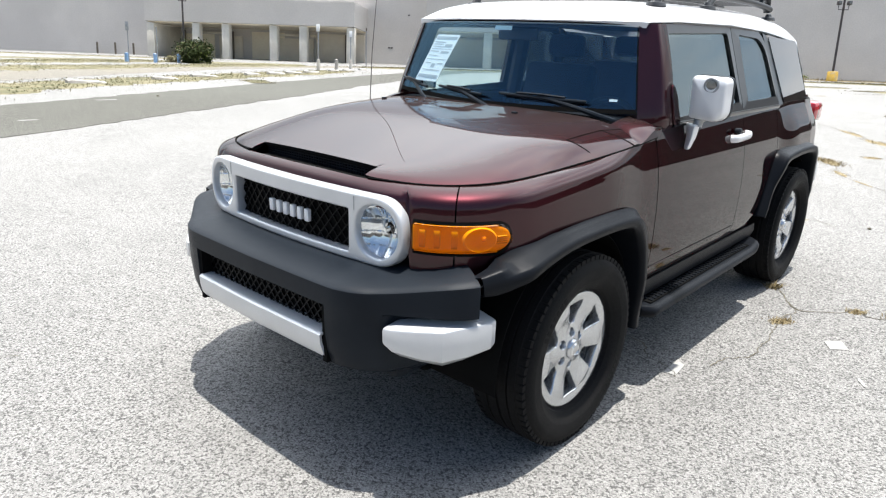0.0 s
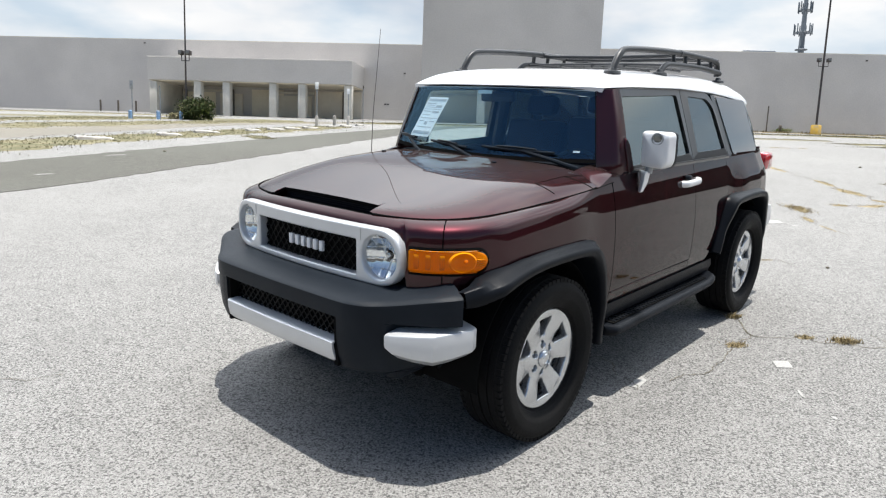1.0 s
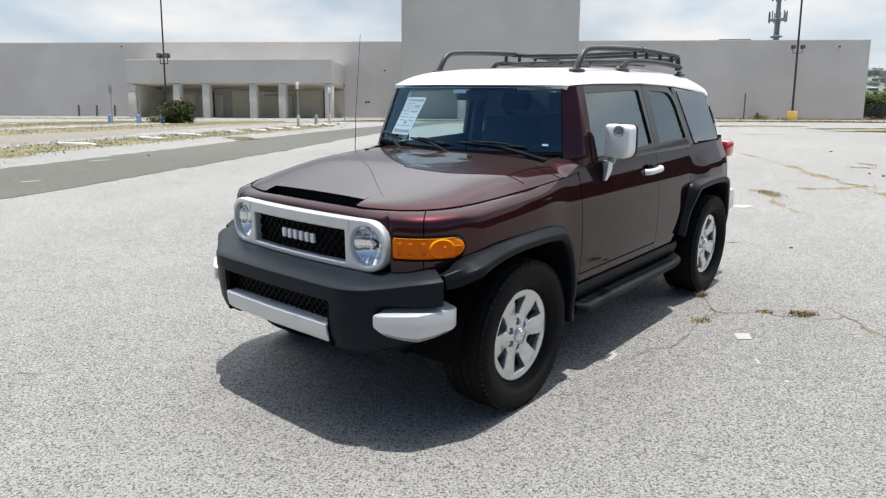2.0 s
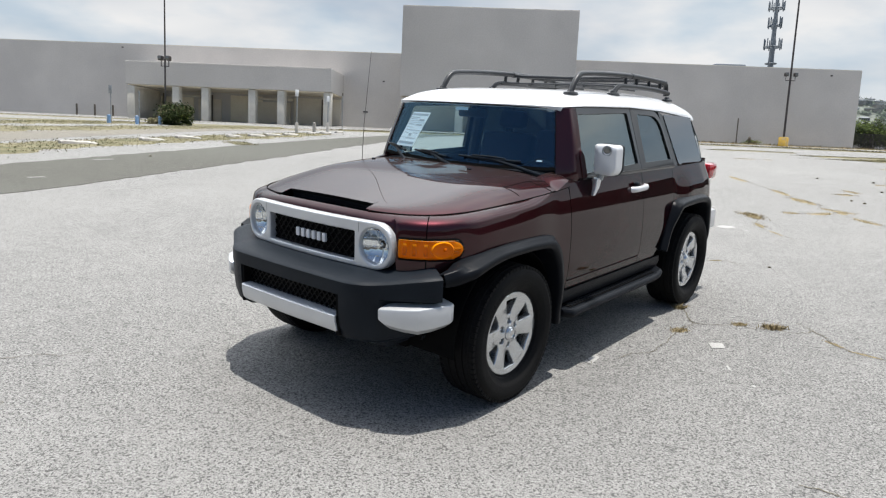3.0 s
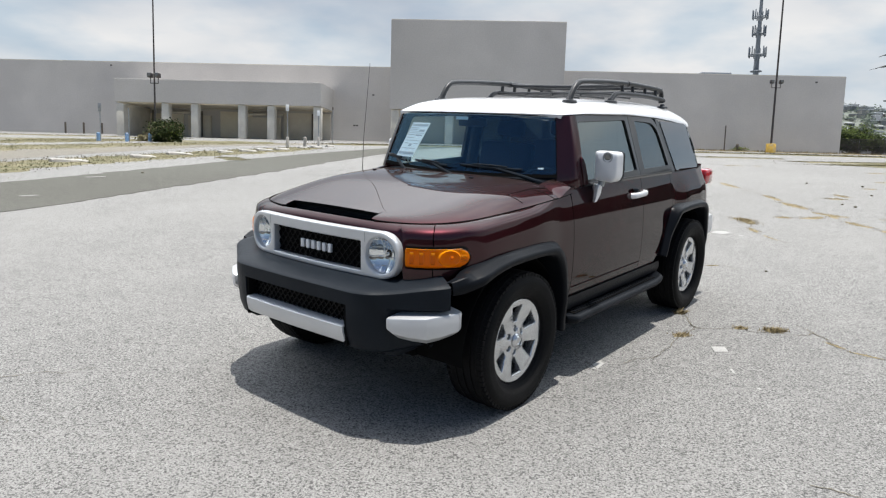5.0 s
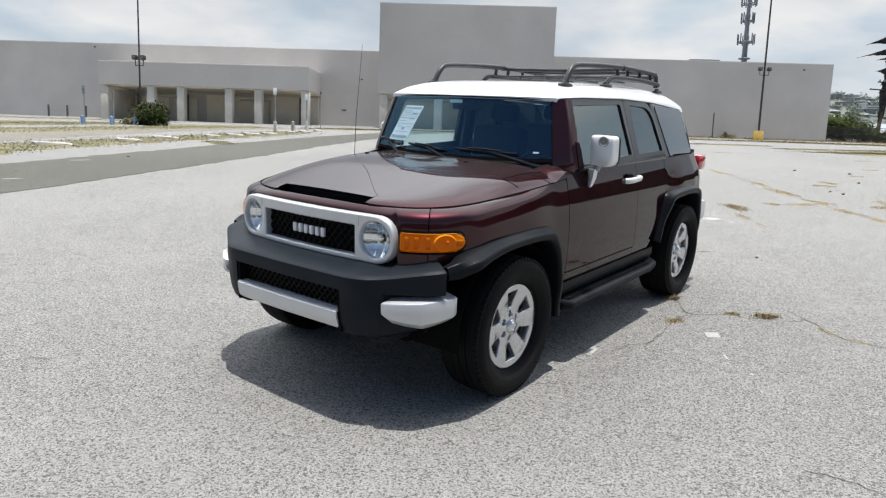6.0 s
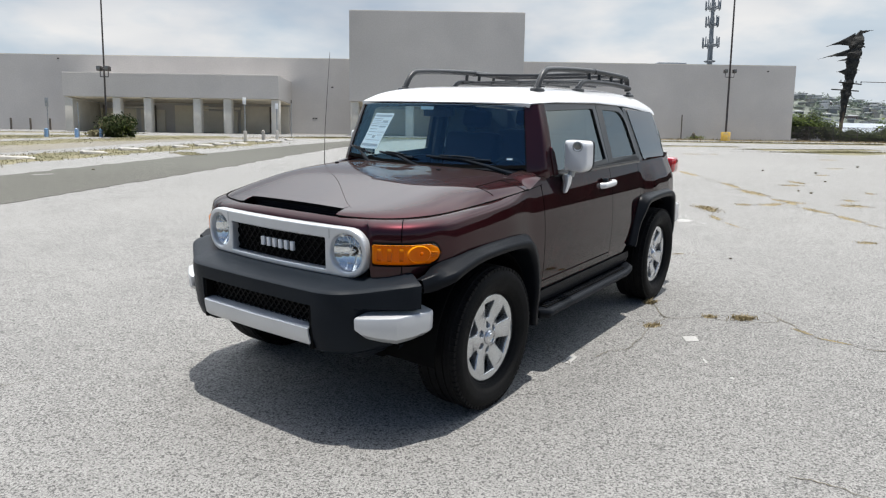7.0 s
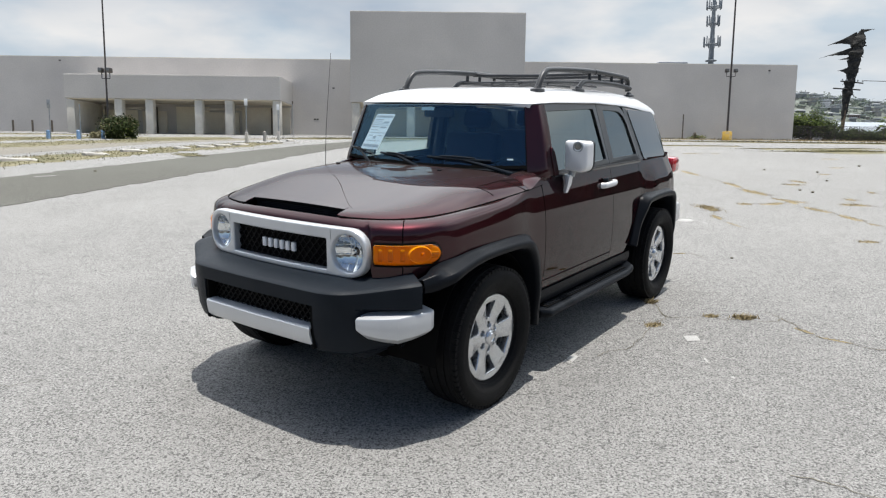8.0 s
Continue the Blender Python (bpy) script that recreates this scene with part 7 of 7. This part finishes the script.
WEEDS = (([(2.19, 1.46), (2.26, 1.50)], 0.05, 0.05, 130), ([(2.01, 0.86), (2.12, 0.90)], 0.06, 0.035, 150), ([(2.54, 1.10), (2.65, 1.13)], 0.05, 0.030, 120), ([(2.78, 1.07), (2.92, 1.09)], 0.07, 0.045, 220), ([(3.13, 0.85), (3.20, 0.72)], 0.035, 0.018, 70), ([(3.20, 0.66), (3.37, 0.53)], 0.03, 0.014, 60),
         ([(6.83, 11.27), (6.78, 10.68), (6.71, 10.09)], 0.10, 0.05, 260), ([(6.62, 9.76), (6.61, 9.4), (6.61, 9.02), (6.63, 8.70)], 0.15, 0.06, 420), ([(6.53, 8.27), (6.65, 7.97), (6.83, 7.73)], 0.13, 0.05, 300), ([(6.65, 7.97), (6.57, 7.53)], 0.10, 0.045, 140),
         ([(6.54, 7.19), (6.57, 6.87), (6.64, 6.58)], 0.12, 0.05, 280), ([(6.65, 6.35), (6.64, 6.03), (6.66, 5.78)], 0.10, 0.045, 240), ([(6.63, 5.6), (6.68, 5.39)], 0.06, 0.03, 90), ([(7.13, 14.89), (7.01, 13.88), (6.95, 13.1)], 0.13, 0.05, 240),
         ([(5.53, 7.46), (5.75, 7.48)], 0.12, 0.045, 180), ([(5.90, 7.48), (6.11, 7.49), (6.40, 7.69)], 0.13, 0.045, 260), ([(4.72, 7.16), (4.82, 7.02), (4.80, 6.60)], 0.13, 0.09, 520), ([(4.6, 6.2), (4.56, 5.8)], 0.07, 0.04, 140), ([(4.56, 5.6), (4.6, 5.2)], 0.04, 0.02, 60),
         ([(8.02, 10.84), (8.36, 10.82)], 0.16, 0.06, 240), ([(8.71, 11.9), (8.69, 11.25)], 0.14, 0.06, 200), ([(7.35, 7.5), (7.55, 7.5), (7.75, 7.42)], 0.16, 0.06, 300), ([(7.95, 8.33), (7.88, 8.09)], 0.12, 0.05, 130), ([(9.09, 9.57), (9.02, 9.27)], 0.08, 0.04, 90), ([(5.66, 4.22), (5.90, 4.23)], 0.09, 0.03, 160),
         ([(3.06, 3.42), (3.2, 3.44)], 0.03, 0.016, 60), ([(11.4, 27.0), (12.3, 27.0)], 0.25, 0.07, 160), ([(12.7, 27.1), (13.1, 27.2)], 0.2, 0.06, 90), ([(10.5, 14.0), (10.8, 14.1)], 0.16, 0.05, 100), ([(12.5, 17.0), (13.0, 17.2)], 0.2, 0.06, 120), ([(15.5, 23.0), (16.4, 23.3)], 0.22, 0.06, 150))
for i, (line, w, h, c) in enumerate(WEEDS):
    far = line[0][1] > 5
    weeds(line, w * (1.9 if far else 1.3), h * (0.5 if far else 0.9), int(c * (1.2 if far else 1.4)), 200 + i, M_WEED)


def mark(points, label, lift=0.004, mat=None):
    bm = bmesh.new()
    bm.faces.new([bm.verts.new(on_ground(x, y, lift)) for x, y in points])
    bmesh.ops.triangulate(bm, faces=bm.faces[:])
    tagged(part("paint_mark", bm, mat or M_LINE, smooth=0), label, "road marking", kind="structure")


mark([(2.21, 0.64), (2.31, 0.65), (2.30, 0.54), (2.20, 0.53)], "worn white paint patch on the paving")
mark([(3.84, 5.66), (3.95, 5.80), (4.10, 5.80), (4.14, 5.66), (3.93, 5.54)], "worn white paint patch on the paving")
mark([(4.17, 5.50), (4.22, 5.51), (4.25, 5.45), (4.19, 5.43)], "worn white paint patch on the paving")
mark([(1.24, 0.11), (1.34, 0.26), (1.36, 0.20), (1.29, 0.08)], "worn white paint patch on the paving")
mark([(2.19, 0.20), (2.205, 0.21), (2.20, 0.12), (2.185, 0.12)], "worn white paint patch on the paving")
mark([(2.24, -0.10), (2.265, -0.10), (2.27, -0.13), (2.25, -0.135)], "worn white paint patch on the paving")
mark([(-7.58, 7.02), (-7.38, 7.2), (-7.28, 7.17), (-7.46, 6.98)], "worn white arrow on the dark lane", 0.014, M_FAINT)
mark([(-8.5, 10.5), (-8.22, 10.82), (-8.1, 10.74), (-8.38, 10.45)], "worn white arrow on the dark lane", 0.014, M_FAINT)

for x, y, r in ((3.64, 3.21, 0.026), (9.8, 15.63, 0.055), (14.05, 18.07, 0.07), (-7.92, 12.04, 0.06), (7.79, 9.28, 0.05), (9.51, 11.85, 0.05), (10.89, 14.79, 0.06), (7.74, 9.67, 0.04)):
    bm = bmesh.new()
    bmesh.ops.create_icosphere(bm, subdivisions=2, radius=r * 0.65)
    for v in bm.verts:
        v.co *= 1 + 0.35 * noise.noise(v.co * (2.5 / r) + Vector((x, y, 0)))
        v.co.z *= 0.6
    bmesh.ops.translate(bm, verts=bm.verts[:], vec=on_ground(x, y, r * 0.3))
    tagged(part("stone", bm, M_CRACK), "small dark loose stone on the paving", "stone", "loose stones on the lot")
